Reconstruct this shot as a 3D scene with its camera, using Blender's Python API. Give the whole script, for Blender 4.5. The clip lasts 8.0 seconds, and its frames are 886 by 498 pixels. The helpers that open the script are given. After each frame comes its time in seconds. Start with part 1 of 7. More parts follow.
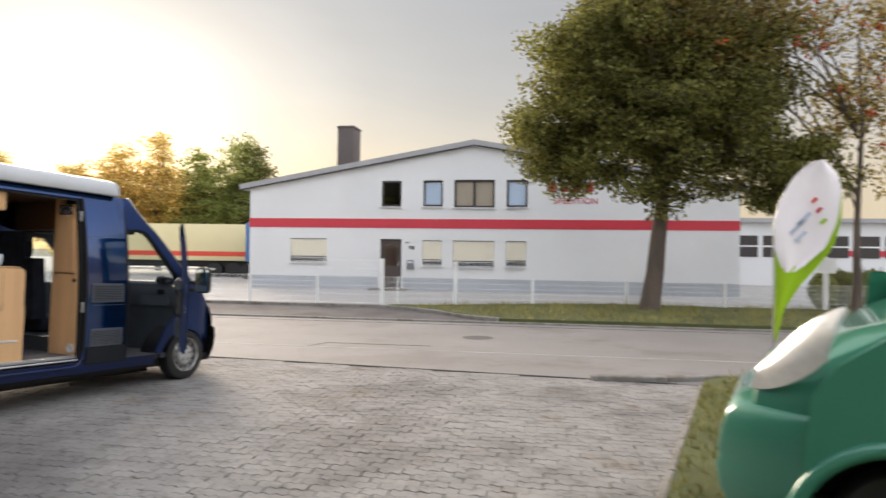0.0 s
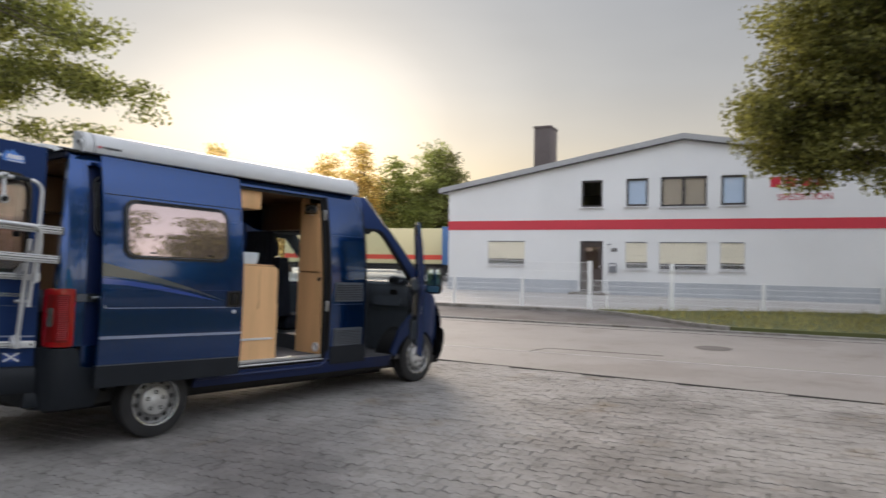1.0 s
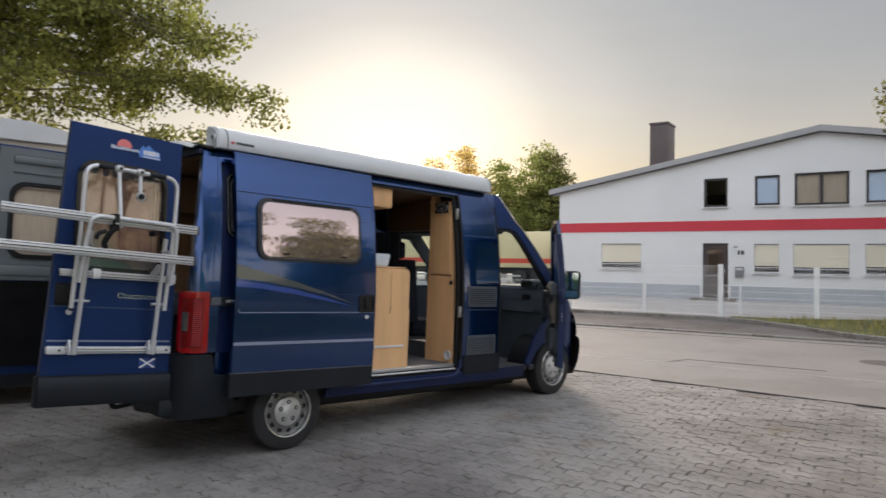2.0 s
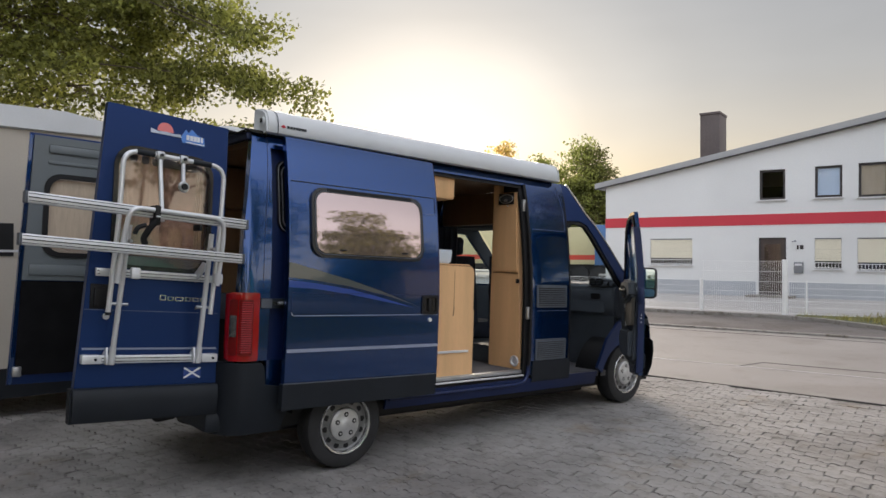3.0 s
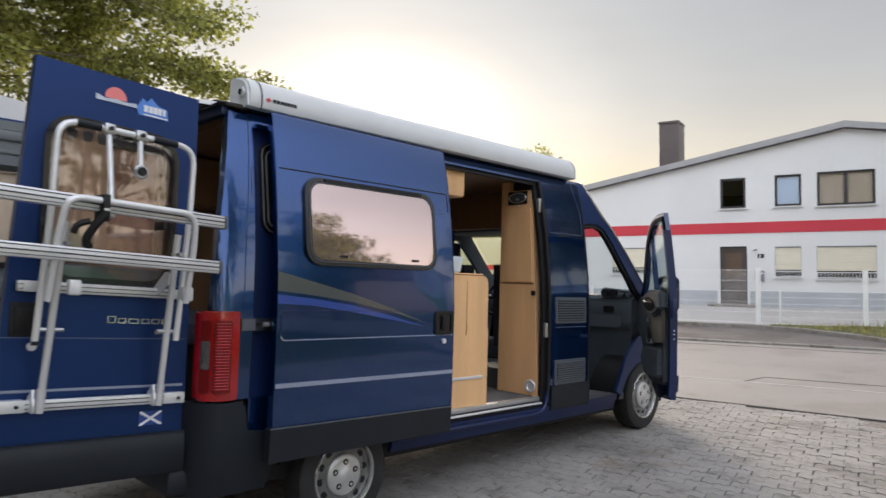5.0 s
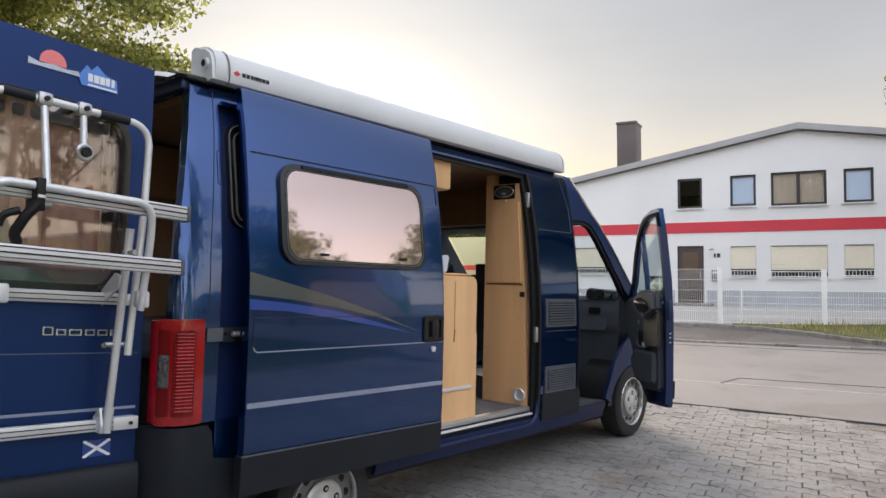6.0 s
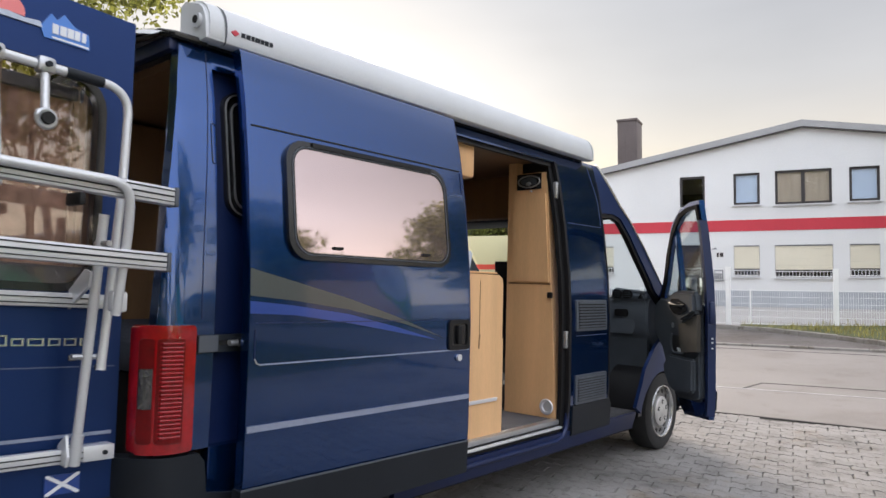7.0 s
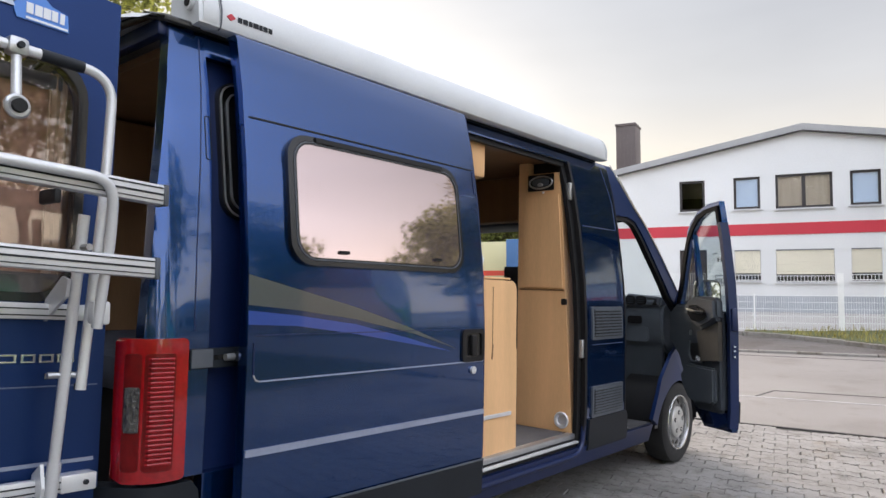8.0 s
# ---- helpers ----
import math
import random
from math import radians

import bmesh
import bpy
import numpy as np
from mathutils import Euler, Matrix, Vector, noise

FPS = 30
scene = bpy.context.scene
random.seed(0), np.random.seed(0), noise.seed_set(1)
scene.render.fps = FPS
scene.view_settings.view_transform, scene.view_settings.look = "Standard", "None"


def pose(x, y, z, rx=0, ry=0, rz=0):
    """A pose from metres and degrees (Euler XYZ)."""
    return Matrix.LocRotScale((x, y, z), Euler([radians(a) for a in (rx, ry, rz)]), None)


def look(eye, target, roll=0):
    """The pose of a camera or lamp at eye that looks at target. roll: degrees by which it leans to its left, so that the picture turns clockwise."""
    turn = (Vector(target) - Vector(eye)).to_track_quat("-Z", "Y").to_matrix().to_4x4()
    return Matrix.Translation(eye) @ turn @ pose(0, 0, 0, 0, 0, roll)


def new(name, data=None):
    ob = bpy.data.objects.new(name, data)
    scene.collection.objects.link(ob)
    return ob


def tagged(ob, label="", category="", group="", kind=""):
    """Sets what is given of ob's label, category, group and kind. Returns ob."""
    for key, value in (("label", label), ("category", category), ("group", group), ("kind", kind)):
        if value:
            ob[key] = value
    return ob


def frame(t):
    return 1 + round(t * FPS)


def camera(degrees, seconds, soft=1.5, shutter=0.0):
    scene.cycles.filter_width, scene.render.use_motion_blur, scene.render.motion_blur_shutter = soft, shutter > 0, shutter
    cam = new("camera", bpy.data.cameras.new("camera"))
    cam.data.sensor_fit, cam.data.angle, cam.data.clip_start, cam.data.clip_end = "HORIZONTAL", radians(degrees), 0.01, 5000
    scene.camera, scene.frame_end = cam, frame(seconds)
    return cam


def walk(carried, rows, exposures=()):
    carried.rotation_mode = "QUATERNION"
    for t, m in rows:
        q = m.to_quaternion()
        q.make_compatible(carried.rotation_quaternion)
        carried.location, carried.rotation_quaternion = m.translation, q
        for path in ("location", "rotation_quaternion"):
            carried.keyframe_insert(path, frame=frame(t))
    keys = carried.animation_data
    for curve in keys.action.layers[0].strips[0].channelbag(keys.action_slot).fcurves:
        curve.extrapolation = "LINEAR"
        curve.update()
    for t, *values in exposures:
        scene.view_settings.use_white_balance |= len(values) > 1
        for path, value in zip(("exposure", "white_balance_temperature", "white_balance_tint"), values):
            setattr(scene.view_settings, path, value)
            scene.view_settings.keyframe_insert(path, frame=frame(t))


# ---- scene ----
cam = camera(65.9, 8.0, soft=1.5, shutter=0.5)
PATH = [
    (0, (0.429, 0.179, 1.773), (-0.35, 2.022, 1.785), 0.8),
    (0.2, (0.232, 0.248, 1.754), (-0.626, 2.055, 1.774), 1.1),
    (0.5, (-0.053, 0.334, 1.723), (-1.037, 2.075, 1.74), 0.8),
    (0.8, (-0.359, 0.404, 1.707), (-1.497, 2.049, 1.725), 0.8),
    (1, (-0.544, 0.447, 1.699), (-1.779, 2.02, 1.716), 0.7),
    (1.5, (-0.933, 0.583, 1.662), (-2.285, 2.057, 1.681), 0.6),
    (2, (-1.271, 0.655, 1.666), (-2.723, 2.031, 1.692), 0.6),
    (2.2, (-1.407, 0.67, 1.657), (-2.886, 2.017, 1.68), 0.8),
    (3.3, (-2.145, 0.934, 1.652), (-3.671, 2.226, 1.673), 0.2),
    (3.5, (-2.291, 0.94, 1.605), (-3.81, 2.24, 1.643), 0.3),
    (4, (-2.531, 0.99, 1.607), (-4.056, 2.283, 1.655), 0.2),
    (4.5, (-2.777, 1.071, 1.628), (-4.282, 2.387, 1.677), 0.0),
    (5, (-3.003, 1.175, 1.629), (-4.42, 2.585, 1.678), -0.0),
    (5.2, (-3.094, 1.224, 1.632), (-4.477, 2.668, 1.681), -0.1),
    (6.5, (-3.757, 1.468, 1.612), (-5.067, 2.979, 1.662), -0.1),
    (7, (-3.988, 1.644, 1.607), (-5.292, 3.16, 1.656), -0.1),
    (7.5, (-4.162, 1.785, 1.608), (-5.46, 3.306, 1.66), -0.3),
    (8, (-4.213, 1.785, 1.602), (-5.508, 3.307, 1.67), -0.4),
]
walk(cam, [(t, look(eye, target, roll)) for t, eye, target, roll in PATH],
     [(0, 0.40, 6400, 10), (1.0, 0.12, 6230, 10), (2, 0.08, 6270, 10), (3.5, 0.22, 6280, 10), (5, 0.42, 6250, 10), (6.5, 0.58, 6260, 11), (8, 0.78, 6190, 11)])

# ---- world and light ----
SUN_DIR = Vector((-0.76, 0.62, 0.19)).normalized()
world = bpy.data.worlds.new("evening_sky")
scene.world = world
world.use_nodes = True
wn, wl = world.node_tree.nodes, world.node_tree.links
wn.clear()
w_out = wn.new("ShaderNodeOutputWorld")
sky = wn.new("ShaderNodeTexSky")
sky.sky_type, sky.sun_disc = "NISHITA", False
sky.sun_elevation, sky.sun_rotation = radians(11), radians(-51)
sky.air_density, sky.dust_density = 1.0, 1.2
bg_sky = wn.new("ShaderNodeBackground")
bg_sky.inputs[1].default_value = 0.014
wl.new(sky.outputs[0], bg_sky.inputs[0])
# thin high cloud: grey overhead, white round the low sun, warm along the horizon
tc = wn.new("ShaderNodeTexCoord")
dot = wn.new("ShaderNodeVectorMath")
dot.operation = "DOT_PRODUCT"
# the bright patch is wider than it is high
flat, unit = wn.new("ShaderNodeVectorMath"), wn.new("ShaderNodeVectorMath")
flat.operation, unit.operation = "MULTIPLY", "NORMALIZE"
flat.inputs[1].default_value = (1, 1, 1.7)
dot.inputs[1].default_value = Vector((SUN_DIR.x, SUN_DIR.y, SUN_DIR.z * 1.7)).normalized()
wl.new(tc.outputs["Generated"], flat.inputs[0])
wl.new(flat.outputs[0], unit.inputs[0])
wl.new(unit.outputs[0], dot.inputs[0])
glow = wn.new("ShaderNodeValToRGB")
half_turn = wn.new("ShaderNodeMapRange")
half_turn.inputs["From Min"].default_value = -1.0
wl.new(dot.outputs["Value"], half_turn.inputs[0])
glow.color_ramp.elements[0].position, glow.color_ramp.elements[0].color = 0.0, (1.85, 1.90, 2.08, 1)
glow.color_ramp.elements[1].position, glow.color_ramp.elements[1].color = 0.999, (0.97, 0.945, 0.905, 1)
for at_, c_ in ((0.42, (1.64, 1.67, 1.79)), (0.66, (0.66, 0.66, 0.67)), (0.80, (0.525, 0.515, 0.515)), (0.90, (0.52, 0.51, 0.505)), (0.94, (0.55, 0.54, 0.53)), (0.965, (0.595, 0.585, 0.57)), (0.985, (0.69, 0.68, 0.66))):
    e = glow.color_ramp.elements.new(at_)
    e.color = (*c_, 1)
glow.color_ramp.interpolation = "EASE"
wl.new(half_turn.outputs[0], glow.inputs[0])
sep = wn.new("ShaderNodeSeparateXYZ")
wl.new(tc.outputs["Generated"], sep.inputs[0])
low = wn.new("ShaderNodeValToRGB")
low.color_ramp.elements[0].position, low.color_ramp.elements[0].color = 0.0, (1, 1, 1, 1)
low.color_ramp.elements[1].position, low.color_ramp.elements[1].color = 0.36, (0, 0, 0, 1)
for at_, c_ in ((0.11, 0.84), (0.17, 0.42), (0.24, 0.14)):
    e = low.color_ramp.elements.new(at_)
    e.color = (c_, c_, c_, 1)
wl.new(sep.outputs["Z"], low.inputs[0])
warm = wn.new("ShaderNodeMix")
warm.data_type, warm.blend_type = "RGBA", "MULTIPLY"
warm.inputs["B"].default_value = (1.25, 1.02, 0.70, 1)
wl.new(low.outputs[0], warm.inputs["Factor"])
wl.new(glow.outputs[0], warm.inputs["A"])
cloud = wn.new("ShaderNodeTexNoise")
cloud.inputs["Scale"].default_value, cloud.inputs["Detail"].default_value = 2.2, 5
mp = wn.new("ShaderNodeMapping")
mp.inputs["Scale"].default_value = (1, 1, 3.5)
wl.new(tc.outputs["Generated"], mp.inputs[0])
wl.new(mp.outputs[0], cloud.inputs["Vector"])
crange = wn.new("ShaderNodeMapRange")
crange.inputs["From Min"].default_value, crange.inputs["From Max"].default_value = 0.3, 0.7
crange.inputs["To Min"].default_value, crange.inputs["To Max"].default_value = 0.93, 1.06
wl.new(cloud.outputs[0], crange.inputs[0])
shade = wn.new("ShaderNodeMix")
shade.data_type, shade.blend_type = "RGBA", "MULTIPLY"
shade.inputs["Factor"].default_value = 1.0
wl.new(warm.outputs["Result"], shade.inputs["A"])
wl.new(crange.outputs[0], shade.inputs["B"])
# a cloudy sky is brightest overhead
zen = wn.new("ShaderNodeValToRGB")
zen.color_ramp.elements[0].position, zen.color_ramp.elements[0].color = 0.14, (1, 1, 1, 1)
zen.color_ramp.elements[1].position, zen.color_ramp.elements[1].color = 0.95, (1.65, 1.65, 1.68, 1)
for at_, c_ in ((0.33, 0.78), (0.42, 0.86), (0.60, 1.15)):
    e = zen.color_ramp.elements.new(at_)
    e.color = (c_, c_, c_ * 1.01, 1)
wl.new(sep.outputs["Z"], zen.inputs[0])
over = wn.new("ShaderNodeMix")
over.data_type, over.blend_type = "RGBA", "MULTIPLY"
over.inputs["Factor"].default_value = 1.0
wl.new(shade.outputs["Result"], over.inputs["A"])
wl.new(zen.outputs[0], over.inputs["B"])
bg_cloud = wn.new("ShaderNodeBackground")
bg_cloud.inputs[1].default_value = 0.82
wl.new(over.outputs["Result"], bg_cloud.inputs[0])
add = wn.new("ShaderNodeAddShader")
wl.new(bg_sky.outputs[0], add.inputs[0])
wl.new(bg_cloud.outputs[0], add.inputs[1])
wl.new(add.outputs[0], w_out.inputs[0])

sun_lamp = bpy.data.lights.new("sun", "SUN")
sun_lamp.energy, sun_lamp.angle, sun_lamp.color = 4.2, radians(24), (1.0, 0.82, 0.64)
sun = new("sun", sun_lamp)
sun.matrix_world = look((0, 0, 30), Vector((0, 0, 30)) - (SUN_DIR + Vector((0, 0, 0.12))))

# ---- materials ----


def mat(name, col, rough=0.5, metal=0.0, var=0.15, scale=3.0, bump=0.0, bscale=60.0, coat=0.0, spec=0.5, coat_ior=1.5, coat_rough=0.03,
        island=0.0, obj=0.0, dirt=None, stretch=(1, 1, 1), rvar=0.1, leaf=0.0, stains=None):
    """A surface with variation at two scales, fine relief and, where asked, differences from piece to piece."""
    m = bpy.data.materials.new(name)
    m.use_nodes = True
    n, l = m.node_tree.nodes, m.node_tree.links
    p = n["Principled BSDF"]
    p.inputs["Metallic"].default_value = metal
    p.inputs["Specular IOR Level"].default_value = spec
    p.inputs["Coat Weight"].default_value, p.inputs["Coat Roughness"].default_value = coat, coat_rough
    p.inputs["Coat IOR"].default_value = coat_ior
    t = n.new("ShaderNodeTexCoord")
    mpn = n.new("ShaderNodeMapping")
    mpn.inputs["Scale"].default_value = stretch
    l.new(t.outputs["Object"], mpn.inputs[0])
    big, fine = n.new("ShaderNodeTexNoise"), n.new("ShaderNodeTexNoise")
    big.inputs["Scale"].default_value, big.inputs["Detail"].default_value = scale, 4
    fine.inputs["Scale"].default_value, fine.inputs["Detail"].default_value = bscale, 3
    l.new(mpn.outputs[0], big.inputs["Vector"])
    l.new(mpn.outputs[0], fine.inputs["Vector"])
    mixn = n.new("ShaderNodeMath")
    mixn.operation = "MULTIPLY_ADD"
    mixn.inputs[1].default_value = 0.65
    l.new(big.outputs[0], mixn.inputs[0])
    half = n.new("ShaderNodeMath")
    half.operation = "MULTIPLY"
    half.inputs[1].default_value = 0.35
    l.new(fine.outputs[0], half.inputs[0])
    l.new(half.outputs[0], mixn.inputs[2])
    value = mixn.outputs[0]
    for amount, socket in ((island, ("ShaderNodeNewGeometry", "Random Per Island")), (obj, ("ShaderNodeObjectInfo", "Random"))):
        if amount:
            src = n.new(socket[0])
            mr = n.new("ShaderNodeMapRange")
            mr.inputs["To Min"].default_value, mr.inputs["To Max"].default_value = -amount, amount
            l.new(src.outputs[socket[1]], mr.inputs[0])
            ad = n.new("ShaderNodeMath")
            l.new(value, ad.inputs[0])
            l.new(mr.outputs[0], ad.inputs[1])
            value = ad.outputs[0]
    ramp = n.new("ShaderNodeValToRGB")
    c = Vector(col)
    lo, hi = c * (1 - 2 * var), c * (1 + 2 * var)
    if dirt:
        lo = Vector(dirt)
    ramp.color_ramp.elements[0].position, ramp.color_ramp.elements[0].color = 0.22, (*[max(0, v) for v in lo], 1)
    ramp.color_ramp.elements[1].position, ramp.color_ramp.elements[1].color = 0.78, (*[min(1, v) for v in hi], 1)
    mid = ramp.color_ramp.elements.new(0.5)
    mid.color = (*c, 1)
    l.new(value, ramp.inputs[0])
    if stains:   # broad blotches of oil and earth that run across the pieces
        where = n.new("ShaderNodeNewGeometry")
        paint = ramp.outputs[0]
        for scale_, lo_, hi_, tone, rough_ in stains:
            blot, edge_, mul = n.new("ShaderNodeTexNoise"), n.new("ShaderNodeMapRange"), n.new("ShaderNodeMix")
            blot.inputs["Scale"].default_value, blot.inputs["Detail"].default_value, blot.inputs["Roughness"].default_value = scale_, 6, rough_
            edge_.inputs["From Min"].default_value, edge_.inputs["From Max"].default_value = lo_, hi_
            edge_.interpolation_type = "SMOOTHSTEP"
            mul.data_type, mul.blend_type = "RGBA", "MULTIPLY"
            mul.inputs["B"].default_value = (*tone, 1)
            l.new(where.outputs["Position"], blot.inputs["Vector"])
            l.new(blot.outputs[0], edge_.inputs[0])
            l.new(edge_.outputs[0], mul.inputs["Factor"])
            l.new(paint, mul.inputs["A"])
            paint = mul.outputs["Result"]
        l.new(paint, p.inputs["Base Color"])
    else:
        l.new(ramp.outputs[0], p.inputs["Base Color"])
    rr = n.new("ShaderNodeMapRange")
    rr.inputs["To Min"].default_value, rr.inputs["To Max"].default_value = max(0, rough - rvar * rough), min(1, rough + rvar * rough)
    l.new(fine.outputs[0], rr.inputs[0])
    l.new(rr.outputs[0], p.inputs["Roughness"])
    if bump:
        b = n.new("ShaderNodeBump")
        b.inputs["Strength"].default_value, b.inputs["Distance"].default_value = bump, 0.01
        l.new(fine.outputs[0], b.inputs["Height"])
        l.new(b.outputs[0], p.inputs["Normal"])
    if leaf:
        tr = n.new("ShaderNodeBsdfTranslucent")
        l.new(ramp.outputs[0], tr.inputs[0])
        mx = n.new("ShaderNodeMixShader")
        mx.inputs[0].default_value = leaf
        l.new(p.outputs[0], mx.inputs[1])
        l.new(tr.outputs[0], mx.inputs[2])
        l.new(mx.outputs[0], n["Material Output"].inputs[0])
    return m


def glass_mat(name, tint=(0.9, 0.95, 0.95), clear=0.9, gloss=0.05):
    """Thin pane: mostly clear, with a sharp reflection that grows at a slant."""
    m = bpy.data.materials.new(name)
    m.use_nodes = True
    n, l = m.node_tree.nodes, m.node_tree.links
    n.remove(n["Principled BSDF"])
    tr, gl, fr, mx = n.new("ShaderNodeBsdfTransparent"), n.new("ShaderNodeBsdfGlossy"), n.new("ShaderNodeLayerWeight"), n.new("ShaderNodeMixShader")
    pw, lift = n.new("ShaderNodeMath"), n.new("ShaderNodeMath")
    pw.operation, lift.operation = "POWER", "MULTIPLY_ADD"
    pw.inputs[1].default_value, lift.inputs[1].default_value, lift.inputs[2].default_value = 4.0, 0.8, gloss
    tr.inputs[0].default_value = (*[c * clear for c in tint], 1)
    gl.inputs["Roughness"].default_value = 0.01
    l.new(fr.outputs["Facing"], pw.inputs[0])
    l.new(pw.outputs[0], lift.inputs[0])
    l.new(lift.outputs[0], mx.inputs[0])
    l.new(tr.outputs[0], mx.inputs[1])
    l.new(gl.outputs[0], mx.inputs[2])
    l.new(mx.outputs[0], n["Material Output"].inputs[0])
    return m


PAINT = mat("van_blue_paint", (0.004, 0.043, 0.172), 0.18, 0.88, 0.06, 1.3, 0.0, 300, coat=1.0, coat_ior=1.55, coat_rough=0.045)
# rougher and darker than PAINT
PAINT_DULL = mat("dull_van_blue_paint", (0.0025, 0.026, 0.125), 0.45, 0.75, 0.10, 1.3, 0.03, 200, coat=0.35, coat_rough=0.35)
# darker blue for inner paint; also holds the shade of recess and sill
PAINT_IN_SHADE = mat("van_blue_inner_and_shade", (0.003, 0.012, 0.06), 0.4, 0.1, 0.12, 2)
CLAD = mat("grey_plastic_cladding", (0.012, 0.015, 0.020), 0.5, 0, 0.15, 3, 0.15, 400, spec=0.25)
LAMP_WHITE = mat("bright_headlamp_reflector", (0.80, 0.79, 0.75), 0.18, 0.25, 0.10, 8, 0.1, 30, coat=1)
BLACK = mat("black_plastic", (0.008, 0.008, 0.009), 0.55, 0, 0.2, 4, 0.1, 300, spec=0.3)
FELT = mat("black_felt", (0.008, 0.008, 0.009), 0.95, 0, 0.25, 6, 0.2, 200, spec=0.1)
RUBBER = mat("tyre_rubber", (0.018, 0.018, 0.019), 0.8, 0, 0.25, 6, 0.3, 120)
GLASS = glass_mat("clear_glass")
GLASS_DARK = glass_mat("tinted_glass", (0.97, 0.92, 0.90), 0.94, 0.07)
# mottled tan of the reflections in the rear pane
PANE_TAN = mat("tan_reflection_sheet", (0.42, 0.30, 0.225), 0.8, 0, 0.40, 7, 0.5, 30)
GLASS_HALL = glass_mat("hall_window_glass", (0.94, 0.95, 0.97), 0.98, 0.06)
# pinkish mirror metal: the pink of the mirrored sky is in the colour
PINK_MIRROR = mat("pink_sky_mirror", (0.52, 0.405, 0.38), 0.035, 0.85, 0.03, 0.8, 0, 90, coat=0.6)
MIRROR = mat("mirror_silver", (0.55, 0.60, 0.66), 0.02, 1.0, 0.02, 1)
ALU = mat("anodised_aluminium", (0.66, 0.67, 0.69), 0.38, 0.45, 0.06, 5, 0.05, 200)
SILVER = mat("silver_wheel_paint", (0.50, 0.50, 0.49), 0.38, 0.45, 0.12, 9, 0.05, 150)
RIM = mat("polished_rim_edge", (0.50, 0.50, 0.50), 0.25, 0.8, 0.12, 9, 0.03, 120)
WHEEL_DK = mat("dull_grey_wheel_disc", (0.17, 0.17, 0.168), 0.42, 0.45, 0.2, 9, 0.1, 150)
# pale blue holds the highlight that runs along the blue door's crease
MOULD = mat("pale_blue_highlight", (0.27, 0.31, 0.42), 0.3, 0.3, 0.10, 3, coat=0.6)
SEAM = mat("pale_panel_seam", (0.10, 0.13, 0.22), 0.4, 0.3, 0.1, 4)
VENT = mat("grey_vent_plastic", (0.075, 0.084, 0.10), 0.5, 0, 0.12, 5, 0.1, 200)
DOOR_PANEL = mat("grey_brown_cloth", (0.062, 0.056, 0.045), 0.9, 0, 0.15, 8, 0.3, 200)
AWNING = mat("light_grey_awning_shell", (0.56, 0.575, 0.59), 0.45, 0.1, 0.05, 2, 0.02, 120)
RED_LENS = mat("red_lamp_lens", (0.28, 0.004, 0.008), 0.12, 0, 0.25, 9, 0.03, 60, coat=1.0, spec=0.3)
RED_DEEP = mat("deep_red_lamp_body", (0.12, 0.0015, 0.003), 0.30, 0, 0.25, 22, 0.06, 60, coat=0.25, spec=0.25)
RED_RIB = mat("ribbed_red_lens", (0.28, 0.006, 0.010), 0.32, 0, 0.2, 12, 0.03, 60, coat=0.2, spec=0.3)
LENS_GREY = mat("smoky_reversing_lens", (0.13, 0.13, 0.13), 0.08, 0.7, 0.48, 45, 0.9, 70, coat=1)
GLOSS_BLACK = mat("glossy_black_rubber", (0.010, 0.010, 0.011), 0.22, 0, 0.15, 5, 0.03, 90)
CLEAR_LENS = mat("clear_lamp_lens", (0.66, 0.65, 0.62), 0.12, 0.2, 0.2, 20, 0.3, 60, coat=1)
WOOD = mat("beech_laminate", (0.68, 0.415, 0.205), 0.42, 0, 0.10, 1.4, 0.03, 40, stretch=(6, 6, 0.5))
# brown wood made darker: the dim interior is put into the colour
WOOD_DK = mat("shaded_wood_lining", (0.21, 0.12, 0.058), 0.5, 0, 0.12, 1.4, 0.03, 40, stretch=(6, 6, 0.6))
CARPET = mat("grey_floor_covering", (0.085, 0.082, 0.086), 0.9, 0, 0.2, 6, 0.3, 200)
TRIM = mat("dark_grey_door_trim", (0.062, 0.073, 0.086), 0.65, 0, 0.12, 5, 0.15, 300, spec=0.3)
DASH_GREY = mat("grey_dashboard_plastic", (0.088, 0.103, 0.122), 0.65, 0, 0.12, 5, 0.15, 300, spec=0.3)
GREY_IN = mat("grey_inner_door_paint", (0.13, 0.15, 0.16), 0.45, 0, 0.08, 2, 0.05, 200)
SEAT = mat("dark_blue_seat_cloth", (0.022, 0.028, 0.045), 0.95, 0, 0.25, 8, 0.4, 250)
ALUDARK = mat("alu_step_edge", (0.45, 0.46, 0.47), 0.35, 0.8, 0.08, 6, 0.1, 150)
STRIPE_GREY = mat("grey_green_decal", (0.062, 0.074, 0.074), 0.3, 0.2, 0.05, 2, coat=0.7)
STRIPE_BLUE = mat("bright_blue_decal", (0.012, 0.050, 0.25), 0.3, 0.1, 0.05, 2, coat=0.7)
WHITE_DECAL = mat("white_decal", (0.72, 0.74, 0.78), 0.35, 0, 0.03, 4)
CLOUD_DECAL = mat("pale_blue_cloud_decal", (0.50, 0.56, 0.68), 0.35, 0, 0.12, 12)
PINK_DECAL = mat("salmon_decal", (0.78, 0.22, 0.22), 0.35, 0, 0.03, 4)
SKY_DECAL = mat("light_blue_decal", (0.08, 0.22, 0.62), 0.35, 0, 0.03, 4)
CURTAIN = mat("beige_curtain", (0.50, 0.41, 0.31), 0.9, 0, 0.12, 7, 0.3, 40, stretch=(1, 1, 0.2))
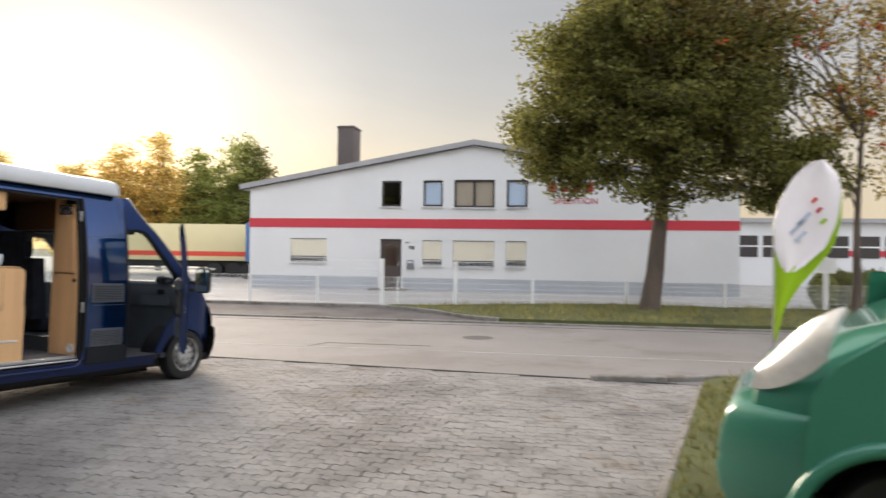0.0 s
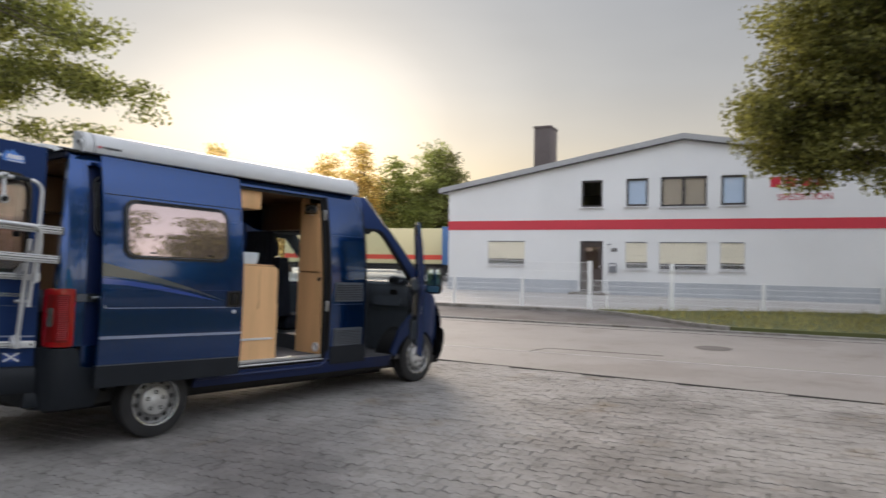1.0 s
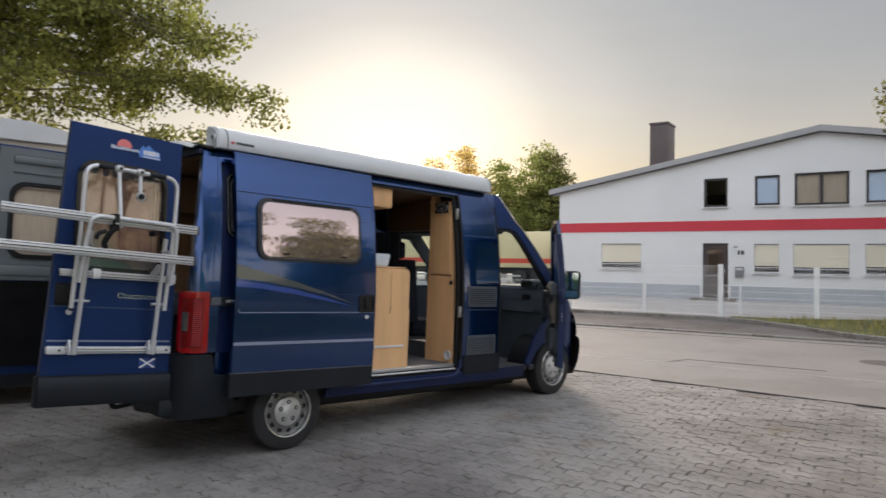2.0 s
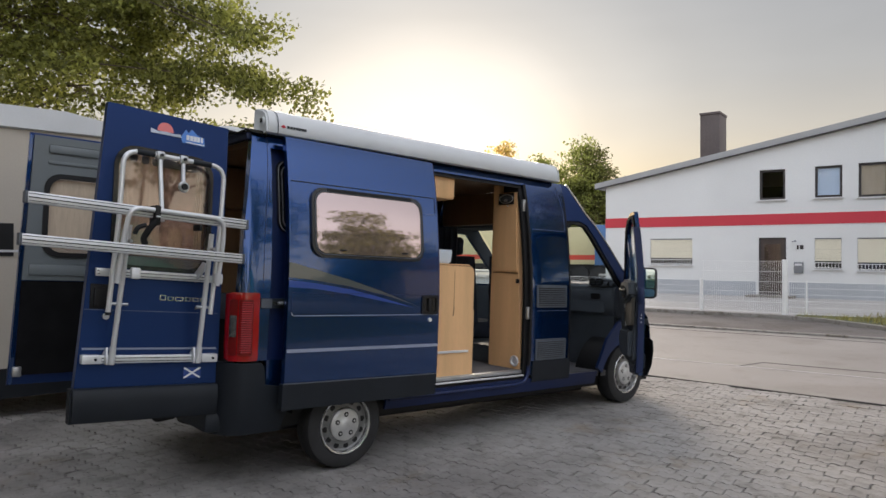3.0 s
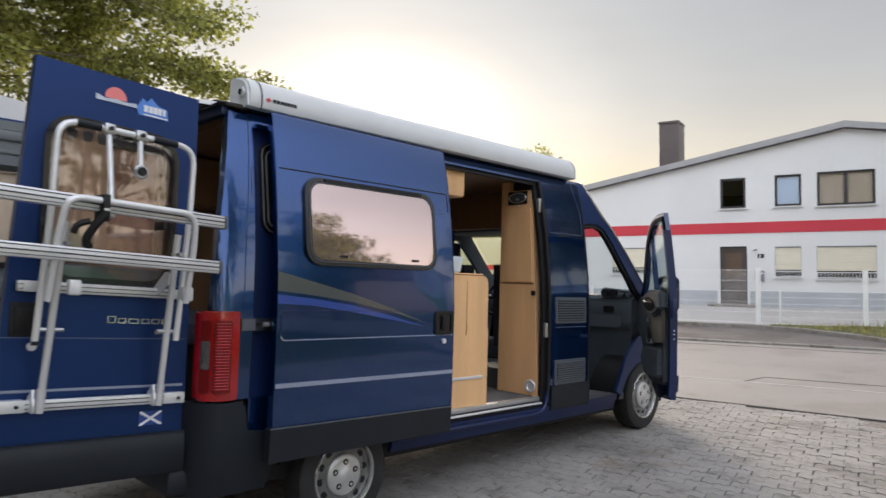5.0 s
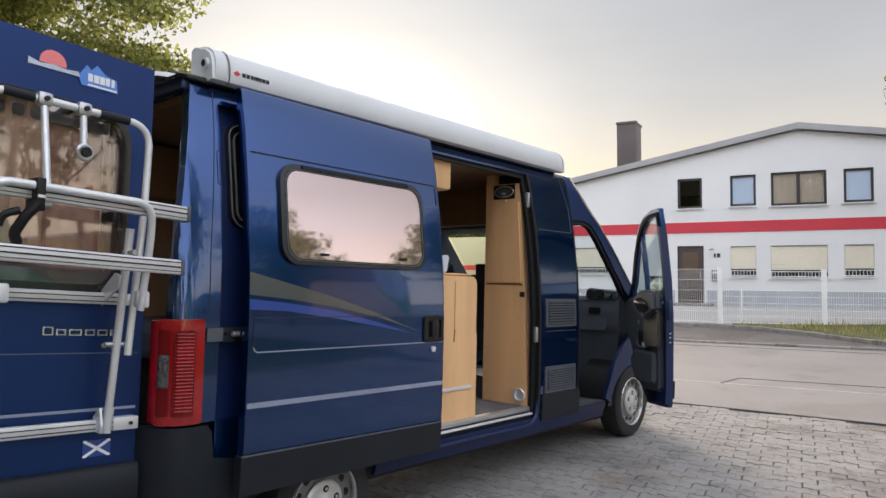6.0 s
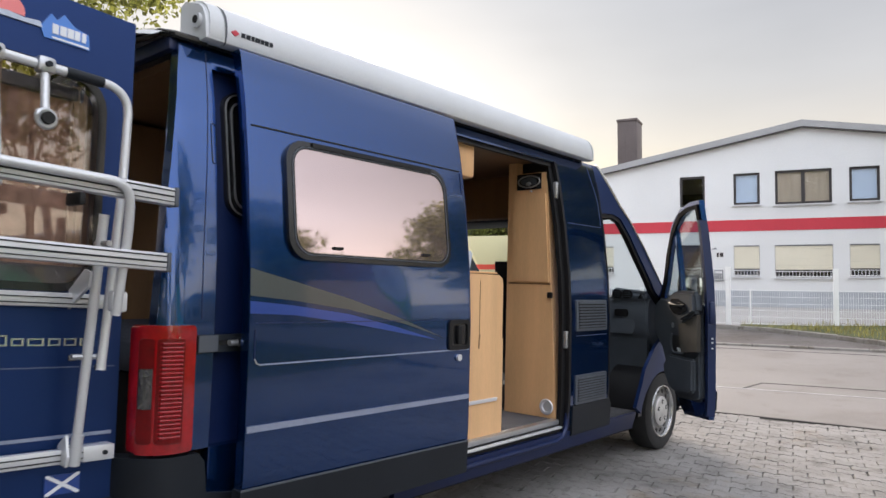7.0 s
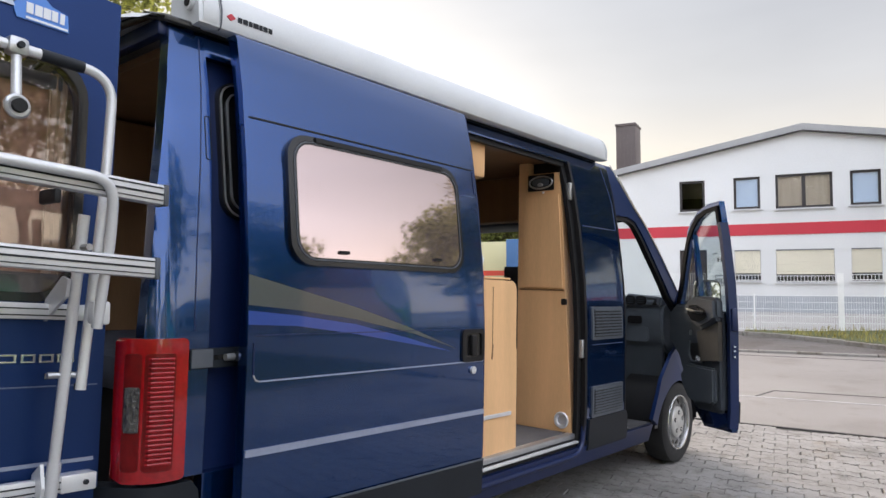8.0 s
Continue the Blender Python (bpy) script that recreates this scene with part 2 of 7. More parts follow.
PALE_CURTAIN = mat("pale_sand_curtain", (0.52, 0.44, 0.33), 0.9, 0, 0.08, 7, 0.2, 40, stretch=(1, 1, 0.2))
PALE_SHEET = mat("pale_blue_sheet", (0.64, 0.75, 0.86), 0.6, 0, 0.03, 2)
TUB = mat("milky_plastic_tub", (0.55, 0.62, 0.68), 0.4, 0, 0.05, 4)

WALL = mat("white_trapezoid_sheet", (0.665, 0.675, 0.675), 0.6, 0, 0.05, 0.35, 0.05, 20)
WALL_RED = mat("red_band_sheet", (0.50, 0.035, 0.055), 0.5, 0, 0.06, 0.5, 0.05, 20)
PLINTH = mat("grey_plinth_plaster", (0.36, 0.385, 0.42), 0.85, 0, 0.10, 0.9, 0.2, 30)
ROOF = mat("grey_roof_sheet", (0.33, 0.335, 0.34), 0.55, 0.1, 0.10, 0.8, 0.05, 20)
CHIMNEY = mat("brown_chimney_cladding", (0.10, 0.082, 0.08), 0.6, 0.1, 0.12, 1.2, 0.1, 12)
FRAME_DK = mat("dark_brown_window_frame", (0.035, 0.03, 0.03), 0.45, 0, 0.12, 5)
SHUTTER = mat("cream_roller_shutter", (0.70, 0.66, 0.53), 0.6, 0, 0.06, 1.2, 0.05, 30)
SIGN_RED = mat("red_sign_letters", (0.45, 0.02, 0.04), 0.5, 0, 0.05, 4)
# near black: the dimness of the rooms is put into the colour
ROOM = mat("dim_room_lining", (0.05, 0.05, 0.045), 0.9, 0, 0.1, 1)
FENCE = mat("white_coated_steel", (0.82, 0.83, 0.82), 0.45, 0.1, 0.06, 3, 0.05, 60)
DOORWOOD = mat("dark_brown_door", (0.06, 0.045, 0.04), 0.5, 0, 0.15, 2, 0.05, 40, stretch=(6, 6, 0.5))
DOOR_GREY = mat("grey_letterbox", (0.22, 0.23, 0.25), 0.45, 0.4, 0.1, 4)

ASPHALT = mat("worn_road_asphalt", (0.230, 0.213, 0.202), 0.8, 0, 0.10, 0.5, 0.35, 140, stains=((0.35, 0.50, 0.62, (0.84, 0.82, 0.81), 0.6), (2.5, 0.55, 0.7, (0.86, 0.85, 0.84), 0.6)))
ASPHALT_OLD = mat("dark_footway_asphalt", (0.118, 0.107, 0.103), 0.9, 0, 0.16, 0.8, 0.4, 110, stains=((0.6, 0.48, 0.62, (0.74, 0.70, 0.68), 0.65), (3.0, 0.54, 0.68, (0.78, 0.74, 0.70), 0.6)))
CONCRETE_YD = mat("pale_yard_concrete", (0.36, 0.345, 0.33), 0.85, 0, 0.10, 0.4, 0.2, 50)
JOINT = mat("dark_joint_sand", (0.092, 0.084, 0.074), 0.95, 0, 0.25, 2.5, 0.4, 160)
BLOTS = ((0.45, 0.47, 0.64, (0.62, 0.61, 0.61), 0.6), (1.1, 0.56, 0.72, (0.84, 0.75, 0.64), 0.65), (5.0, 0.52, 0.66, (0.70, 0.69, 0.68), 0.65), (19.0, 0.55, 0.66, (0.72, 0.71, 0.70), 0.6))
PAVER = mat("grey_concrete_paver", (0.262, 0.249, 0.236), 0.85, 0, 0.15, 1.6, 0.5, 90, spec=0.35, island=0.06, stains=BLOTS)
PAVER_ONE = mat("grey_concrete_paver_single", (0.262, 0.249, 0.236), 0.85, 0, 0.15, 1.6, 0.5, 90, spec=0.35, obj=0.06, stains=BLOTS)
KERB = mat("grey_kerb_stone", (0.25, 0.235, 0.215), 0.85, 0, 0.16, 1.4, 0.3, 60, stains=((1.2, 0.48, 0.62, (0.66, 0.62, 0.56), 0.65), (6.0, 0.54, 0.66, (0.7, 0.68, 0.64), 0.6)))
LINE = mat("faded_road_line", (0.40, 0.39, 0.38), 0.8, 0, 0.2, 1.5, 0.2, 60, dirt=(0.26, 0.25, 0.24))
TAR = mat("tar_seam", (0.075, 0.070, 0.066), 0.8, 0, 0.2, 2, 0.3, 60)
EARTH = mat("far_ground", (0.13, 0.13, 0.10), 0.95, 0, 0.2, 0.2, 0.2, 20)
TURF = mat("turf_soil", (0.085, 0.095, 0.03), 0.95, 0, 0.25, 1.2, 0.5, 60)
LAWN = mat("olive_lawn_blades", (0.20, 0.19, 0.055), 0.7, 0, 0.28, 0.8, 0, 20, island=0.25, leaf=0.3)
GRASS = mat("grass_blades", (0.31, 0.28, 0.088), 0.7, 0, 0.28, 0.8, 0, 20, island=0.25, leaf=0.35)
BARK = mat("grey_brown_bark", (0.11, 0.085, 0.068), 0.9, 0, 0.25, 4, 0.9, 40, stretch=(1, 1, 0.25))
LEAF = mat("maple_leaves", (0.215, 0.225, 0.062), 0.5, 0, 0.28, 0.35, 0, 9, island=0.30, leaf=0.60)
# lighter copy of LEAF: light through the crown is put into the colour
LEAF_LEFT = mat("lit_left_leaves", (0.245, 0.262, 0.066), 0.5, 0, 0.30, 0.35, 0, 9, island=0.30, leaf=0.62)
# golden and yellow-green leaf colours hold the low sun behind the far trees
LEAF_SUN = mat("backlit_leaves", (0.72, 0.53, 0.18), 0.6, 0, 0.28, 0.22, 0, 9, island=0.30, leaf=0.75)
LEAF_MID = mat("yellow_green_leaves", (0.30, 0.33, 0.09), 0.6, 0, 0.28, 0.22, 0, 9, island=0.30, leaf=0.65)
# darker copy of LEAF: the tree's shaded side is put into the colour
LEAF_VERGE = mat("verge_maple_leaves", (0.180, 0.176, 0.043), 0.6, 0, 0.34, 0.45, 0, 9, island=0.32, leaf=0.55)
ROWAN = mat("rowan_leaves", (0.27, 0.215, 0.070), 0.6, 0, 0.34, 0.6, 0, 9, island=0.35, leaf=0.6)
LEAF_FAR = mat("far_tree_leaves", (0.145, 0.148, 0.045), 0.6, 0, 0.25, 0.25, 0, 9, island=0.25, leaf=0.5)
HOUSE_PINK = mat("salmon_house_plaster", (0.40, 0.30, 0.24), 0.85, 0, 0.08, 0.6, 0.1, 30)
TILE_ROOF = mat("brown_roof_tiles", (0.16, 0.085, 0.06), 0.8, 0, 0.2, 1.5, 0.2, 12)
BERRY = mat("orange_red_berries", (0.55, 0.09, 0.02), 0.5, 0, 0.2, 3, island=0.2)
GREEN = mat("green_van_paint", (0.034, 0.205, 0.135), 0.35, 0.1, 0.06, 1, coat=0.9)
FLAG_LIME = mat("lime_flag_cloth", (0.46, 0.66, 0.03), 0.8, 0, 0.06, 2, 0.1, 90, leaf=0.4)
FLAG_WHITE = mat("white_flag_cloth", (0.95, 0.88, 0.90), 0.8, 0, 0.03, 2, 0.1, 90)
CREAM = mat("cream_trailer_side", (0.66, 0.58, 0.33), 0.5, 0, 0.05, 0.4)
TRAILER_RED = mat("red_trailer_band", (0.62, 0.06, 0.03), 0.5, 0, 0.05, 0.6)
TRUCK_BLUE = mat("blue_truck_side", (0.06, 0.15, 0.34), 0.5, 0, 0.06, 0.6)
MH_WHITE = mat("white_grp_panel", (0.58, 0.60, 0.62), 0.35, 0, 0.05, 1, coat=0.3)
MH_CREAM = mat("cream_camper_side", (0.44, 0.40, 0.34), 0.4, 0, 0.05, 1, coat=0.2)

# ---- building helpers ----


def part(name, bm, material, parent=None, label="", smooth=40, m=None):
    """One mesh object from a bmesh, under a thing or a part."""
    me = bpy.data.meshes.new(name)
    bmesh.ops.recalc_face_normals(bm, faces=bm.faces)
    bm.to_mesh(me)
    bm.free()
    me.materials.append(material)
    if smooth:
        me.shade_smooth()
        me.set_sharp_from_angle(angle=radians(smooth))
    ob = new(name, me)
    if parent:
        ob.parent = parent
    if m is not None:
        ob.matrix_basis = m
    if label:
        ob["label"] = label
    return ob


def thing(name, label, category, m=None, group="", kind=""):
    ob = new(name)
    if m is not None:
        ob.matrix_basis = m
    return tagged(ob, label, category, group, kind)


def box(x0, x1, y0, y1, z0, z1, bevel=0.0, bm=None, seg=2):
    bm = bm or bmesh.new()
    r = bmesh.ops.create_cube(bm, size=1, matrix=Matrix.Translation(((x0 + x1) / 2, (y0 + y1) / 2, (z0 + z1) / 2)) @ Matrix.Diagonal((abs(x1 - x0), abs(y1 - y0), abs(z1 - z0), 1)))
    if bevel:
        edges = list({ed for v in r["verts"] for ed in v.link_edges})
        bmesh.ops.bevel(bm, geom=edges, offset=bevel, segments=seg, profile=0.5, affect="EDGES")
    return bm


def prism(poly, axis, a, b, bm=None):
    """Extrudes a flat outline along x, y or z; the outline holds the two other coordinates in order."""
    bm = bm or bmesh.new()

    def at(p, h):
        return {"x": (h, p[0], p[1]), "y": (p[0], h, p[1]), "z": (p[0], p[1], h)}[axis]
    lo, hi = [bm.verts.new(at(p, a)) for p in poly], [bm.verts.new(at(p, b)) for p in poly]
    bm.faces.new(lo)
    bm.faces.new(hi[::-1])
    for i in range(len(poly)):
        j = (i + 1) % len(poly)
        bm.faces.new((lo[i], hi[i], hi[j], lo[j]))
    return bm


def round_rect(a0, a1, b0, b1, r, n=5):
    out = []
    for ca, cb, s in ((a1 - r, b1 - r, 0), (a0 + r, b1 - r, 90), (a0 + r, b0 + r, 180), (a1 - r, b0 + r, 270)):
        for i in range(n + 1):
            w = radians(s + 90 * i / n)
            out.append((ca + r * math.cos(w), cb + r * math.sin(w)))
    return out


def ring(outer, inner, axis, a, b, bm=None):
    """A frame between two outlines of as many points."""
    bm = bm or bmesh.new()

    def at(p, h):
        return {"x": (h, p[0], p[1]), "y": (p[0], h, p[1]), "z": (p[0], p[1], h)}[axis]
    rows = [[bm.verts.new(at(p, h)) for p in poly] for poly, h in ((outer, a), (outer, b), (inner, b), (inner, a))]
    n = len(outer)
    for k in range(4):
        for i in range(n):
            j = (i + 1) % n
            bm.faces.new((rows[k][i], rows[k][j], rows[(k + 1) % 4][j], rows[(k + 1) % 4][i]))
    return bm


def tube(pts, r, bm=None, seg=8, r_end=None, cap=True):
    """A round bar along points, with a taper if r_end is given."""
    bm = bm or bmesh.new()
    pts = [Vector(p) for p in pts]
    rings = []
    side = None
    for i, p in enumerate(pts):
        d = (pts[min(i + 1, len(pts) - 1)] - pts[max(i - 1, 0)]).normalized()
        if side is None:
            side = d.orthogonal().normalized()
        side = (side - d * side.dot(d)).normalized()
        up = d.cross(side)
        rad = r if r_end is None else r + (r_end - r) * i / (len(pts) - 1)
        rings.append([bm.verts.new(p + rad * (math.cos(2 * math.pi * k / seg) * side + math.sin(2 * math.pi * k / seg) * up)) for k in range(seg)])
    for a, b in zip(rings, rings[1:]):
        for k in range(seg):
            bm.faces.new((a[k], a[(k + 1) % seg], b[(k + 1) % seg], b[k]))
    if cap:
        bm.faces.new(rings[0][::-1])
        bm.faces.new(rings[-1])
    return bm


def bend(pts, r, n=4):
    """Rounds the inner corners of a polyline."""
    pts = [Vector(p) for p in pts]
    out = [pts[0]]
    for a, b, c in zip(pts, pts[1:], pts[2:]):
        p, q = b + (a - b).normalized() * r, b + (c - b).normalized() * r
        for i in range(n + 1):
            t = i / n
            out.append(p * (1 - t) ** 2 + b * 2 * t * (1 - t) + q * t ** 2)
    return out + [pts[-1]]


def lathe(profile, seg=32, bm=None):
    """Turns (radius, height) round the x axis."""
    bm = bm or bmesh.new()
    rows = [[bm.verts.new((h, r * math.cos(2 * math.pi * k / seg), r * math.sin(2 * math.pi * k / seg))) for k in range(seg)] for r, h in profile]
    for a, b in zip(rows, rows[1:]):
        for k in range(seg):
            bm.faces.new((a[k], a[(k + 1) % seg], b[(k + 1) % seg], b[k]))
    return bm


def lathe_dome(x, y, z, r):
    """A shallow half-dome that faces back along y."""
    bm = bmesh.new()
    bmesh.ops.create_uvsphere(bm, u_segments=14, v_segments=8, radius=r, matrix=Matrix.Translation((x, y, z)) @ Matrix.Diagonal((1, 0.4, 0.6, 1)))
    return bm


def grid(rows, bm=None):
    bm = bm or bmesh.new()
    vs = [[bm.verts.new(p) for p in row] for row in rows]
    for a, b in zip(vs, vs[1:]):
        for k in range(len(a) - 1):
            bm.faces.new((a[k], a[k + 1], b[k + 1], b[k]))
    bm.normal_update()
    return bm


THETA = math.atan(0.245)
SITE = Matrix.Rotation(THETA, 4, "Z")      # u along the road, v across it


def site(u, v, z=0.0):
    return SITE @ Vector((u, v, z))

# ---- ground ----
tagged(part("ground", box(-900, 900, -900, 900, -0.6, -0.06), EARTH, smooth=0), "dull green-brown open ground out to the horizon", "ground", kind="structure")


def near_edge(u):
    """Where the paving meets the road, across it."""
    return 10.97 if u < -8 else 10.97 - 0.097 * (u + 8) if u < 2.2 else 9.98


road = tagged(part("road", prism([(-120, 11.0), (-8, near_edge(-8)), (2.2, near_edge(2.2)), (120, 9.98), (120, 17.4), (-120, 17.4)], "z", -0.3, 0.0), ASPHALT, smooth=0, m=SITE), "worn grey asphalt road with patched seams", "road", kind="structure")
part("tar_joint", prism([(-60, 10.995), (-8, 10.965), (2.2, 9.975), (2.2, 10.0), (-8, 10.995), (-60, 11.025)], "z", -0.2, 0.004), TAR, road, "dark tar joint along the paving", 0)
part("centre_line", box(-60, 60, 12.27, 12.31, -0.2, 0.004), LINE, road, "faded pale line", 0)
part("patch_seam", prism([(-3.86, 12.845), (-2.9, 12.86), (-1.8, 12.87), (-1.8, 12.895), (-2.9, 12.885), (-3.86, 12.875)], "z", -0.1, 0.005), TAR, road, "tar seam of a road patch", 0)
part("patch_seam", prism([(-4.06, 12.33), (-4.03, 12.33), (-3.83, 12.87), (-3.86, 12.87)], "z", -0.1, 0.005), TAR, road, "tar seam of a road patch", 0)
part("gutter_seam", box(-60, 40, 16.86, 16.89, -0.1, 0.005), TAR, road, "dark gutter joint along the far kerb", 0)
bm = bmesh.new()
bmesh.ops.create_circle(bm, cap_ends=True, segments=24, radius=0.33, matrix=Matrix.Translation((-1.08, 14.4, 0.006)))
part("manhole_cover", bm, ASPHALT_OLD, road, "round iron manhole cover", 0)
tagged(part("pavement", box(-120, 120, 17.53, 21.3, -0.3, 0.035), ASPHALT_OLD, smooth=0, m=SITE), "dark patched asphalt footway across the road", "pavement", kind="structure")
yard = tagged(part("yard", box(-120, 120, 21.3, 120, -0.3, 0.07), CONCRETE_YD, smooth=0, m=SITE), "pale concrete yard in front of the white hall", "yard", kind="structure")


def kerb_run(name, points, width, z0, z1, label, length=1.0):
    """Kerb stones end to end along a line of the plan."""
    root = tagged(new(name), label, "kerb", kind="structure")
    k = 0
    for a, b in zip(points, points[1:]):
        a, b = Vector((*a, 0)), Vector((*b, 0))
        n = max(1, round((b - a).length / length))
        step = (b - a).length / n
        key = f"{name}_{round(step, 3)}"
        me = bpy.data.meshes.get(key)
        if not me:
            kb = box(0.006, step - 0.006, -width / 2, width / 2, z0, z1, 0.015, seg=1)
            me = bpy.data.meshes.new(key)
            kb.to_mesh(me)
            kb.free()
            me.materials.append(KERB)
        turn = math.atan2(b.y - a.y, b.x - a.x)
        for i in range(n):
            p = a + (b - a) * i / n
            ob = new("kerb_stone", me)
            ob.parent = root
            ob.matrix_basis = pose(p.x, p.y, random.uniform(-0.006, 0.004), 0, 0, math.degrees(turn) + random.uniform(-0.3, 0.3))
            k += 1
    return root


kerb_far = kerb_run("kerb_far", [(-40, 17.47), (-1.2, 17.47), (45, 17.47)], 0.12, -0.2, 0.048, "worn low concrete kerb along the far road edge")
kerb_far.matrix_basis = SITE
kerb_yard = kerb_run("kerb_yard", [(-40, 20.95), (-5.2, 20.95)], 0.12, -0.1, 0.135, "worn concrete edging under the fence")
kerb_yard.matrix_basis = SITE
kerb_bend = kerb_run("kerb_bend", [(-5.2, 20.95), (-4.0, 20.5), (-2.6, 19.2), (-1.7, 18.1), (-0.9, 17.62)], 0.12, -0.1, 0.135, "kerb that swings round the grass verge", 0.8)
kerb_bend.matrix_basis = SITE


def grass_patch(name, outline, count, height, z_of, label, seed, blade=None):
    """A bed of turf with blades; outline in the plan."""
    rnd = random.Random(seed)
    root = thing(name, label, "grass", kind="stuff")
    us, vs = [p[0] for p in outline], [p[1] for p in outline]
    gb = bmesh.new()
    nu, nv = 30, 10

    def inside(u, v):
        hit = False
        for (x0, y0), (x1, y1) in zip(outline, outline[1:] + outline[:1]):
            if (y0 > v) != (y1 > v) and u < (x1 - x0) * (v - y0) / (y1 - y0) + x0:
                hit = not hit
        return hit
    f = gb.faces.new([gb.verts.new((u, v, 0)) for u, v in outline])
    for i in range(1, nu):
        bmesh.ops.bisect_plane(gb, geom=gb.verts[:] + gb.edges[:] + gb.faces[:], plane_co=(min(us) + (max(us) - min(us)) * i / nu, 0, 0), plane_no=(1, 0, 0))
    for i in range(1, nv):
        bmesh.ops.bisect_plane(gb, geom=gb.verts[:] + gb.edges[:] + gb.faces[:], plane_co=(0, min(vs) + (max(vs) - min(vs)) * i / nv, 0), plane_no=(0, 1, 0))
    for v in gb.verts:
        v.co.z = z_of(v.co.x, v.co.y) + 0.02 * noise.noise(v.co * 1.3)
    sides = bmesh.ops.extrude_face_region(gb, geom=gb.faces[:])
    for v in [q for q in sides["geom"] if isinstance(q, bmesh.types.BMVert)]:
        v.co.z = -0.1
    part("turf", gb, TURF, root)
    verts, faces = [], []
    while len(faces) < count:
        u, v = rnd.uniform(min(us), max(us)), rnd.uniform(min(vs), max(vs))
        if not inside(u, v):
            continue
        thick = 0.6 + 0.8 * noise.noise(Vector((u * 0.9, v * 0.9, 3)))
        if rnd.random() > thick + 0.35:
            continue
        z, w, h = z_of(u, v), rnd.uniform(0, 2 * math.pi), height * rnd.uniform(0.35, 1.1) * (0.7 + 0.6 * max(0, thick))
        r = rnd.uniform(0.006, 0.014)
        dx, dy = math.cos(w), math.sin(w)
        lean = rnd.uniform(-0.6, 0.6) * h
        k = len(verts)
        verts += [(u - dx * r, v - dy * r, z), (u + dx * r, v + dy * r, z), (u - dy * lean * 0.5, v + dx * lean * 0.5, z + h * 0.65), (u - dy * lean, v + dx * lean, z + h)]
        faces += [(k, k + 1, k + 2), (k + 2, k + 1, k + 3)]
    me = bpy.data.meshes.new("blades")
    me.from_pydata(verts, [], faces)
    me.materials.append(blade or GRASS)
    bl = new("blades", me)
    bl.parent = root
    bl["kind"] = "stuff"
    return root


verge = grass_patch("grass_verge", [(-4.6, 20.85), (-3.9, 20.45), (-2.5, 19.15), (-1.6, 18.05), (-0.8, 17.6), (30, 17.6), (30, 21.25), (-4.6, 21.25)], 24000, 0.15,
                    lambda u, v: 0.12 + 0.05 * max(0, v - 17.6) * min(1, max(0, (u + 4) / 5)), "dry yellow-green grass verge with seed heads", 11)
verge.matrix_basis = SITE
lawn = grass_patch("lawn_strip", [(-0.01, -5.0), (0.02, 5.0), (0.1, 10.4), (0.5, 11.0), (9.0, 13.2), (9.0, -5.0)], 74000, 0.11,
                   lambda x, y: 0.05 + 0.02 * min(1, max(0, x)), "short green lawn strip beside the paved forecourt", 12, LAWN)
kerb_run("lawn_edging", [(-0.05, -5.0), (-0.02, 5.0), (0.06, 10.3)], 0.07, -0.1, 0.035, "thin concrete edging of the lawn")
kerb_run("kerb_corner", [(-1.4, 9.95), (-0.4, 10.35), (0.5, 10.95), (9.0, 13.1)], 0.14, -0.15, 0.075, "low kerb at the corner of the lawn", 0.8)

# ---- white hall across the road ----
F = 30.4
HALL = thing("haulage_hall", "long white sheet-clad hall with a red band and low gabled roof", "building", SITE)
OPEN = {  # u0, u1, z0, z1
    "window_1": (-7.29, -6.37, 3.86, 5.03), "window_2": (-5.36, -4.46, 3.87, 5.05), "window_3": (-3.95, -2.13, 3.83, 5.07), "window_4": (-1.60, -0.68, 3.85, 5.06),
    "window_5": (-11.63, -9.87, 1.28, 2.38), "door_1": (-7.32, -6.34, 0.15, 2.38), "window_6": (-5.37, -4.49, 1.20, 2.35), "window_7": (-3.98, -2.13, 1.16, 2.35), "window_8": (-1.61, -0.71, 1.21, 2.35),
}
UL, UR, UP, ZL, ZP, ZR = -13.65, 8.2, -3.05, 4.72, 6.62, 4.66


def roof_z(u):
    return ZL + (ZP - ZL) * (u - UL) / (UP - UL) if u < UP else ZP + (ZR - ZP) * (u - UP) / (UR - UP)


bm = bmesh.new()
cuts = sorted({UL, UR, UP, *[o[0] for o in OPEN.values()], *[o[1] for o in OPEN.values()]})
for a, b in zip(cuts, cuts[1:]):
    holes = sorted((o[2], o[3]) for o in OPEN.values() if o[0] <= a + 1e-4 and o[1] >= b - 1e-4)
    z = -0.1
    for h0, h1 in holes + [(None, None)]:
        top_a, top_b = (roof_z(a), roof_z(b)) if h0 is None else (h0, h0)
        lo = [bm.verts.new(p) for p in ((a, F, z), (b, F, z), (b, F, top_b), (a, F, top_a))]
        hi = [bm.verts.new((v.co.x, F + 0.3, v.co.z)) for v in lo]
        bm.faces.new(lo)
        bm.faces.new(hi[::-1])
        for i in range(4):
            bm.faces.new((lo[i], hi[i], hi[(i + 1) % 4], lo[(i + 1) % 4]))
        z = h1
bmesh.ops.remove_doubles(bm, verts=bm.verts, dist=0.001)
part("wall", bm, WALL, HALL, "white sheet-metal gable wall", 0)
for u in (UL, UR):
    s = 0.3 if u < 0 else -0.3
    part("wall", box(min(u, u + s), max(u, u + s), F + 0.3, F + 28, -0.1, roof_z(u) - 0.01), WALL, HALL, "white side wall", 0)
part("wall", box(UL + 0.3, UR - 0.3, F + 27.7, F + 28, -0.1, 4.6), WALL, HALL, "white rear wall", 0)
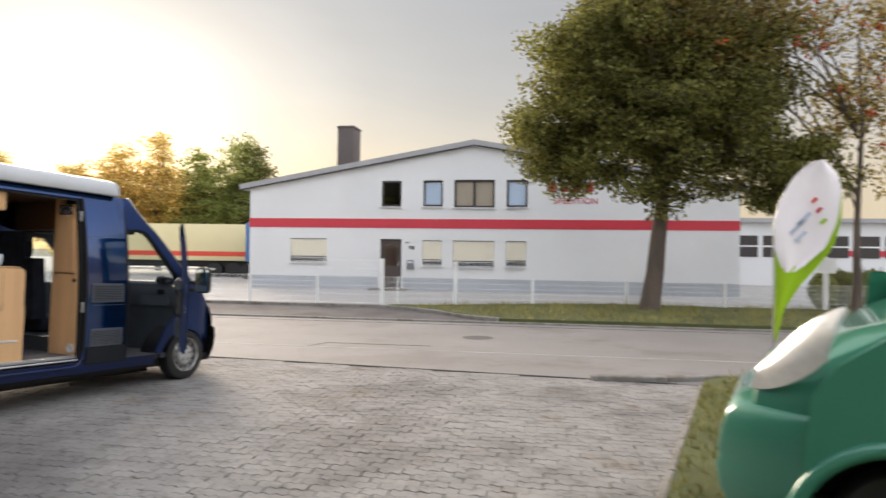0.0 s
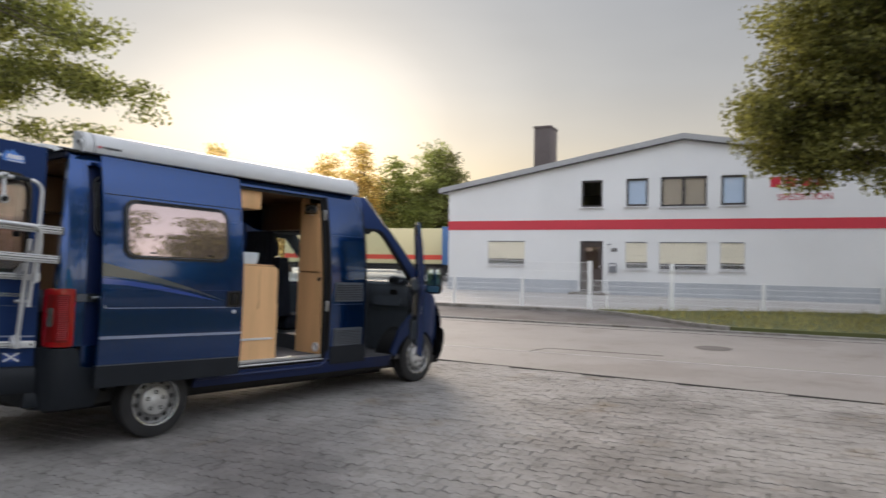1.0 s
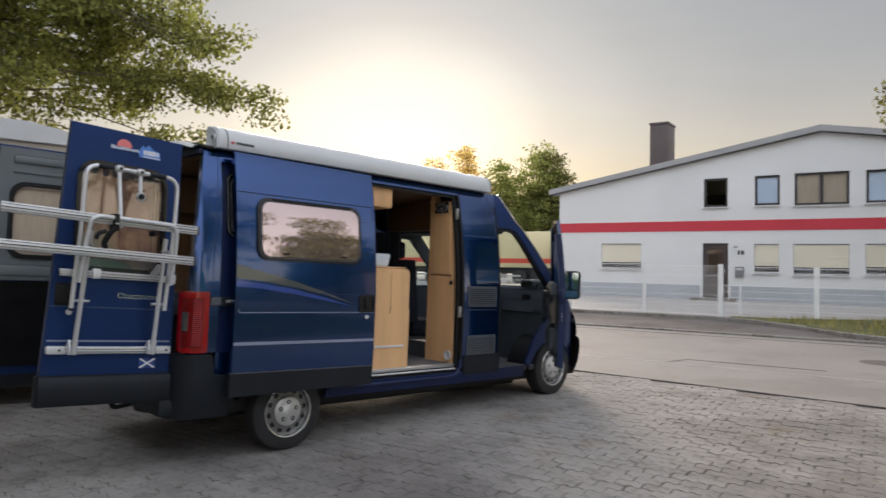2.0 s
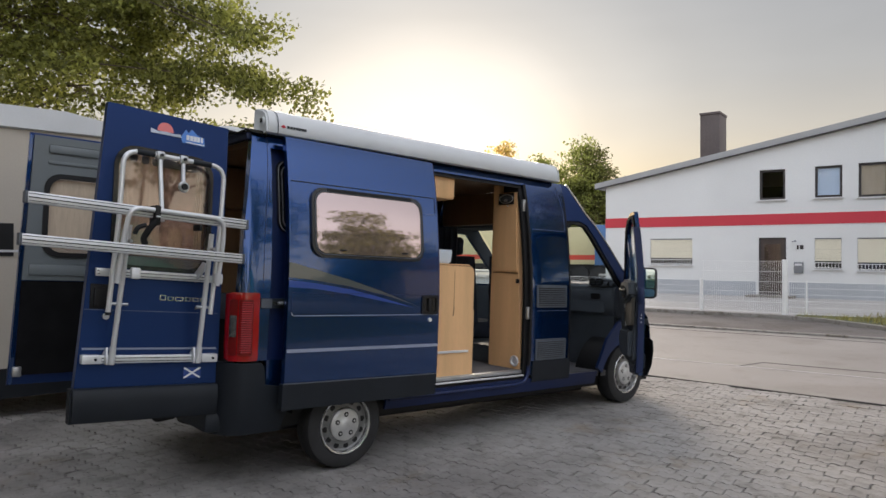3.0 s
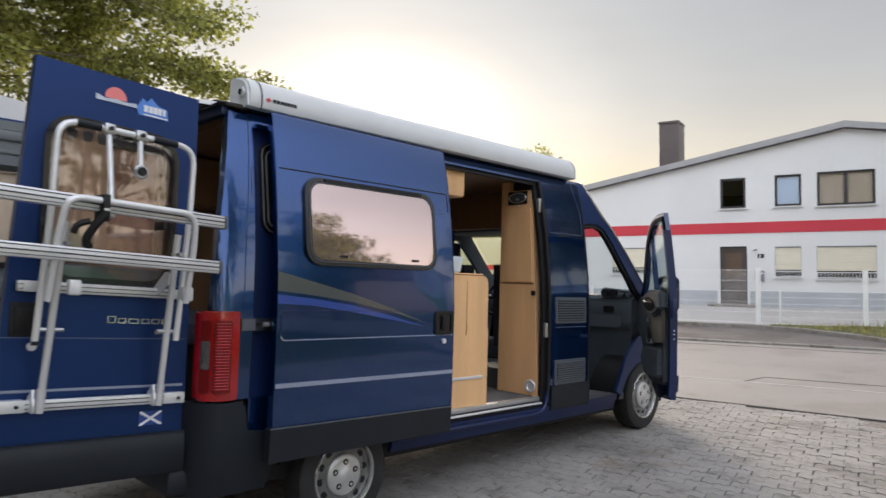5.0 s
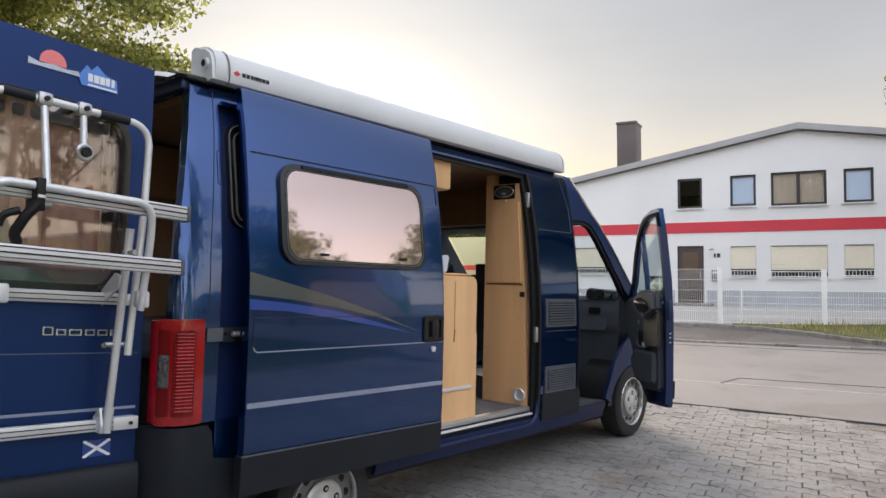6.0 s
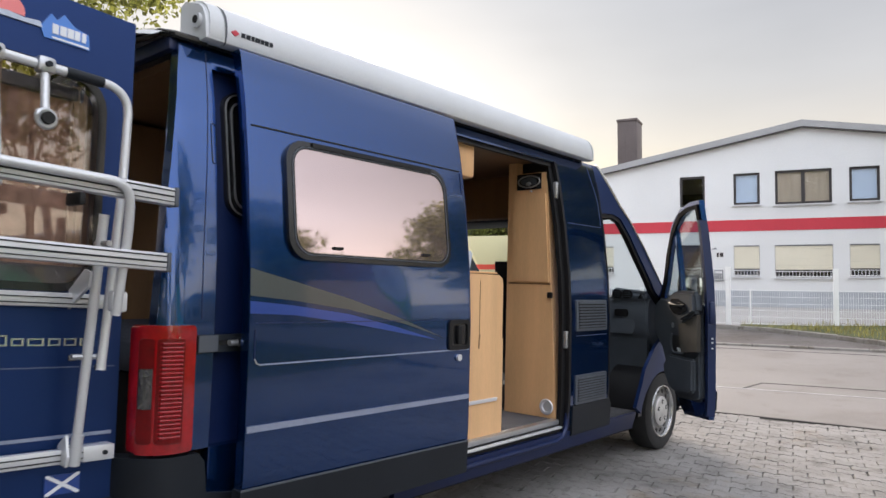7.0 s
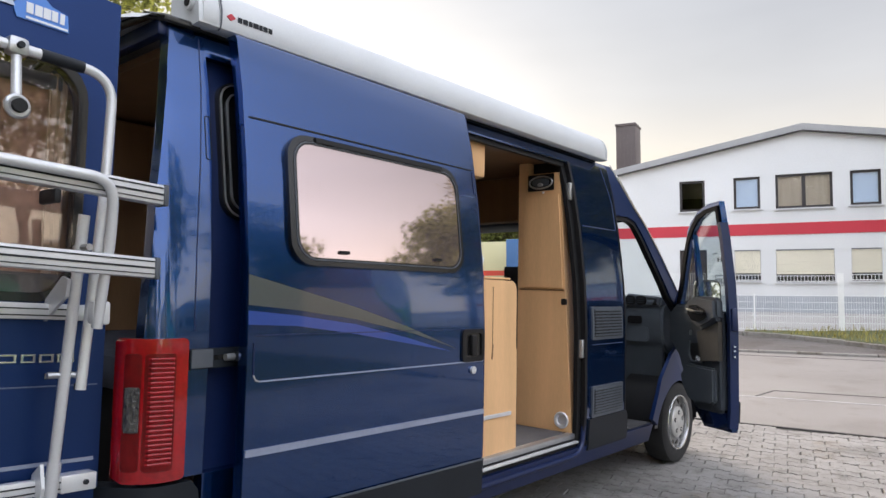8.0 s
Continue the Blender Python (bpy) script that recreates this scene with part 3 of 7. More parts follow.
# unseen wall, added so the windows look into the dark
part("wall", box(UL + 0.35, UR - 0.35, F + 2.6, F + 2.75, -0.1, 4.6), ROOM, HALL, "added dark backing behind the windows", 0)
part("floor", box(UL + 0.3, UR - 0.3, F + 0.3, F + 2.6, 2.9, 3.1), ROOM, HALL, "upper storey floor", 0)
# fine horizontal ribs of the sheets
for i in range(9):
    z = 0.95 + i * 0.22
    for a, b in ((UL, -11.63), (-0.71, UR)):
        part("sheet_rib", box(a + 0.01, b - 0.01, F - 0.004, F + 0.001, z, z + 0.012), WALL, HALL, "shallow horizontal rib of the cladding", 0)
part("red_band", box(UL - 0.01, UR + 0.01, F - 0.02, F - 0.002, 2.88, 3.30), WALL_RED, HALL, "red painted band round the hall", 0)
part("red_band", box(UL - 0.02, UL - 0.002, F, F + 28, 2.88, 3.30), WALL_RED, HALL, "red painted band round the hall", 0)
for a, b in ((UL - 0.02, -7.42), (-6.24, UR + 0.02)):
    part("plinth", box(a, b, F - 0.03, F - 0.002, -0.1, 0.66), PLINTH, HALL, "grey plastered plinth", 0)
for sgn, ua, ub, za, zb in ((-1, UL - 0.45, UP, roof_z(UL) - 0.08, ZP), (1, UP, UR + 0.45, ZP, ZR - 0.08)):
    pts = [(ua, za), (ub, zb), (ub, zb + 0.23), (ua, za + 0.23)]
    part("roof", prism(pts, "y", F - 0.2, F + 28.3), ROOF, HALL, "grey sheet roof with a plain verge", 0)
    # dark strip stands in for the shadow gap beneath the verge
    part("verge_trim", prism([(ua, za - 0.035), (ub, zb - 0.035), (ub, zb - 0.004), (ua, za - 0.004)], "y", F - 0.21, F - 0.012), FRAME_DK, HALL, "thin dark strip for the shadow under the verge", 0)
bm = box(-1.0, 3.2, F + 6, F + 24, 6.2, 7.1, 0.03)
part("roof_monitor", bm, ROOF, HALL, "long raised roof vent", 0)
chim = part("chimney", box(-10.24, -9.40, F + 2.5, F + 3.7, 5.2, 7.95, 0.02), CHIMNEY, HALL, "square brown clad chimney")
part("cap", box(-10.27, -9.37, F + 2.46, F + 3.74, 7.95, 8.06, 0.02), CHIMNEY, chim)
for i in range(6):
    part("seam", box(-10.21 + i * 0.155, -10.195 + i * 0.155, F + 2.485, F + 2.502, 5.2, 7.95), CHIMNEY, chim, "standing seam", 0)


def hall_window(name, o, kind, nm_pale=False):
    u0, u1, z0, z1 = o
    w = thing(name, {"up": "dark-framed upper window with a clear pane", "curtain": "wide dark-framed window with drawn curtains", "shut": "window with a cream roller shutter almost down"}[kind], "window", kind="structure", m=SITE)
    y = F + 0.10
    t = 0.085
    part("window_frame", ring([(u0, z0), (u1, z0), (u1, z1), (u0, z1)], [(u0 + t, z0 + t), (u1 - t, z0 + t), (u1 - t, z1 - t), (u0 + t, z1 - t)], "y", y - 0.04, y + 0.04), FRAME_DK, w, smooth=0)
    if u1 - u0 > 1.5:
        m_ = (u0 + u1) / 2
        part("mullion", box(m_ - 0.06, m_ + 0.06, y - 0.035, y + 0.035, z0 + t, z1 - t), FRAME_DK, w, smooth=0)
        spans = [(u0 + t, m_ - 0.06), (m_ + 0.06, u1 - t)]
    else:
        spans = [(u0 + t, u1 - t)]
    for a, b in spans:
        pane = part("pane", box(a, b, y - 0.006, y + 0.006, z0 + t, z1 - t), GLASS_HALL, w, smooth=0)
        pane.visible_shadow = False
        if nm_pale:
            part("blind", box(a, b, y + 0.008, y + 0.014, z0 + t, z1 - t), PALE_SHEET, w, "pale blue sheet behind the pane", 0)
        if kind == "curtain":
            cb = grid([[(a + (b - a) * i / 24, y + 0.020 + 0.004 * math.sin(i * 1.1), z) for i in range(25)] for z in (z0 + 0.05, z1)])
            bmesh.ops.solidify(cb, geom=cb.faces[:], thickness=0.004)
            part("curtain", cb, PALE_CURTAIN, w, "pale brown drawn curtain")
    part("window_sill", box(u0 - 0.06, u1 + 0.06, F - 0.09, F + 0.06, z0 - 0.05, z0 - 0.004), ALU, w, "pale metal sill", 0)
    if kind == "shut":
        zs = z0 + 0.28
        slats = bmesh.new()
        n = 18
        for i in range(n):
            a, b = zs + (z1 - zs) * i / n, zs + (z1 - zs) * (i + 1) / n
            box(u0 + 0.01, u1 - 0.01, F + 0.028, F + 0.046, a + 0.004, b, bm=slats)
        part("roller_shutter", slats, SHUTTER, w, "cream slatted shutter", 0)
        # grey strip put in for the shadow line at the shutter's top
        part("shutter_slot", box(u0 + 0.004, u1 - 0.004, F + 0.004, F + 0.024, z1 - 0.045, z1 - 0.003), DOOR_GREY, w, "grey strip for the shadow line over the shutter", 0)
        bars = bmesh.new()
        for i in range(int((u1 - u0) / 0.11) + 1):
            u = u0 + 0.02 + i * 0.11
            if u < u1:
                box(u - 0.008, u + 0.008, F - 0.01, F + 0.006, z0 + 0.03, z0 + 0.22, bm=bars)
        for z in (z0 + 0.03, z0 + 0.22):
            box(u0, u1, F - 0.012, F + 0.008, z - 0.012, z + 0.012, bm=bars)
        part("guard_rail", bars, FENCE, w, "small white guard rail", 0)
    return w


for nm, o in OPEN.items():
    if nm != "door_1":
        hall_window(nm, o, "shut" if o[2] < 2 else ("curtain" if nm == "window_3" else "up"), nm in ("window_2", "window_4"))
d = thing("door_1", "dark brown hall door with a glazed panel", "door", SITE, kind="structure")
u0, u1, z0, z1 = OPEN["door_1"]
part("door_frame", ring([(u0, z0), (u1, z0), (u1, z1), (u0, z1)], [(u0 + 0.07, z0 + 0.02), (u1 - 0.07, z0 + 0.02), (u1 - 0.07, z1 - 0.07), (u0 + 0.07, z1 - 0.07)], "y", F + 0.06, F + 0.16), FRAME_DK, d, smooth=0)
part("door_leaf", box(u0 + 0.07, u1 - 0.07, F + 0.09, F + 0.14, z0 + 0.02, z1 - 0.07), DOORWOOD, d, smooth=0)
part("glazed_panel", box(u0 + 0.2, u1 - 0.2, F + 0.078, F + 0.088, z0 + 1.0, z1 - 0.25), GLASS_DARK, d, smooth=0)
part("door_handle", tube([(u1 - 0.14, F + 0.05, 1.15), (u1 - 0.14, F + 0.05, 1.35)], 0.012), ALU, d)
tagged(part("door_step", box(u0 - 0.35, u1 + 0.35, F - 0.75, F - 0.005, 0.0, 0.15, 0.02), KERB, m=SITE), "low grey concrete step at the hall door", "step")
lb = thing("letterbox", "grey metal letterbox on the white wall", "letterbox", SITE)
part("box", box(-6.06, -5.74, F - 0.1, F - 0.003, 1.02, 1.44, 0.01), DOOR_GREY, lb)
part("flap", box(-6.02, -5.78, F - 0.108, F - 0.101, 1.3, 1.38), ALU, lb, smooth=0)
hn = thing("number_plate_bars", "dark plain number bars on the hall wall", "sign", SITE)
for a, b in ((-5.97, -5.90), (-5.86, -5.74)):
    part("bar", box(a, b, F - 0.012, F - 0.002, 1.92, 2.08), FRAME_DK, hn, smooth=0)
wl_ = thing("wall_lamp", "small dark lamp beside the hall door", "lamp", SITE)
part("bracket", tube(bend([(-6.12, F - 0.003, 2.2), (-6.12, F - 0.12, 2.22), (-6.0, F - 0.2, 2.24)], 0.04), 0.015), DOOR_GREY, wl_)
part("shade", tube([(-6.0, F - 0.2, 2.27), (-6.0, F - 0.2, 2.2)], 0.03, r_end=0.06), DOOR_GREY, wl_)

# red lettering of the firm: its name as plain bars, the trade as a word
sign = thing("hall_sign", "red lettering on the white gable", "sign", SITE)
for i in range(4):
    u = 0.2 + i * 0.53
    part("name_bar", box(u, u + 0.36, F - 0.022, F - 0.003, 4.52, 4.92), SIGN_RED, sign, smooth=0)
cu = bpy.data.curves.new("trade_word", "FONT")
cu.body, cu.size, cu.extrude, cu.space_character = "SPEDITION", 0.36, 0.008, 1.1
tx = new("trade_word", cu)
dg = bpy.context.evaluated_depsgraph_get()
me = bpy.data.meshes.new_from_object(tx.evaluated_get(dg))
bpy.data.objects.remove(tx)
me.materials.append(SIGN_RED)
word = new("trade_word", me)
word.parent = sign
word.matrix_basis = pose(0.45, F - 0.012, 4.0, 90, 0, 0)

# ---- fence ----
POSTS = [-23.4, -21.05, -18.7, -16.35, -14.0, -11.68, -9.34, -7.02, -4.89, -4.38, -2.53, -0.14, 2.65, 5.45, 8.2, 10.9, 13.5, 16.1]
TALL = {-4.89: 1.57, -2.53: 1.52, 8.2: 1.82}
fence = thing("fence", "low white welded-mesh fence with slim square posts", "fence", SITE)
for a, b in zip(POSTS, POSTS[1:]):
    g0 = 0.10 + 0.17 * min(1, max(0, (a + 4) / 8))
    top = 1.0 if a != -7.02 else 1.53
    wires = bmesh.new()
    n = int((b - a) / 0.05)
    for i in range(1, n):
        u = a + (b - a) * i / n
        box(u - 0.003, u + 0.003, 21.198, 21.203, g0 + 0.05, top, bm=wires)
    for i in range(6):
        z = g0 + 0.06 + (top - g0 - 0.07) * i / 5
        box(a, b, 21.192, 21.198, z - 0.004, z + 0.004, bm=wires)
        box(a, b, 21.203, 21.209, z - 0.004, z + 0.004, bm=wires)
    part("mesh_panel", wires, FENCE, fence, smooth=0)
for u in POSTS:
    g0 = 0.05 + 0.17 * min(1, max(0, (u + 4) / 8))
    h = TALL.get(u, 1.02)
    w = 0.06 if u in TALL else 0.02 if u == -4.38 else 0.042
    part("post", box(u - w, u + w, 21.2 - w, 21.2 + w, g0 - 0.1, h, 0.006), FENCE, fence, smooth=0)
sb = thing("sign_board", "small blank white board on a tall fence post", "sign", SITE)
part("board", box(7.95, 8.45, 21.12, 21.145, 1.35, 1.75, 0.004), FENCE, sb, smooth=0)

# ---- trees ----


def tree(name, label, at, trunk_h, trunk_r, blobs, leaves, size, leaf_mat, seed, clump=0.55, limbs=26, lean=(0, 0), trunk_mat=None, berries=0, group="", per=42):
    """Tapered trunk, limbs that reach into the crown, and leaves in loose clumps."""
    rnd = random.Random(seed)
    root = thing(name, label, "tree", Matrix.Translation(at), group=group)
    top = Vector((lean[0], lean[1], trunk_h))
    tb = tube([(0, 0, -0.2), (lean[0] * 0.02, lean[1] * 0.02, 0.12), tuple(top * 0.35 + Vector((0.03, -0.02, 0))), tuple(top * 0.7), tuple(top)], trunk_r * 1.25, r_end=trunk_r * 0.7, seg=12)
    for v in tb.verts:
        if v.co.z < 0.0:
            v.co.x *= 1.25
            v.co.y *= 1.25
        v.co += 0.03 * noise.noise_vector(v.co * 3) * trunk_r * 4
    crown_c = sum((Vector(b[0]) for b in blobs), Vector()) / len(blobs)
    weights = [b[1] ** 2.2 for b in blobs]
    centres = []
    for _ in range(int(leaves / per)):
        c, r = rnd.choices(blobs, weights)[0][:2]
        d = Vector((rnd.gauss(0, 1), rnd.gauss(0, 1), rnd.gauss(0, 1))).normalized()
        k = rnd.random() ** 0.45
        centres.append((Vector(c) + d * r * k * rnd.uniform(0.85, 1.12), k))
    stem = top + Vector((0, 0, max(0.5, (crown_c.z - trunk_h) * 1.1)))
    tube([tuple(top * 0.98), tuple((top + stem) / 2 + Vector((0.1, 0.05, 0))), tuple(stem)], trunk_r * 0.7, tb, 8, trunk_r * 0.25)
    for c, k in rnd.sample(centres, min(limbs, len(centres))):
        s = top.lerp(stem, rnd.random() * 0.8)
        bow = (c - s).length * 0.09
        m1, m2 = (s.lerp(c, f) + Vector((rnd.uniform(-bow, bow), rnd.uniform(-bow, bow), rnd.uniform(0.0, 2 * bow))) for f in (0.35, 0.7))
        thick = rnd.uniform(0.2, 0.38) if limbs < 60 else rnd.uniform(0.14, 0.28) if rnd.random() < 0.12 else rnd.uniform(0.05, 0.12)
        tube([tuple(s), tuple(m1), tuple(m2), tuple(c)], trunk_r * thick, tb, 5, trunk_r * 0.03, cap=False)
    part("trunk", tb, trunk_mat or BARK, root, "", 60)
    rs = np.random.RandomState(seed)
    cc = np.array([c for c, k in centres])
    n = len(cc) * per
    pos = np.repeat(cc, per, axis=0) + np.clip(rs.normal(0, clump, (n, 3)), -1.5 * clump, 1.5 * clump) * np.array([1, 1, 0.5])
    a = rs.normal(0, 1, (n, 3))
    a /= np.linalg.norm(a, axis=1)[:, None]
    b = np.cross(a, rs.normal(0, 1, (n, 3)))
    b /= np.linalg.norm(b, axis=1)[:, None]
    s = (size * rs.uniform(0.55, 1.25, n))[:, None]
    nrm = np.cross(a, b)
    quad = np.stack([pos - a * s, pos + b * s * 0.62 + nrm * s * 0.2, pos + a * s, pos - b * s * 0.62 + nrm * s * 0.2], 1).reshape(-1, 3)
    idx = np.arange(n)[:, None] * 4
    faces = np.concatenate([idx + np.array([0, 1, 2]), idx + np.array([0, 2, 3])], 1).reshape(-1, 3)
    me = bpy.data.meshes.new("crown")
    me.from_pydata(quad.tolist(), [], faces.tolist())
    me.materials.append(leaf_mat)
    crown = new("crown", me)
    crown.parent = root
    crown["kind"] = "stuff"
    if berries:
        bb = bmesh.new()
        for _ in range(berries):
            c = rnd.choice(centres)[0]
            for _ in range(7):
                p = c + Vector((rnd.gauss(0, 0.07), rnd.gauss(0, 0.07), rnd.gauss(-0.1, 0.05)))
                bmesh.ops.create_icosphere(bb, subdivisions=1, radius=0.035, matrix=Matrix.Translation(p))
        berry = part("berry", bb, BERRY, root, "orange-red berry clusters")
        berry["kind"] = "stuff"
    return root


p = site(3.2, 20.3, 0.22)
tree("verge_tree", "broad green maple with a leaning grey trunk on the verge", p, 3.0, 0.26,
     [((0.1, 0, 5.45), 2.6), ((-2.3, 0.2, 5.25), 2.0), ((2.4, 0, 4.8), 2.0), ((0.0, 0, 7.4), 2.5), ((-1.5, 0, 7.0), 2.0), ((1.8, 0, 6.6), 1.9), ((-0.4, 0, 9.0), 1.8), ((3.7, -0.3, 3.8), 1.1), ((3.0, 0, 3.3), 0.8), ((-3.4, 0, 5.2), 0.9), ((-2.1, 0, 4.2), 1.0)],
     125000, 0.064, LEAF_VERGE, 5, 0.34, 120, lean=(0.30, 0.1), per=230)
p = site(8.2, 19.2, 0.25)
tree("rowan_tree", "rowan tree with orange-red berries and thin limbs", p, 2.4, 0.11,
     [((0, 0, 5.4), 1.2), ((-2.2, -0.4, 7.9), 1.9), ((0.6, 0, 7.6), 1.5), ((-4.0, -0.8, 8.3), 1.8), ((-3.0, -0.6, 7.2), 1.4), ((1.2, 0, 4.4), 1.1)],
     18000, 0.065, ROWAN, 6, 0.32, 14, berries=150)
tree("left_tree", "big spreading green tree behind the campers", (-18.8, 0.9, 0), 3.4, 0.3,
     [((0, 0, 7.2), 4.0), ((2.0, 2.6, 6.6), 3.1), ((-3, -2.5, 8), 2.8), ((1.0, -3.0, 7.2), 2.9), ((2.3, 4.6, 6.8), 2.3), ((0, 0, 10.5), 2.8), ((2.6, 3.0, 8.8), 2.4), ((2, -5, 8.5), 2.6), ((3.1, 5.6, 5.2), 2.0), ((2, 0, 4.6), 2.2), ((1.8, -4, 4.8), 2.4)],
     190000, 0.056, LEAF_LEFT, 7, 0.27, 260, per=150)
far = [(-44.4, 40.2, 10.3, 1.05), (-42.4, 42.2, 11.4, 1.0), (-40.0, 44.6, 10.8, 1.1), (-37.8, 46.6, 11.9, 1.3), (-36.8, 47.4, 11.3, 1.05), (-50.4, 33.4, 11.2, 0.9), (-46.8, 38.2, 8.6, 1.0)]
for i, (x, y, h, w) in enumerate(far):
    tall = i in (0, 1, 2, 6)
    tree("far_tree", "tall tree, low sunlight put into its leaf colour" if tall else "dark green tree beyond the truck yard", (x, y, 0), 2.6, 0.22,
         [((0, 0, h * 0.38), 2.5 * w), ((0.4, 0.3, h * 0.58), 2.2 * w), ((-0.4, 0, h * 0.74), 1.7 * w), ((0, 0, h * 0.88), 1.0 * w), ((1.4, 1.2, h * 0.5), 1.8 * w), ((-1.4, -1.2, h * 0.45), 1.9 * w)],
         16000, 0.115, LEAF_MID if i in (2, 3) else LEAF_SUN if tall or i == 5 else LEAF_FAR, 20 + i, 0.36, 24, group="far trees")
# unseen trees, added to keep sky light off the ground and darken reflections
for i, (x, y, h) in enumerate(((-13.5, -6.5, 12.0), (-8.3, -5.6, 12.0), (-3.2, -6.6, 12.0), (2.6, -9.0, 11.0), (9.0, -10.0, 10.0))):
    tree("yard_tree", "unseen tree added behind the forecourt to block sky light", (x, y, 0), 2.4, 0.24,
         [((0, 0, h * 0.42), h * 0.26), ((h * 0.16, 0.3, h * 0.55), h * 0.24), ((-h * 0.17, 0, h * 0.55), h * 0.23), ((0, 0, h * 0.76), h * 0.24)], 15000, 0.17, LEAF, 60 + i, 0.42, 18, group="yard trees")
# unseen hedge, added so the door mirror shows something dark
rs = np.random.RandomState(91)
BACK = thing("back_hedge", "unseen hedge added behind the forecourt to darken the door mirror", "hedge")
hb = box(-30, 20, -10.4, -9.4, -0.1, 2.1)
for i in range(1, 60):
    bmesh.ops.bisect_plane(hb, geom=hb.verts[:] + hb.edges[:] + hb.faces[:], plane_co=(-30 + 50 * i / 60, 0, 0), plane_no=(1, 0, 0))
for v in hb.verts:
    v.co += 0.22 * noise.noise_vector(v.co * 0.9) * (v.co.z > 0)
part("core", hb, LEAF, BACK)
n_ = 24000
pick = np.stack([rs.uniform(-30, 20, n_), -9.4 + rs.normal(0, 0.12, n_), rs.uniform(0.05, 2.25, n_)], 1)
tri = np.stack([pick, pick + rs.normal(0, 0.07, (n_, 3)), pick + rs.normal(0, 0.07, (n_, 3))], 1).reshape(-1, 3)
me = bpy.data.meshes.new("leaves")
me.from_pydata(tri.tolist(), [], np.arange(3 * n_).reshape(-1, 3).tolist())
me.materials.append(LEAF)
lv = new("leaves", me)
lv.parent, lv["kind"] = BACK, "stuff"
# trees and low halls on the other side of the forecourt, which the van's side mirrors
for i, (x, y, h) in enumerate(((8.8, 24.0, 9.4), (17.5, 21.0, 11.0), (30, 6, 9.5), (16.5, 12.8, 14.5), (24, 9.5, 9.2), (27, -6, 9.2), (34, 30, 8), (28, -14, 10))):
    tree("forecourt_tree", "green tree at the edge of the forecourt", (x, y, 0), 2.2, 0.2,
         [((0, 0, h * 0.5), h * 0.24), ((h * 0.15, 0.3, h * 0.62), h * 0.22), ((-h * 0.16, 0, h * 0.6), h * 0.2), ((0, 0, h * 0.8), h * 0.2)], 9000, 0.13, LEAF, 40 + i, 0.36, 16, group="forecourt trees")


def low_hall(x0, x1, y0, y1, h, label):
    hs = thing("low_hall", label, "building")
    part("wall", box(x0, x1, y0, y1, -0.1, h), CREAM if x0 > 40 else WALL, hs, smooth=0)
    part("roof", prism([(y0 - 0.3, h + 0.004), (y1 + 0.3, h + 0.004), ((y0 + y1) / 2, h + 1.4)], "x", x0 - 0.3, x1 + 0.3), ROOF, hs, "low grey gabled roof", 0)
    for i in range(int((y1 - y0) / 4)):
        wy = y0 + 1.5 + i * 4
        part("window", box(x0 - 0.03, x0 - 0.004, wy, wy + 1.6, 1.0, 2.2), FRAME_DK, hs, smooth=0)
    return hs


low_hall(42, 56, -6, 22, 4.2, "low cream hall behind the forecourt")
hs_ = thing("plaster_house", "salmon plastered house with a brown tiled roof", "house")
part("wall", box(30, 40, 32, 42, -0.1, 5.4), HOUSE_PINK, hs_, smooth=0)
part("roof", prism([(31.4, 5.404), (42.6, 5.404), (37, 9.2)], "x", 29.5, 40.5), TILE_ROOF, hs_, "brown tiled gable roof", 0)
low_hall(46, 60, 26, 48, 3.6, "low cream hall beyond the trees")
low_hall(38, 50, -40, -14, 4.5, "low white hall behind the forecourt")

# ---- buildings and trucks in the background ----
wing = thing("far_hall", "low white hall with a window band and a red stripe", "building", SITE)
part("wall", box(9.2, 44, 44, 60, -0.1, 3.9), WALL, wing, smooth=0)
part("red_stripe", box(14.5, 44, 43.97, 43.996, 1.9, 2.25), WALL_RED, wing, smooth=0)
part("roof", box(8.8, 44.4, 43.6, 60.4, 3.9, 4.15), ROOF, wing, smooth=0)
for i in range(7):
    w = part("window", box(9.6 + i * 1.7, 11.0 + i * 1.7, 43.96, 43.996, 1.8, 3.1), FRAME_DK, wing, smooth=0)
    part("bar", box(9.6 + i * 1.7, 11.0 + i * 1.7, 43.94, 43.958, 2.42, 2.5), FENCE, w, smooth=0)
hb = bmesh.new()
for i in range(9):
    bmesh.ops.create_icosphere(hb, subdivisions=3, radius=0.62, matrix=Matrix.Translation((9.3 + i * 0.36, 24.2, 0.72 + 0.05 * math.sin(i * 2))) @ Matrix.Diagonal((0.8, 0.9, 1.0, 1)))
for v in hb.verts:
    v.co += 0.12 * noise.noise_vector(v.co * 4)
hedge = thing("hedge", "clipped round dark green hedge in the yard", "hedge", SITE)
part("core", hb, LEAF, hedge)
rs = np.random.RandomState(3)
base = np.array([v.co[:] for v in hedge.children[0].data.vertices])
pick = base[rs.randint(0, len(base), 7000)] + rs.normal(0, 0.03, (7000, 3))
a_ = rs.normal(0, 0.05, (7000, 3))
b_ = rs.normal(0, 0.05, (7000, 3))
tri = np.stack([pick, pick + a_, pick + b_], 1).reshape(-1, 3)
me = bpy.data.meshes.new("leaves")
me.from_pydata(tri.tolist(), [], np.arange(21000).reshape(-1, 3).tolist())
me.materials.append(LEAF)
lv = new("leaves", me)
lv.parent, lv["kind"] = hedge, "stuff"


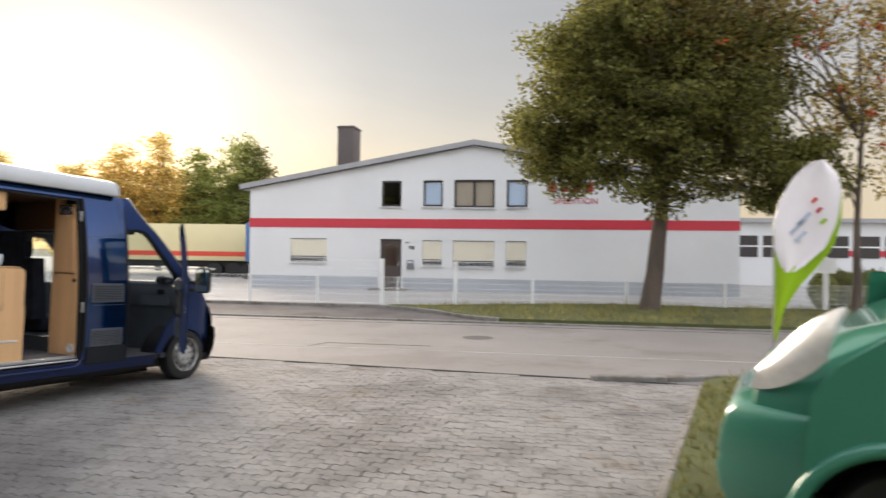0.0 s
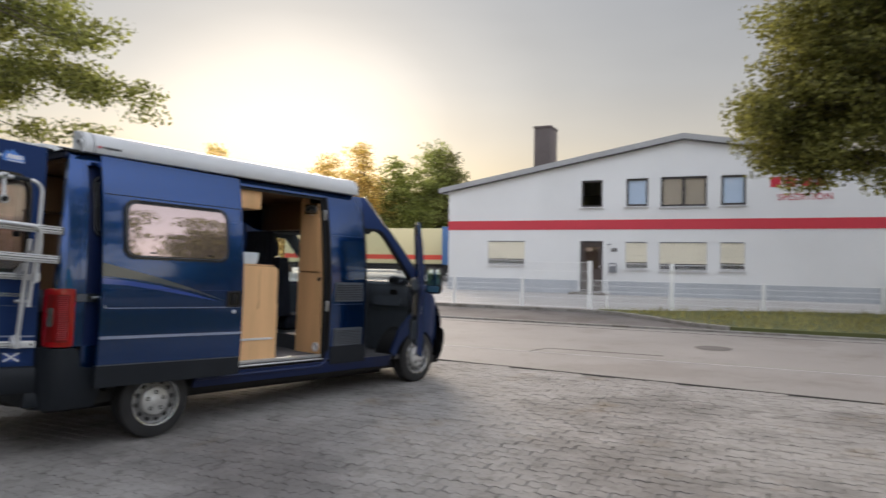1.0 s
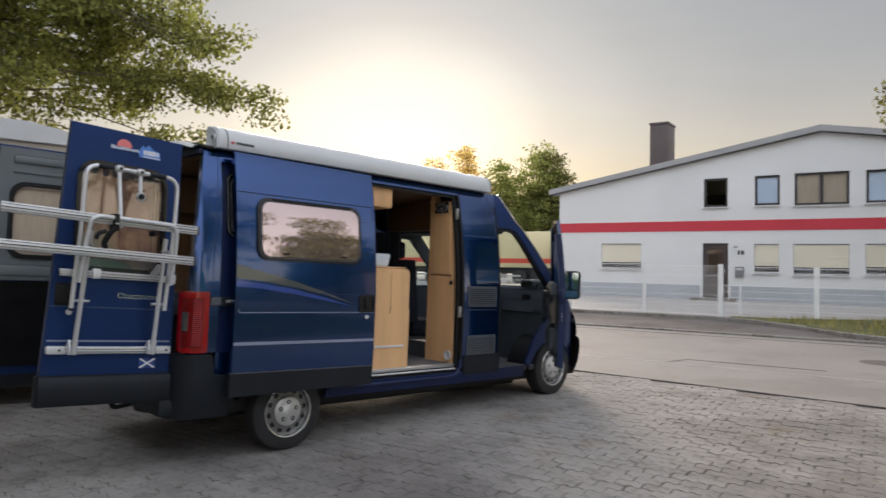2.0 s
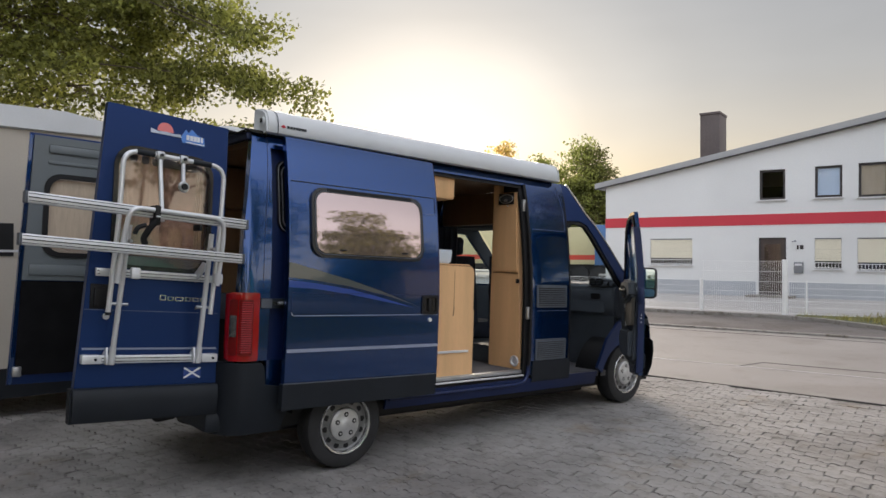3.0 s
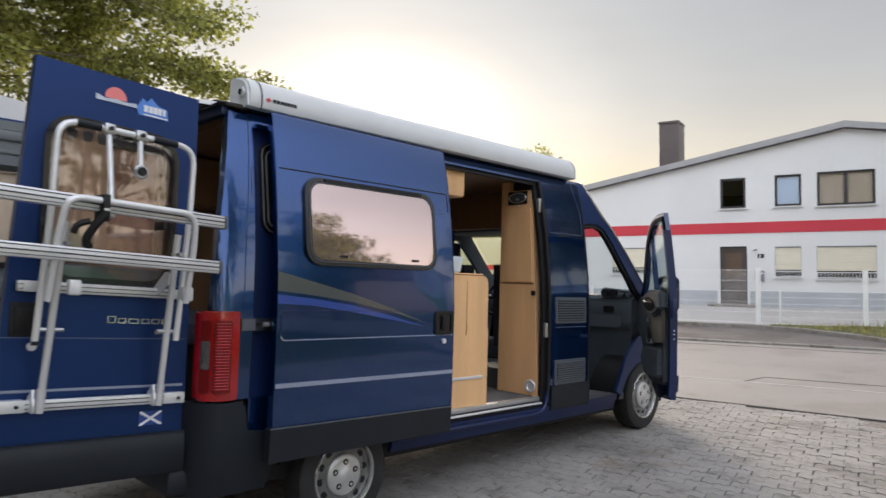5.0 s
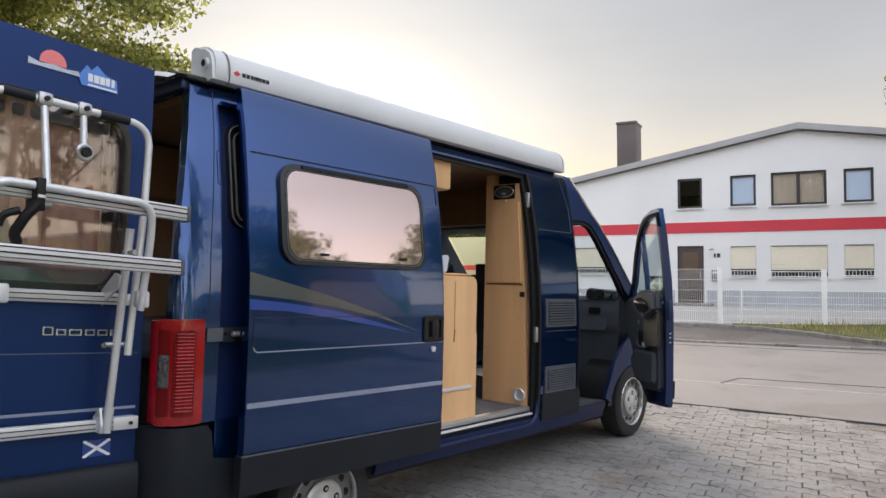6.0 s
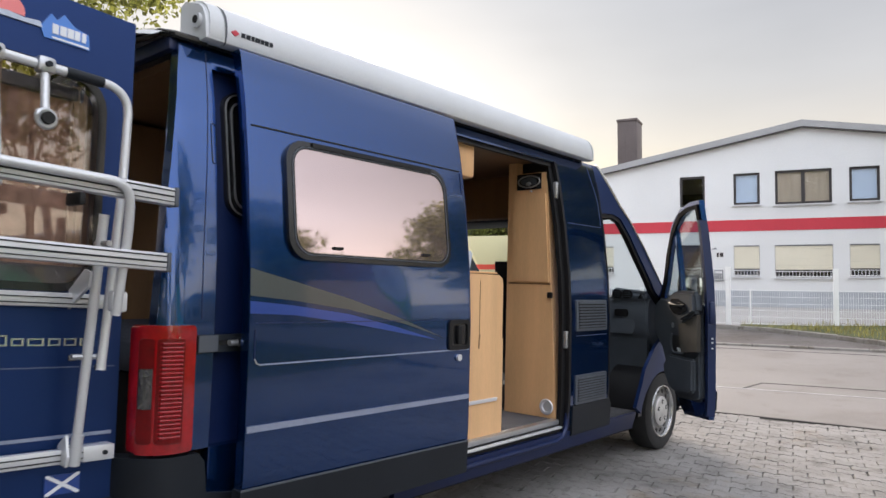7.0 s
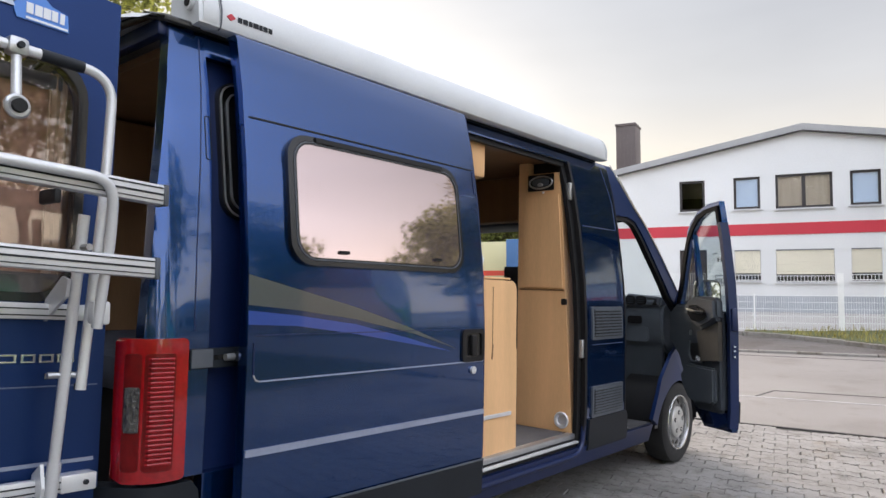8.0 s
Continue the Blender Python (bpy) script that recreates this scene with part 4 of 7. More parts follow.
def trailer(at, turn, length, side, label):
    tr = thing("box_trailer", label, "truck trailer", Matrix.Translation(at) @ Matrix.Rotation(turn, 4, "Z"), group="parked trailers")
    part("box", box(0, length, 0, 2.5, 1.1, 3.4, 0.03), side, tr)
    if side is CREAM:
        part("band", box(0.02, length - 0.02, -0.012, -0.002, 1.38, 1.68), TRAILER_RED, tr, "red stripe", 0)
    part("chassis", box(0.2, length - 0.2, 0.3, 2.2, 0.7, 1.09), BLACK, tr, smooth=0)
    part("side_guard", box(1.0, length - 3.5, 0.02, 0.06, 0.5, 0.62), ALUDARK, tr, smooth=0)
    for x in (length - 1.2, length - 2.4, length - 3.6):
        for y in (0.12, 2.1):
            wb = lathe([(0.0, 0.0), (0.5, 0.0), (0.5, 0.28), (0.0, 0.28)], 20)
            bmesh.ops.rotate(wb, verts=wb.verts, matrix=Matrix.Rotation(radians(90), 3, "Z"))
            part("wheel", wb, RUBBER, tr, m=Matrix.Translation((x, y, 0.5)))
    part("landing_leg", box(1.6, 1.75, 0.4, 0.55, 0.0, 0.75), BLACK, tr, smooth=0)
    part("landing_leg", box(1.6, 1.75, 1.95, 2.1, 0.0, 0.75), BLACK, tr, smooth=0)
    return tr


trailer((-38.5, 31.0, 0.0), math.atan2(3.2, 8.6), 13.0, CREAM, "cream box trailer with a red stripe")
trailer((-26.0, 32.76, 0.0), math.atan2(3.2, 8.6), 3.75, TRUCK_BLUE, "blue box trailer beside the hall")

# ---- the blue camper van ----
VAN_Y, PITCH = 5.6, -2.3
VAN = thing("camper_van", "dark blue high-roof camper van with its doors standing open", "camper van", pose(-7.44, VAN_Y - 0.05, 0.0, PITCH, 0, 0))


def lerp_table(table, z):
    if z <= table[0][0]:
        return table[0][1]
    for (a, va), (b, vb) in zip(table, table[1:]):
        if z <= b:
            return va + (vb - va) * (z - a) / (b - a)
    return table[-1][1]


SIDE = [(0.25, 0.93), (0.45, 0.988), (0.7, 1.0), (1.25, 1.0), (1.55, 0.985), (1.9, 0.945), (2.2, 0.895), (2.4, 0.845), (2.47, 0.80), (2.52, 0.70)]


def sx(z, y=5.0):
    x = lerp_table(SIDE, z)
    if y > 7.6:
        x -= 0.30 * ((y - 7.6) / 0.6) ** 2
    if y < 2.96:
        x -= 0.09 * ((2.96 - y) / 0.128) ** 2
    return x


def skin(polys, side=1, off=0.0, thick=0.03, bm=None, zs=(), ys=()):
    """Sheet metal of the van's side: outlines in (y, z), bent to the side's section and given a thickness."""
    bm = bm or bmesh.new()
    tmp = bmesh.new()
    for poly in polys:
        tmp.faces.new([tmp.verts.new((0, y, z)) for y, z in poly])
    for z in (0.45, 0.7, 1.0, 1.25, 1.4, 1.55, 1.72, 1.9, 2.05, 2.2, 2.3, 2.4, 2.47, *zs):
        bmesh.ops.bisect_plane(tmp, geom=tmp.verts[:] + tmp.edges[:] + tmp.faces[:], plane_co=(0, 0, z), plane_no=(0, 0, 1))
    for y in (2.85, 2.87, 2.89, 2.91, 2.935, 2.96, 3.02, 3.4, 3.8, 4.2, 4.6, 7.7, 7.85, 8.0, *ys):
        bmesh.ops.bisect_plane(tmp, geom=tmp.verts[:] + tmp.edges[:] + tmp.faces[:], plane_co=(0, y, 0), plane_no=(0, 1, 0))
    bmesh.ops.remove_doubles(tmp, verts=tmp.verts, dist=0.002)
    ret = bmesh.ops.extrude_face_region(tmp, geom=tmp.faces[:])
    inner = {q for q in ret["geom"] if isinstance(q, bmesh.types.BMVert)}
    for v in tmp.verts:
        x = sx(v.co.z, v.co.y) + off - (thick if v in inner else 0)
        v.co.x = side * x
    me = bpy.data.meshes.new("tmp")
    tmp.to_mesh(me)
    tmp.free()
    bm.from_mesh(me)
    bpy.data.meshes.remove(me)
    return bm


def vpart(name, bm, material, parent=VAN, label="", smooth=40):
    bmesh.ops.translate(bm, verts=bm.verts, vec=(0, -VAN_Y, 0))
    return part(name, bm, material, parent, label, smooth)


def arc(cy, cz, r, a0, a1, n=14):
    return [(cy + r * math.cos(radians(a0 + (a1 - a0) * i / n)), cz + r * math.sin(radians(a0 + (a1 - a0) * i / n))) for i in range(n + 1)]


RH, FH = 3.76, 7.46   # axles
ARCH_R = arc(RH + 0.03, 0.35, 0.44, 165, 15)
ARCH_F = arc(FH, 0.33, 0.43, 10, 165)
POST_EDGE = [(0.45, 2.885), (1.30, 2.885), (1.59, 2.902), (1.79, 2.915), (2.28, 2.968), (2.44, 2.990)]
corner_post = [(2.885, 0.80), *[(y, z) for z, y in POST_EDGE[1:]], (3.125, 2.44), (3.125, 2.10), (3.11, 1.50), (3.10, 0.80)]
quarter_top = [(3.125, 2.335), (3.125, 2.44), (4.55, 2.44), (4.55, 2.335)]
quarter_recess = [(3.08, 0.80), (3.08, 2.36), (4.55, 2.36), (4.55, 0.80)]
quarter_low = [(3.10, 0.80), (4.55, 0.80), (4.55, 0.45), *ARCH_R[::-1], (3.2, 0.44), (3.10, 0.44)]
rocker = [(4.18, 0.335), (6.95, 0.335), (6.95, 0.465), (4.18, 0.465)]
header = [(4.55, 2.36), (5.86, 2.36), (5.86, 2.44), (4.55, 2.44)]
b_panel = [(5.86, 0.50), (6.45, 0.50), (6.45, 2.44), (5.86, 2.44)]
a_pillar = [(6.45, 2.05), (6.66, 2.06), (6.78, 2.03), (6.88, 1.93), (7.08, 1.70), (7.29, 1.46), (7.48, 1.33), (7.58, 1.38), (7.38, 1.55), (7.14, 1.81), (6.92, 2.03), (6.78, 2.14), (6.62, 2.32), (6.53, 2.44), (6.45, 2.44)]
fender = [(6.95, 0.50), (7.02, 0.46), *ARCH_F[::-1], (8.02, 0.46), (8.10, 0.75), (8.02, 1.03), (7.85, 1.18), (7.58, 1.38), (7.48, 1.33), (7.46, 1.06), (7.30, 0.98), (7.10, 0.80)]
vpart("side_panel", skin([corner_post, quarter_top, quarter_low], thick=0.055), PAINT, label="dark blue rear quarter panel")
# darker paint stands for the shade behind the sliding door
vpart("side_recess", skin([quarter_recess], 1, -0.045, 0.01), PAINT_IN_SHADE, label="recessed panel in paint darkened for the door's shade")
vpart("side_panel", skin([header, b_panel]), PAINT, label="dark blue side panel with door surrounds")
# sill in darker paint, for the dim ground it would mirror
vpart("rocker_panel", skin([rocker]), PAINT_IN_SHADE, label="sill panel in paint darkened for the dim ground it mirrors")
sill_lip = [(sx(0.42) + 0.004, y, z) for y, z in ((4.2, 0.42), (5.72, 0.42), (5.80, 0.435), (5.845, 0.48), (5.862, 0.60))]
vpart("sill_lip", tube(bend(sill_lip, 0.03), 0.017, seg=10), PAINT_IN_SHADE, label="rolled blue sill edge")
vpart("sill_channel", box(0.90, 0.955, 4.2, 5.82, 0.43, 0.49), BLACK, label="dark channel of the lower door rail", smooth=0)
vpart("pillar_seal", skin([[(6.45, 2.02), (6.65, 2.03), (6.76, 2.0), (6.85, 1.91), (7.05, 1.68), (7.26, 1.44), (7.44, 1.32), (7.48, 1.33), (7.29, 1.46), (7.08, 1.70), (6.88, 1.93), (6.78, 2.03), (6.66, 2.06), (6.45, 2.05)]], 1, -0.012, 0.04), BLACK, label="black seal round the cab opening")
vpart("pillar_seal", skin([[(6.45, 0.52), (6.475, 0.52), (6.475, 2.03), (6.45, 2.03)]], 1, -0.012, 0.04), BLACK, label="black seal round the cab opening")
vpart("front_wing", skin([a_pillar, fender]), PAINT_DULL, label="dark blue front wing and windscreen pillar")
left_open = [(6.55, 1.34), (7.40, 1.34), (6.72, 1.95), (6.55, 1.96)]
left = [[(2.83, 0.45), (3.2, 0.44), *ARCH_R, (4.2, 0.44), (4.55, 0.30), (6.45, 0.30), (6.45, 2.44), (2.83, 2.44)], [(6.45, 0.30), (6.55, 0.30), (6.55, 2.35), (6.45, 2.44)],
        [(6.55, 0.30), (6.98, 0.30), (7.02, 0.46), *ARCH_F[::-1], (8.02, 0.46), (8.10, 0.75), (8.02, 1.03), (7.85, 1.18), (7.58, 1.38), (7.40, 1.34), (6.55, 1.34)],
        [(6.55, 1.96), (6.72, 1.95), (7.40, 1.34), (7.58, 1.38), (7.2, 1.72), (6.86, 2.05), (6.60, 2.28), (6.55, 2.35)]]
vpart("side_panel", skin(left, -1), PAINT, label="dark blue far side of the van")
vpart("pillar_trim", skin([left[3], left[1]], -1, -0.034, 0.012), TRIM, label="dark inner pillar trim")
vpart("driver_trim", skin([[(6.58, 0.62), (7.3, 0.62), (7.4, 1.32), (6.58, 1.32)]], -1, -0.034, 0.02), TRIM, label="dark driver's door trim")
vpart("driver_window", skin([left_open], -1, -0.015, 0.006), GLASS, label="clear driver's door glass").visible_shadow = False

# roof and nose
roof_rows = []
for y, k in ((2.88, 0.0), (2.92, 1.0), (3.5, 1.0), (4.5, 1.0), (5.5, 1.0), (6.0, 1.0), (6.2, 0.995)):
    row = []
    for i in range(-8, 9):
        t = i / 8
        z = 2.445 + 0.10 * (1 - abs(t) ** 2.6) if k else 2.42 + 0.09 * (1 - abs(t) ** 2.6)
        row.append((0.83 * t, y, z * (k if k > 0.9 else 1)))
    roof_rows.append(row)
vpart("roof_shell", grid(roof_rows), AWNING, label="pale grey roof shell", smooth=60)


def nose_row(z, yc, ye, xe):
    return [(xe * i / 10, yc - (yc - ye) * abs(i / 10) ** 2.4, z) for i in range(-10, 11)]


vpart("front_bumper", grid([nose_row(*r) for r in ((0.28, 8.22, 7.95, 0.84), (0.34, 8.38, 8.06, 0.9), (0.45, 8.43, 8.1, 0.92), (0.62, 8.44, 8.12, 0.93), (0.74, 8.38, 8.10, 0.93), (0.77, 8.32, 8.06, 0.92))]), CLAD, label="grey plastic front bumper", smooth=50)
vpart("bonnet", grid([nose_row(*r) for r in ((0.77, 8.31, 8.05, 0.92), (0.92, 8.29, 8.03, 0.92), (1.02, 8.24, 8.0, 0.915), (1.10, 8.12, 7.92, 0.91), (1.22, 7.9, 7.76, 0.91), (1.36, 7.66, 7.52, 0.91))]), PAINT, label="short sloping blue bonnet", smooth=50)
vpart("windscreen", grid([nose_row(*r) for r in ((1.375, 7.64, 7.50, 0.905), (1.72, 7.36, 7.22, 0.90), (2.06, 7.01, 6.87, 0.865))]), GLASS, label="large raked windscreen", smooth=50).visible_shadow = False
vpart("roof_brow", grid([nose_row(*r) for r in ((2.05, 7.02, 6.86, 0.865), (2.2, 6.84, 6.70, 0.84), (2.32, 6.70, 6.58, 0.815), (2.42, 6.55, 6.48, 0.785), (2.49, 6.2, 6.18, 0.77))]), PAINT, label="blue brow over the windscreen", smooth=50)
vpart("headlamp", grid([nose_row(z, y + 0.012, y - 0.26, 0.925)[15:21] for z, y in ((0.80, 8.31), (0.9, 8.295), (1.0, 8.25))]), CLEAR_LENS, label="clear headlamp glass")
dash = prism([(7.60, 0.92), (7.40, 0.98), (7.335, 1.05), (7.31, 1.16), (7.295, 1.33), (7.32, 1.385), (7.38, 1.41), (7.60, 1.40)], "x", -0.86, 0.925)
bmesh.ops.bevel(dash, geom=[e for e in dash.edges], offset=0.02, segments=3, affect="EDGES")
DASH = vpart("dashboard", dash, DASH_GREY, label="dark grey rounded dashboard")
pod = prism([(7.275, 1.365), (7.28, 1.455), (7.31, 1.482), (7.42, 1.47), (7.50, 1.40), (7.50, 1.36)], "x", 0.585, 0.915)
bmesh.ops.bevel(pod, geom=pod.edges[:], offset=0.022, segments=4, affect="EDGES")
for v in pod.verts:
    v.co.z -= 0.035 * max(0, (v.co.x - 0.80) / 0.115) * (v.co.z > 1.40)
vpart("vent_pod", pod, DASH_GREY, DASH, "raised pod with air vents")
for x0, x1 in ((0.613, 0.697), (0.706, 0.795)):
    vpart("air_vent", prism(round_rect(x0, x1, 1.385, 1.458, 0.028), "y", 7.264, 7.282), BLACK, DASH, "black air vent")
    for z_ in (1.402, 1.421, 1.440):
        vpart("vent_blade", box(x0 + 0.014, x1 - 0.014, 7.258, 7.263, z_ - 0.003, z_ + 0.003), TRIM, DASH, "", 0)
vpart("side_vent", prism([(0.845, 1.385), (0.885, 1.385), (0.872, 1.432)], "y", 7.268, 7.285), BLACK, DASH, "small black side vent")
vpart("glove_tray", prism(round_rect(0.62, 0.745, 1.225, 1.29, 0.018), "y", 7.288, 7.32), BLACK, DASH, "dark open tray")
vpart("glove_lid", prism(round_rect(0.30, 0.80, 1.075, 1.20, 0.03), "y", 7.302, 7.35), DASH_GREY, DASH, "glovebox lid")
sw = bmesh.new()
ringpts = [(-0.45 + 0.2 * math.cos(w), 6.92 + 0.09 * math.sin(w), 1.33 + 0.18 * math.sin(w)) for w in [2 * math.pi * i / 24 for i in range(25)]]
tube(ringpts, 0.016, sw, 8, cap=False)
tube([(-0.64, 6.92, 1.33), (-0.26, 6.92, 1.33)], 0.018, sw, 6)
vpart("steering_wheel", sw, BLACK, label="black steering wheel")
for sxx, nm in ((0.45, "passenger"), (-0.45, "driver")):
    st = bmesh.new()
    box(sxx - 0.25, sxx + 0.25, 6.22, 6.72, 0.72, 0.93, 0.06, st)
    vpart("seat", st, SEAT, label="dark cloth cab seat")
    vpart("seat_back", prism([(6.08, 0.9), (6.28, 0.9), (6.20, 1.66), (6.06, 1.66)], "x", sxx - 0.26, sxx + 0.26), SEAT, label="dark seat back")
    vpart("headrest", box(sxx - 0.14, sxx + 0.14, 6.05, 6.15, 1.67, 1.88, 0.04), SEAT, label="dark headrest")
cur = grid([[(-0.86 + 0.56 * i / 22, 6.02 + 0.025 * math.sin(i * 1.6), z) for i in range(23)] for z in (0.75, 1.4, 2.0)])
bmesh.ops.solidify(cur, geom=cur.faces[:], thickness=0.006)
vpart("cab_curtain", cur, SEAT, label="dark cab curtain drawn to one side")
vpart("cab_floor", box(-0.94, 0.94, 5.9, 7.6, 0.40, 0.46), CARPET, label="dark cab floor", smooth=0)
vpart("seat_box", box(-0.8, 0.8, 5.9, 6.5, 0.461, 0.72), TRIM, label="dark seat console", smooth=0)
vpart("bulkhead", box(-0.9, 0.9, 7.35, 7.4, 0.46, 1.05), TRIM, label="dark footwell wall", smooth=0)
for cy in (RH, FH):
    for s in (1, -1):
        a_ = arc(cy + 0.03, 0.36, 0.455, 4, 176, 18)
        vpart("wheel_housing", grid([[(s * x, y, z) for y, z in a_] for x in (0.965, 0.62)]), BLACK, label="black wheel housing")
vpart("underbody", box(-0.85, 0.85, 2.95, 8.1, 0.28, 0.40), BLACK, label="black underbody", smooth=0)

# wheels
for cy, hz in ((RH, 0.335), (FH, 0.335)):
    for s in (1, -1):
        zl = hz - math.sin(radians(PITCH)) * (cy - VAN_Y)
        wp = part("wheel", lathe([(0.225, -0.19), (0.235, -0.195), (0.30, -0.2), (0.325, -0.185), (0.335, -0.15), (0.335, -0.05), (0.325, -0.015), (0.30, 0.0), (0.235, -0.004), (0.225, -0.02)], 40), RUBBER, VAN, "worn black tyre",
                  m=Matrix.Translation((0.985, cy - VAN_Y + 0.037, zl)) if s > 0 else Matrix.Translation((-0.985, cy - VAN_Y + 0.037, zl)) @ Matrix.Rotation(math.pi, 4, "Z"))
        part("rim", lathe([(0.226, -0.16), (0.229, -0.006), (0.222, 0.003), (0.212, 0.0), (0.206, -0.012), (0.203, -0.04)], 48), RIM, wp, "bright steel rim edge")
        part("wheel_disc", lathe([(0.2035, -0.036), (0.19, -0.042), (0.15, -0.03), (0.132, -0.030), (0.128, -0.034)], 48), WHEEL_DK, wp, "dull grey steel wheel disc")
        # black discs stand in for the shade inside the vent holes
        for i in range(12):
            w = 2 * math.pi * (i + 0.3) / 12
            hb_ = tube([(-0.045, 0.168 * math.cos(w), 0.168 * math.sin(w)), (-0.0315, 0.168 * math.cos(w), 0.168 * math.sin(w))], 0.0225, seg=12)
            part("vent_hole", hb_, BLACK, wp)
        part("hub_cover", lathe([(0.129, -0.034), (0.127, -0.016), (0.118, -0.008), (0.095, -0.004), (0.055, -0.002), (0.040, 0.006), (0.032, 0.010), (0.0005, 0.010)], 40), SILVER, wp, "silver hub cover")
        part("brake_drum", lathe([(0.20, -0.09), (0.0005, -0.09)], 24), BLACK, wp)
        for i in range(5):
            w = 2 * math.pi * (i + 0.25) / 5
            c_, s_ = math.cos(w), math.sin(w)
            # bolt recess as a black disc, its shade in the colour
            part("bolt_recess", tube([(-0.012, 0.079 * c_, 0.079 * s_), (-0.0018, 0.079 * c_, 0.079 * s_)], 0.0195, seg=12), BLACK, wp, "black disc for a shaded bolt recess")
            part("wheel_bolt", tube([(-0.004, 0.079 * c_, 0.079 * s_), (0.003, 0.079 * c_, 0.079 * s_)], 0.009, seg=6), SILVER, wp)
# unseen running gear under the floor, added to darken the ground beneath
vpart("rear_axle", tube([(-0.86, RH, 0.26), (0.86, RH, 0.26)], 0.05, seg=10), BLACK, label="unseen black axle beam added to block light")
vpart("exhaust", tube(bend([(0.35, 7.0, 0.24), (0.35, 5.0, 0.23), (0.1, 4.4, 0.22), (0.1, 3.0, 0.25)], 0.2, 5), 0.035, seg=10), RUBBER, label="unseen exhaust pipe added to block light")
vpart("silencer", tube([(0.35, 6.3, 0.235), (0.35, 5.4, 0.235)], 0.085, seg=14), RUBBER, label="unseen silencer added to block light")
vpart("spare_wheel", tube([(-0.1, 3.2, 0.18), (-0.1, 3.2, 0.29)], 0.30, seg=24), RUBBER, label="unseen spare wheel added to block light")
for x_ in (-0.55, 0.55):
    vpart("chassis_rail", box(x_ - 0.05, x_ + 0.05, 3.0, 7.2, 0.19, 0.285, 0.01), BLACK, label="unseen black chassis rail added to block light")

# dark cladding and trims on the fixed side
vpart("sill_cladding", skin([[(5.90, 0.43), (6.465, 0.43), (6.465, 0.60), (6.44, 0.635), (5.90, 0.635)]], 1, 0.014, 0.016), CLAD, label="grey plastic side cladding")
for z0, z1 in ((1.155, 1.378), (0.640, 0.845)):
    vent = vpart("vent_grille", skin([round_rect(5.935, 6.385, z0, z1, 0.012)], 1, 0.012, 0.014), VENT, label="dark grey slatted vent")
    # black sheet stands in for the shade between the slats
    vpart("recess", skin([round_rect(5.96, 6.36, z0 + 0.02, z1 - 0.018, 0.008)], 1, 0.0145, 0.006), BLACK, vent, "black sheet for the shade between the slats", 0)
    bm = bmesh.new()
    for i in range(9):
        z = z0 + 0.03 + (z1 - z0 - 0.055) * i / 8
        box(sx(z) + 0.010, sx(z) + 0.022, 5.96, 6.36, z - 0.004, z + 0.007, bm=bm)
    bmesh.ops.translate(bm, verts=bm.verts, vec=(0, -VAN_Y, 0))
    part("slat", bm, VENT, vent, "grey vent slats", 0)
# pressed seams drawn as thin pale strips
vpart("panel_crease", skin([[(5.91, 1.925), (6.40, 1.93), (6.40, 1.934), (5.91, 1.929)]], 1, 0.003, 0.004), SEAM, label="pressed seam")
vpart("panel_crease", skin([[(6.405, 1.94), (6.41, 1.94), (6.41, 2.12), (6.34, 2.40), (6.335, 2.40), (6.405, 2.12)]], 1, 0.003, 0.004), SEAM, label="pressed seam")
# added bright tube: the sky glint on the windscreen's edge
edge_pts = [(sx(z) + 0.004, y + 0.004, z) for y, z in ((6.53, 2.445), (6.62, 2.325), (6.78, 2.145), (6.92, 2.035), (7.14, 1.815), (7.38, 1.555), (7.57, 1.385))]
vpart("screen_edge", tube(edge_pts, 0.014, seg=8, r_end=0.006), RIM, label="bright tube for the sky mirrored along the windscreen edge")
vpart("panel_crease", skin([[(5.95, 1.12), (6.40, 1.12), (6.40, 1.124), (5.95, 1.124)]], 1, 0.003, 0.004), SEAM, label="pressed seam")
vpart("door_seal", skin([[(5.845, 0.50), (5.875, 0.50), (5.875, 2.37), (5.845, 2.37)]], 1, 0.004, 0.03), BLACK, label="black door seal")
vpart("door_gap", skin([[(6.435, 0.50), (6.452, 0.50), (6.452, 2.3), (6.435, 2.3)]], 1, 0.003, 0.02), BLACK, label="dark door gap")
vpart("door_seal", skin([[(5.80, 0.50), (5.86, 0.50), (5.86, 2.36), (5.80, 2.36)]], 1, -0.028, 0.03), BLACK, label="black door seal")
vpart("door_seal", skin([[(4.5, 2.33), (5.82, 2.33), (5.82, 2.365), (4.5, 2.365)]], 1, -0.02, 0.03), BLACK, label="black door seal")
for z in (2.155, 1.10):
    vpart("door_catch", box(sx(z) - 0.035, sx(z) - 0.004, 5.815, 5.85, z - 0.06, z + 0.06, 0.008), ALUDARK, label="metal door catch")
vpart("rail_cover", skin([[(3.03, 1.168), (4.5, 1.168), (4.5, 1.238), (3.03, 1.238)]], 1, 0.012, 0.014), CLAD, label="sliding door rail")
vpart("rail_plate", skin([[(3.034, 1.172), (3.115, 1.172), (3.115, 1.236), (3.034, 1.236)]], 1, 0.016, 0.006), VENT, label="grey end plate of the door rail")
vpart("rail_slot", skin([[(3.12, 1.196), (4.4, 1.196), (4.4, 1.214), (3.12, 1.214)]], 1, 0.0135, 0.004), GLOSS_BLACK, label="dark slot of the door rail")
vpart("roller_arm", box(0.985, 1.06, 3.19, 3.27, 1.188, 1.222, 0.008), CLAD, label="dark roller arm of the sliding door")
vpart("roller", tube([(1.03, 3.155, 1.205), (1.03, 3.19, 1.205)], 0.013, seg=12), ALUDARK, label="small steel roller")

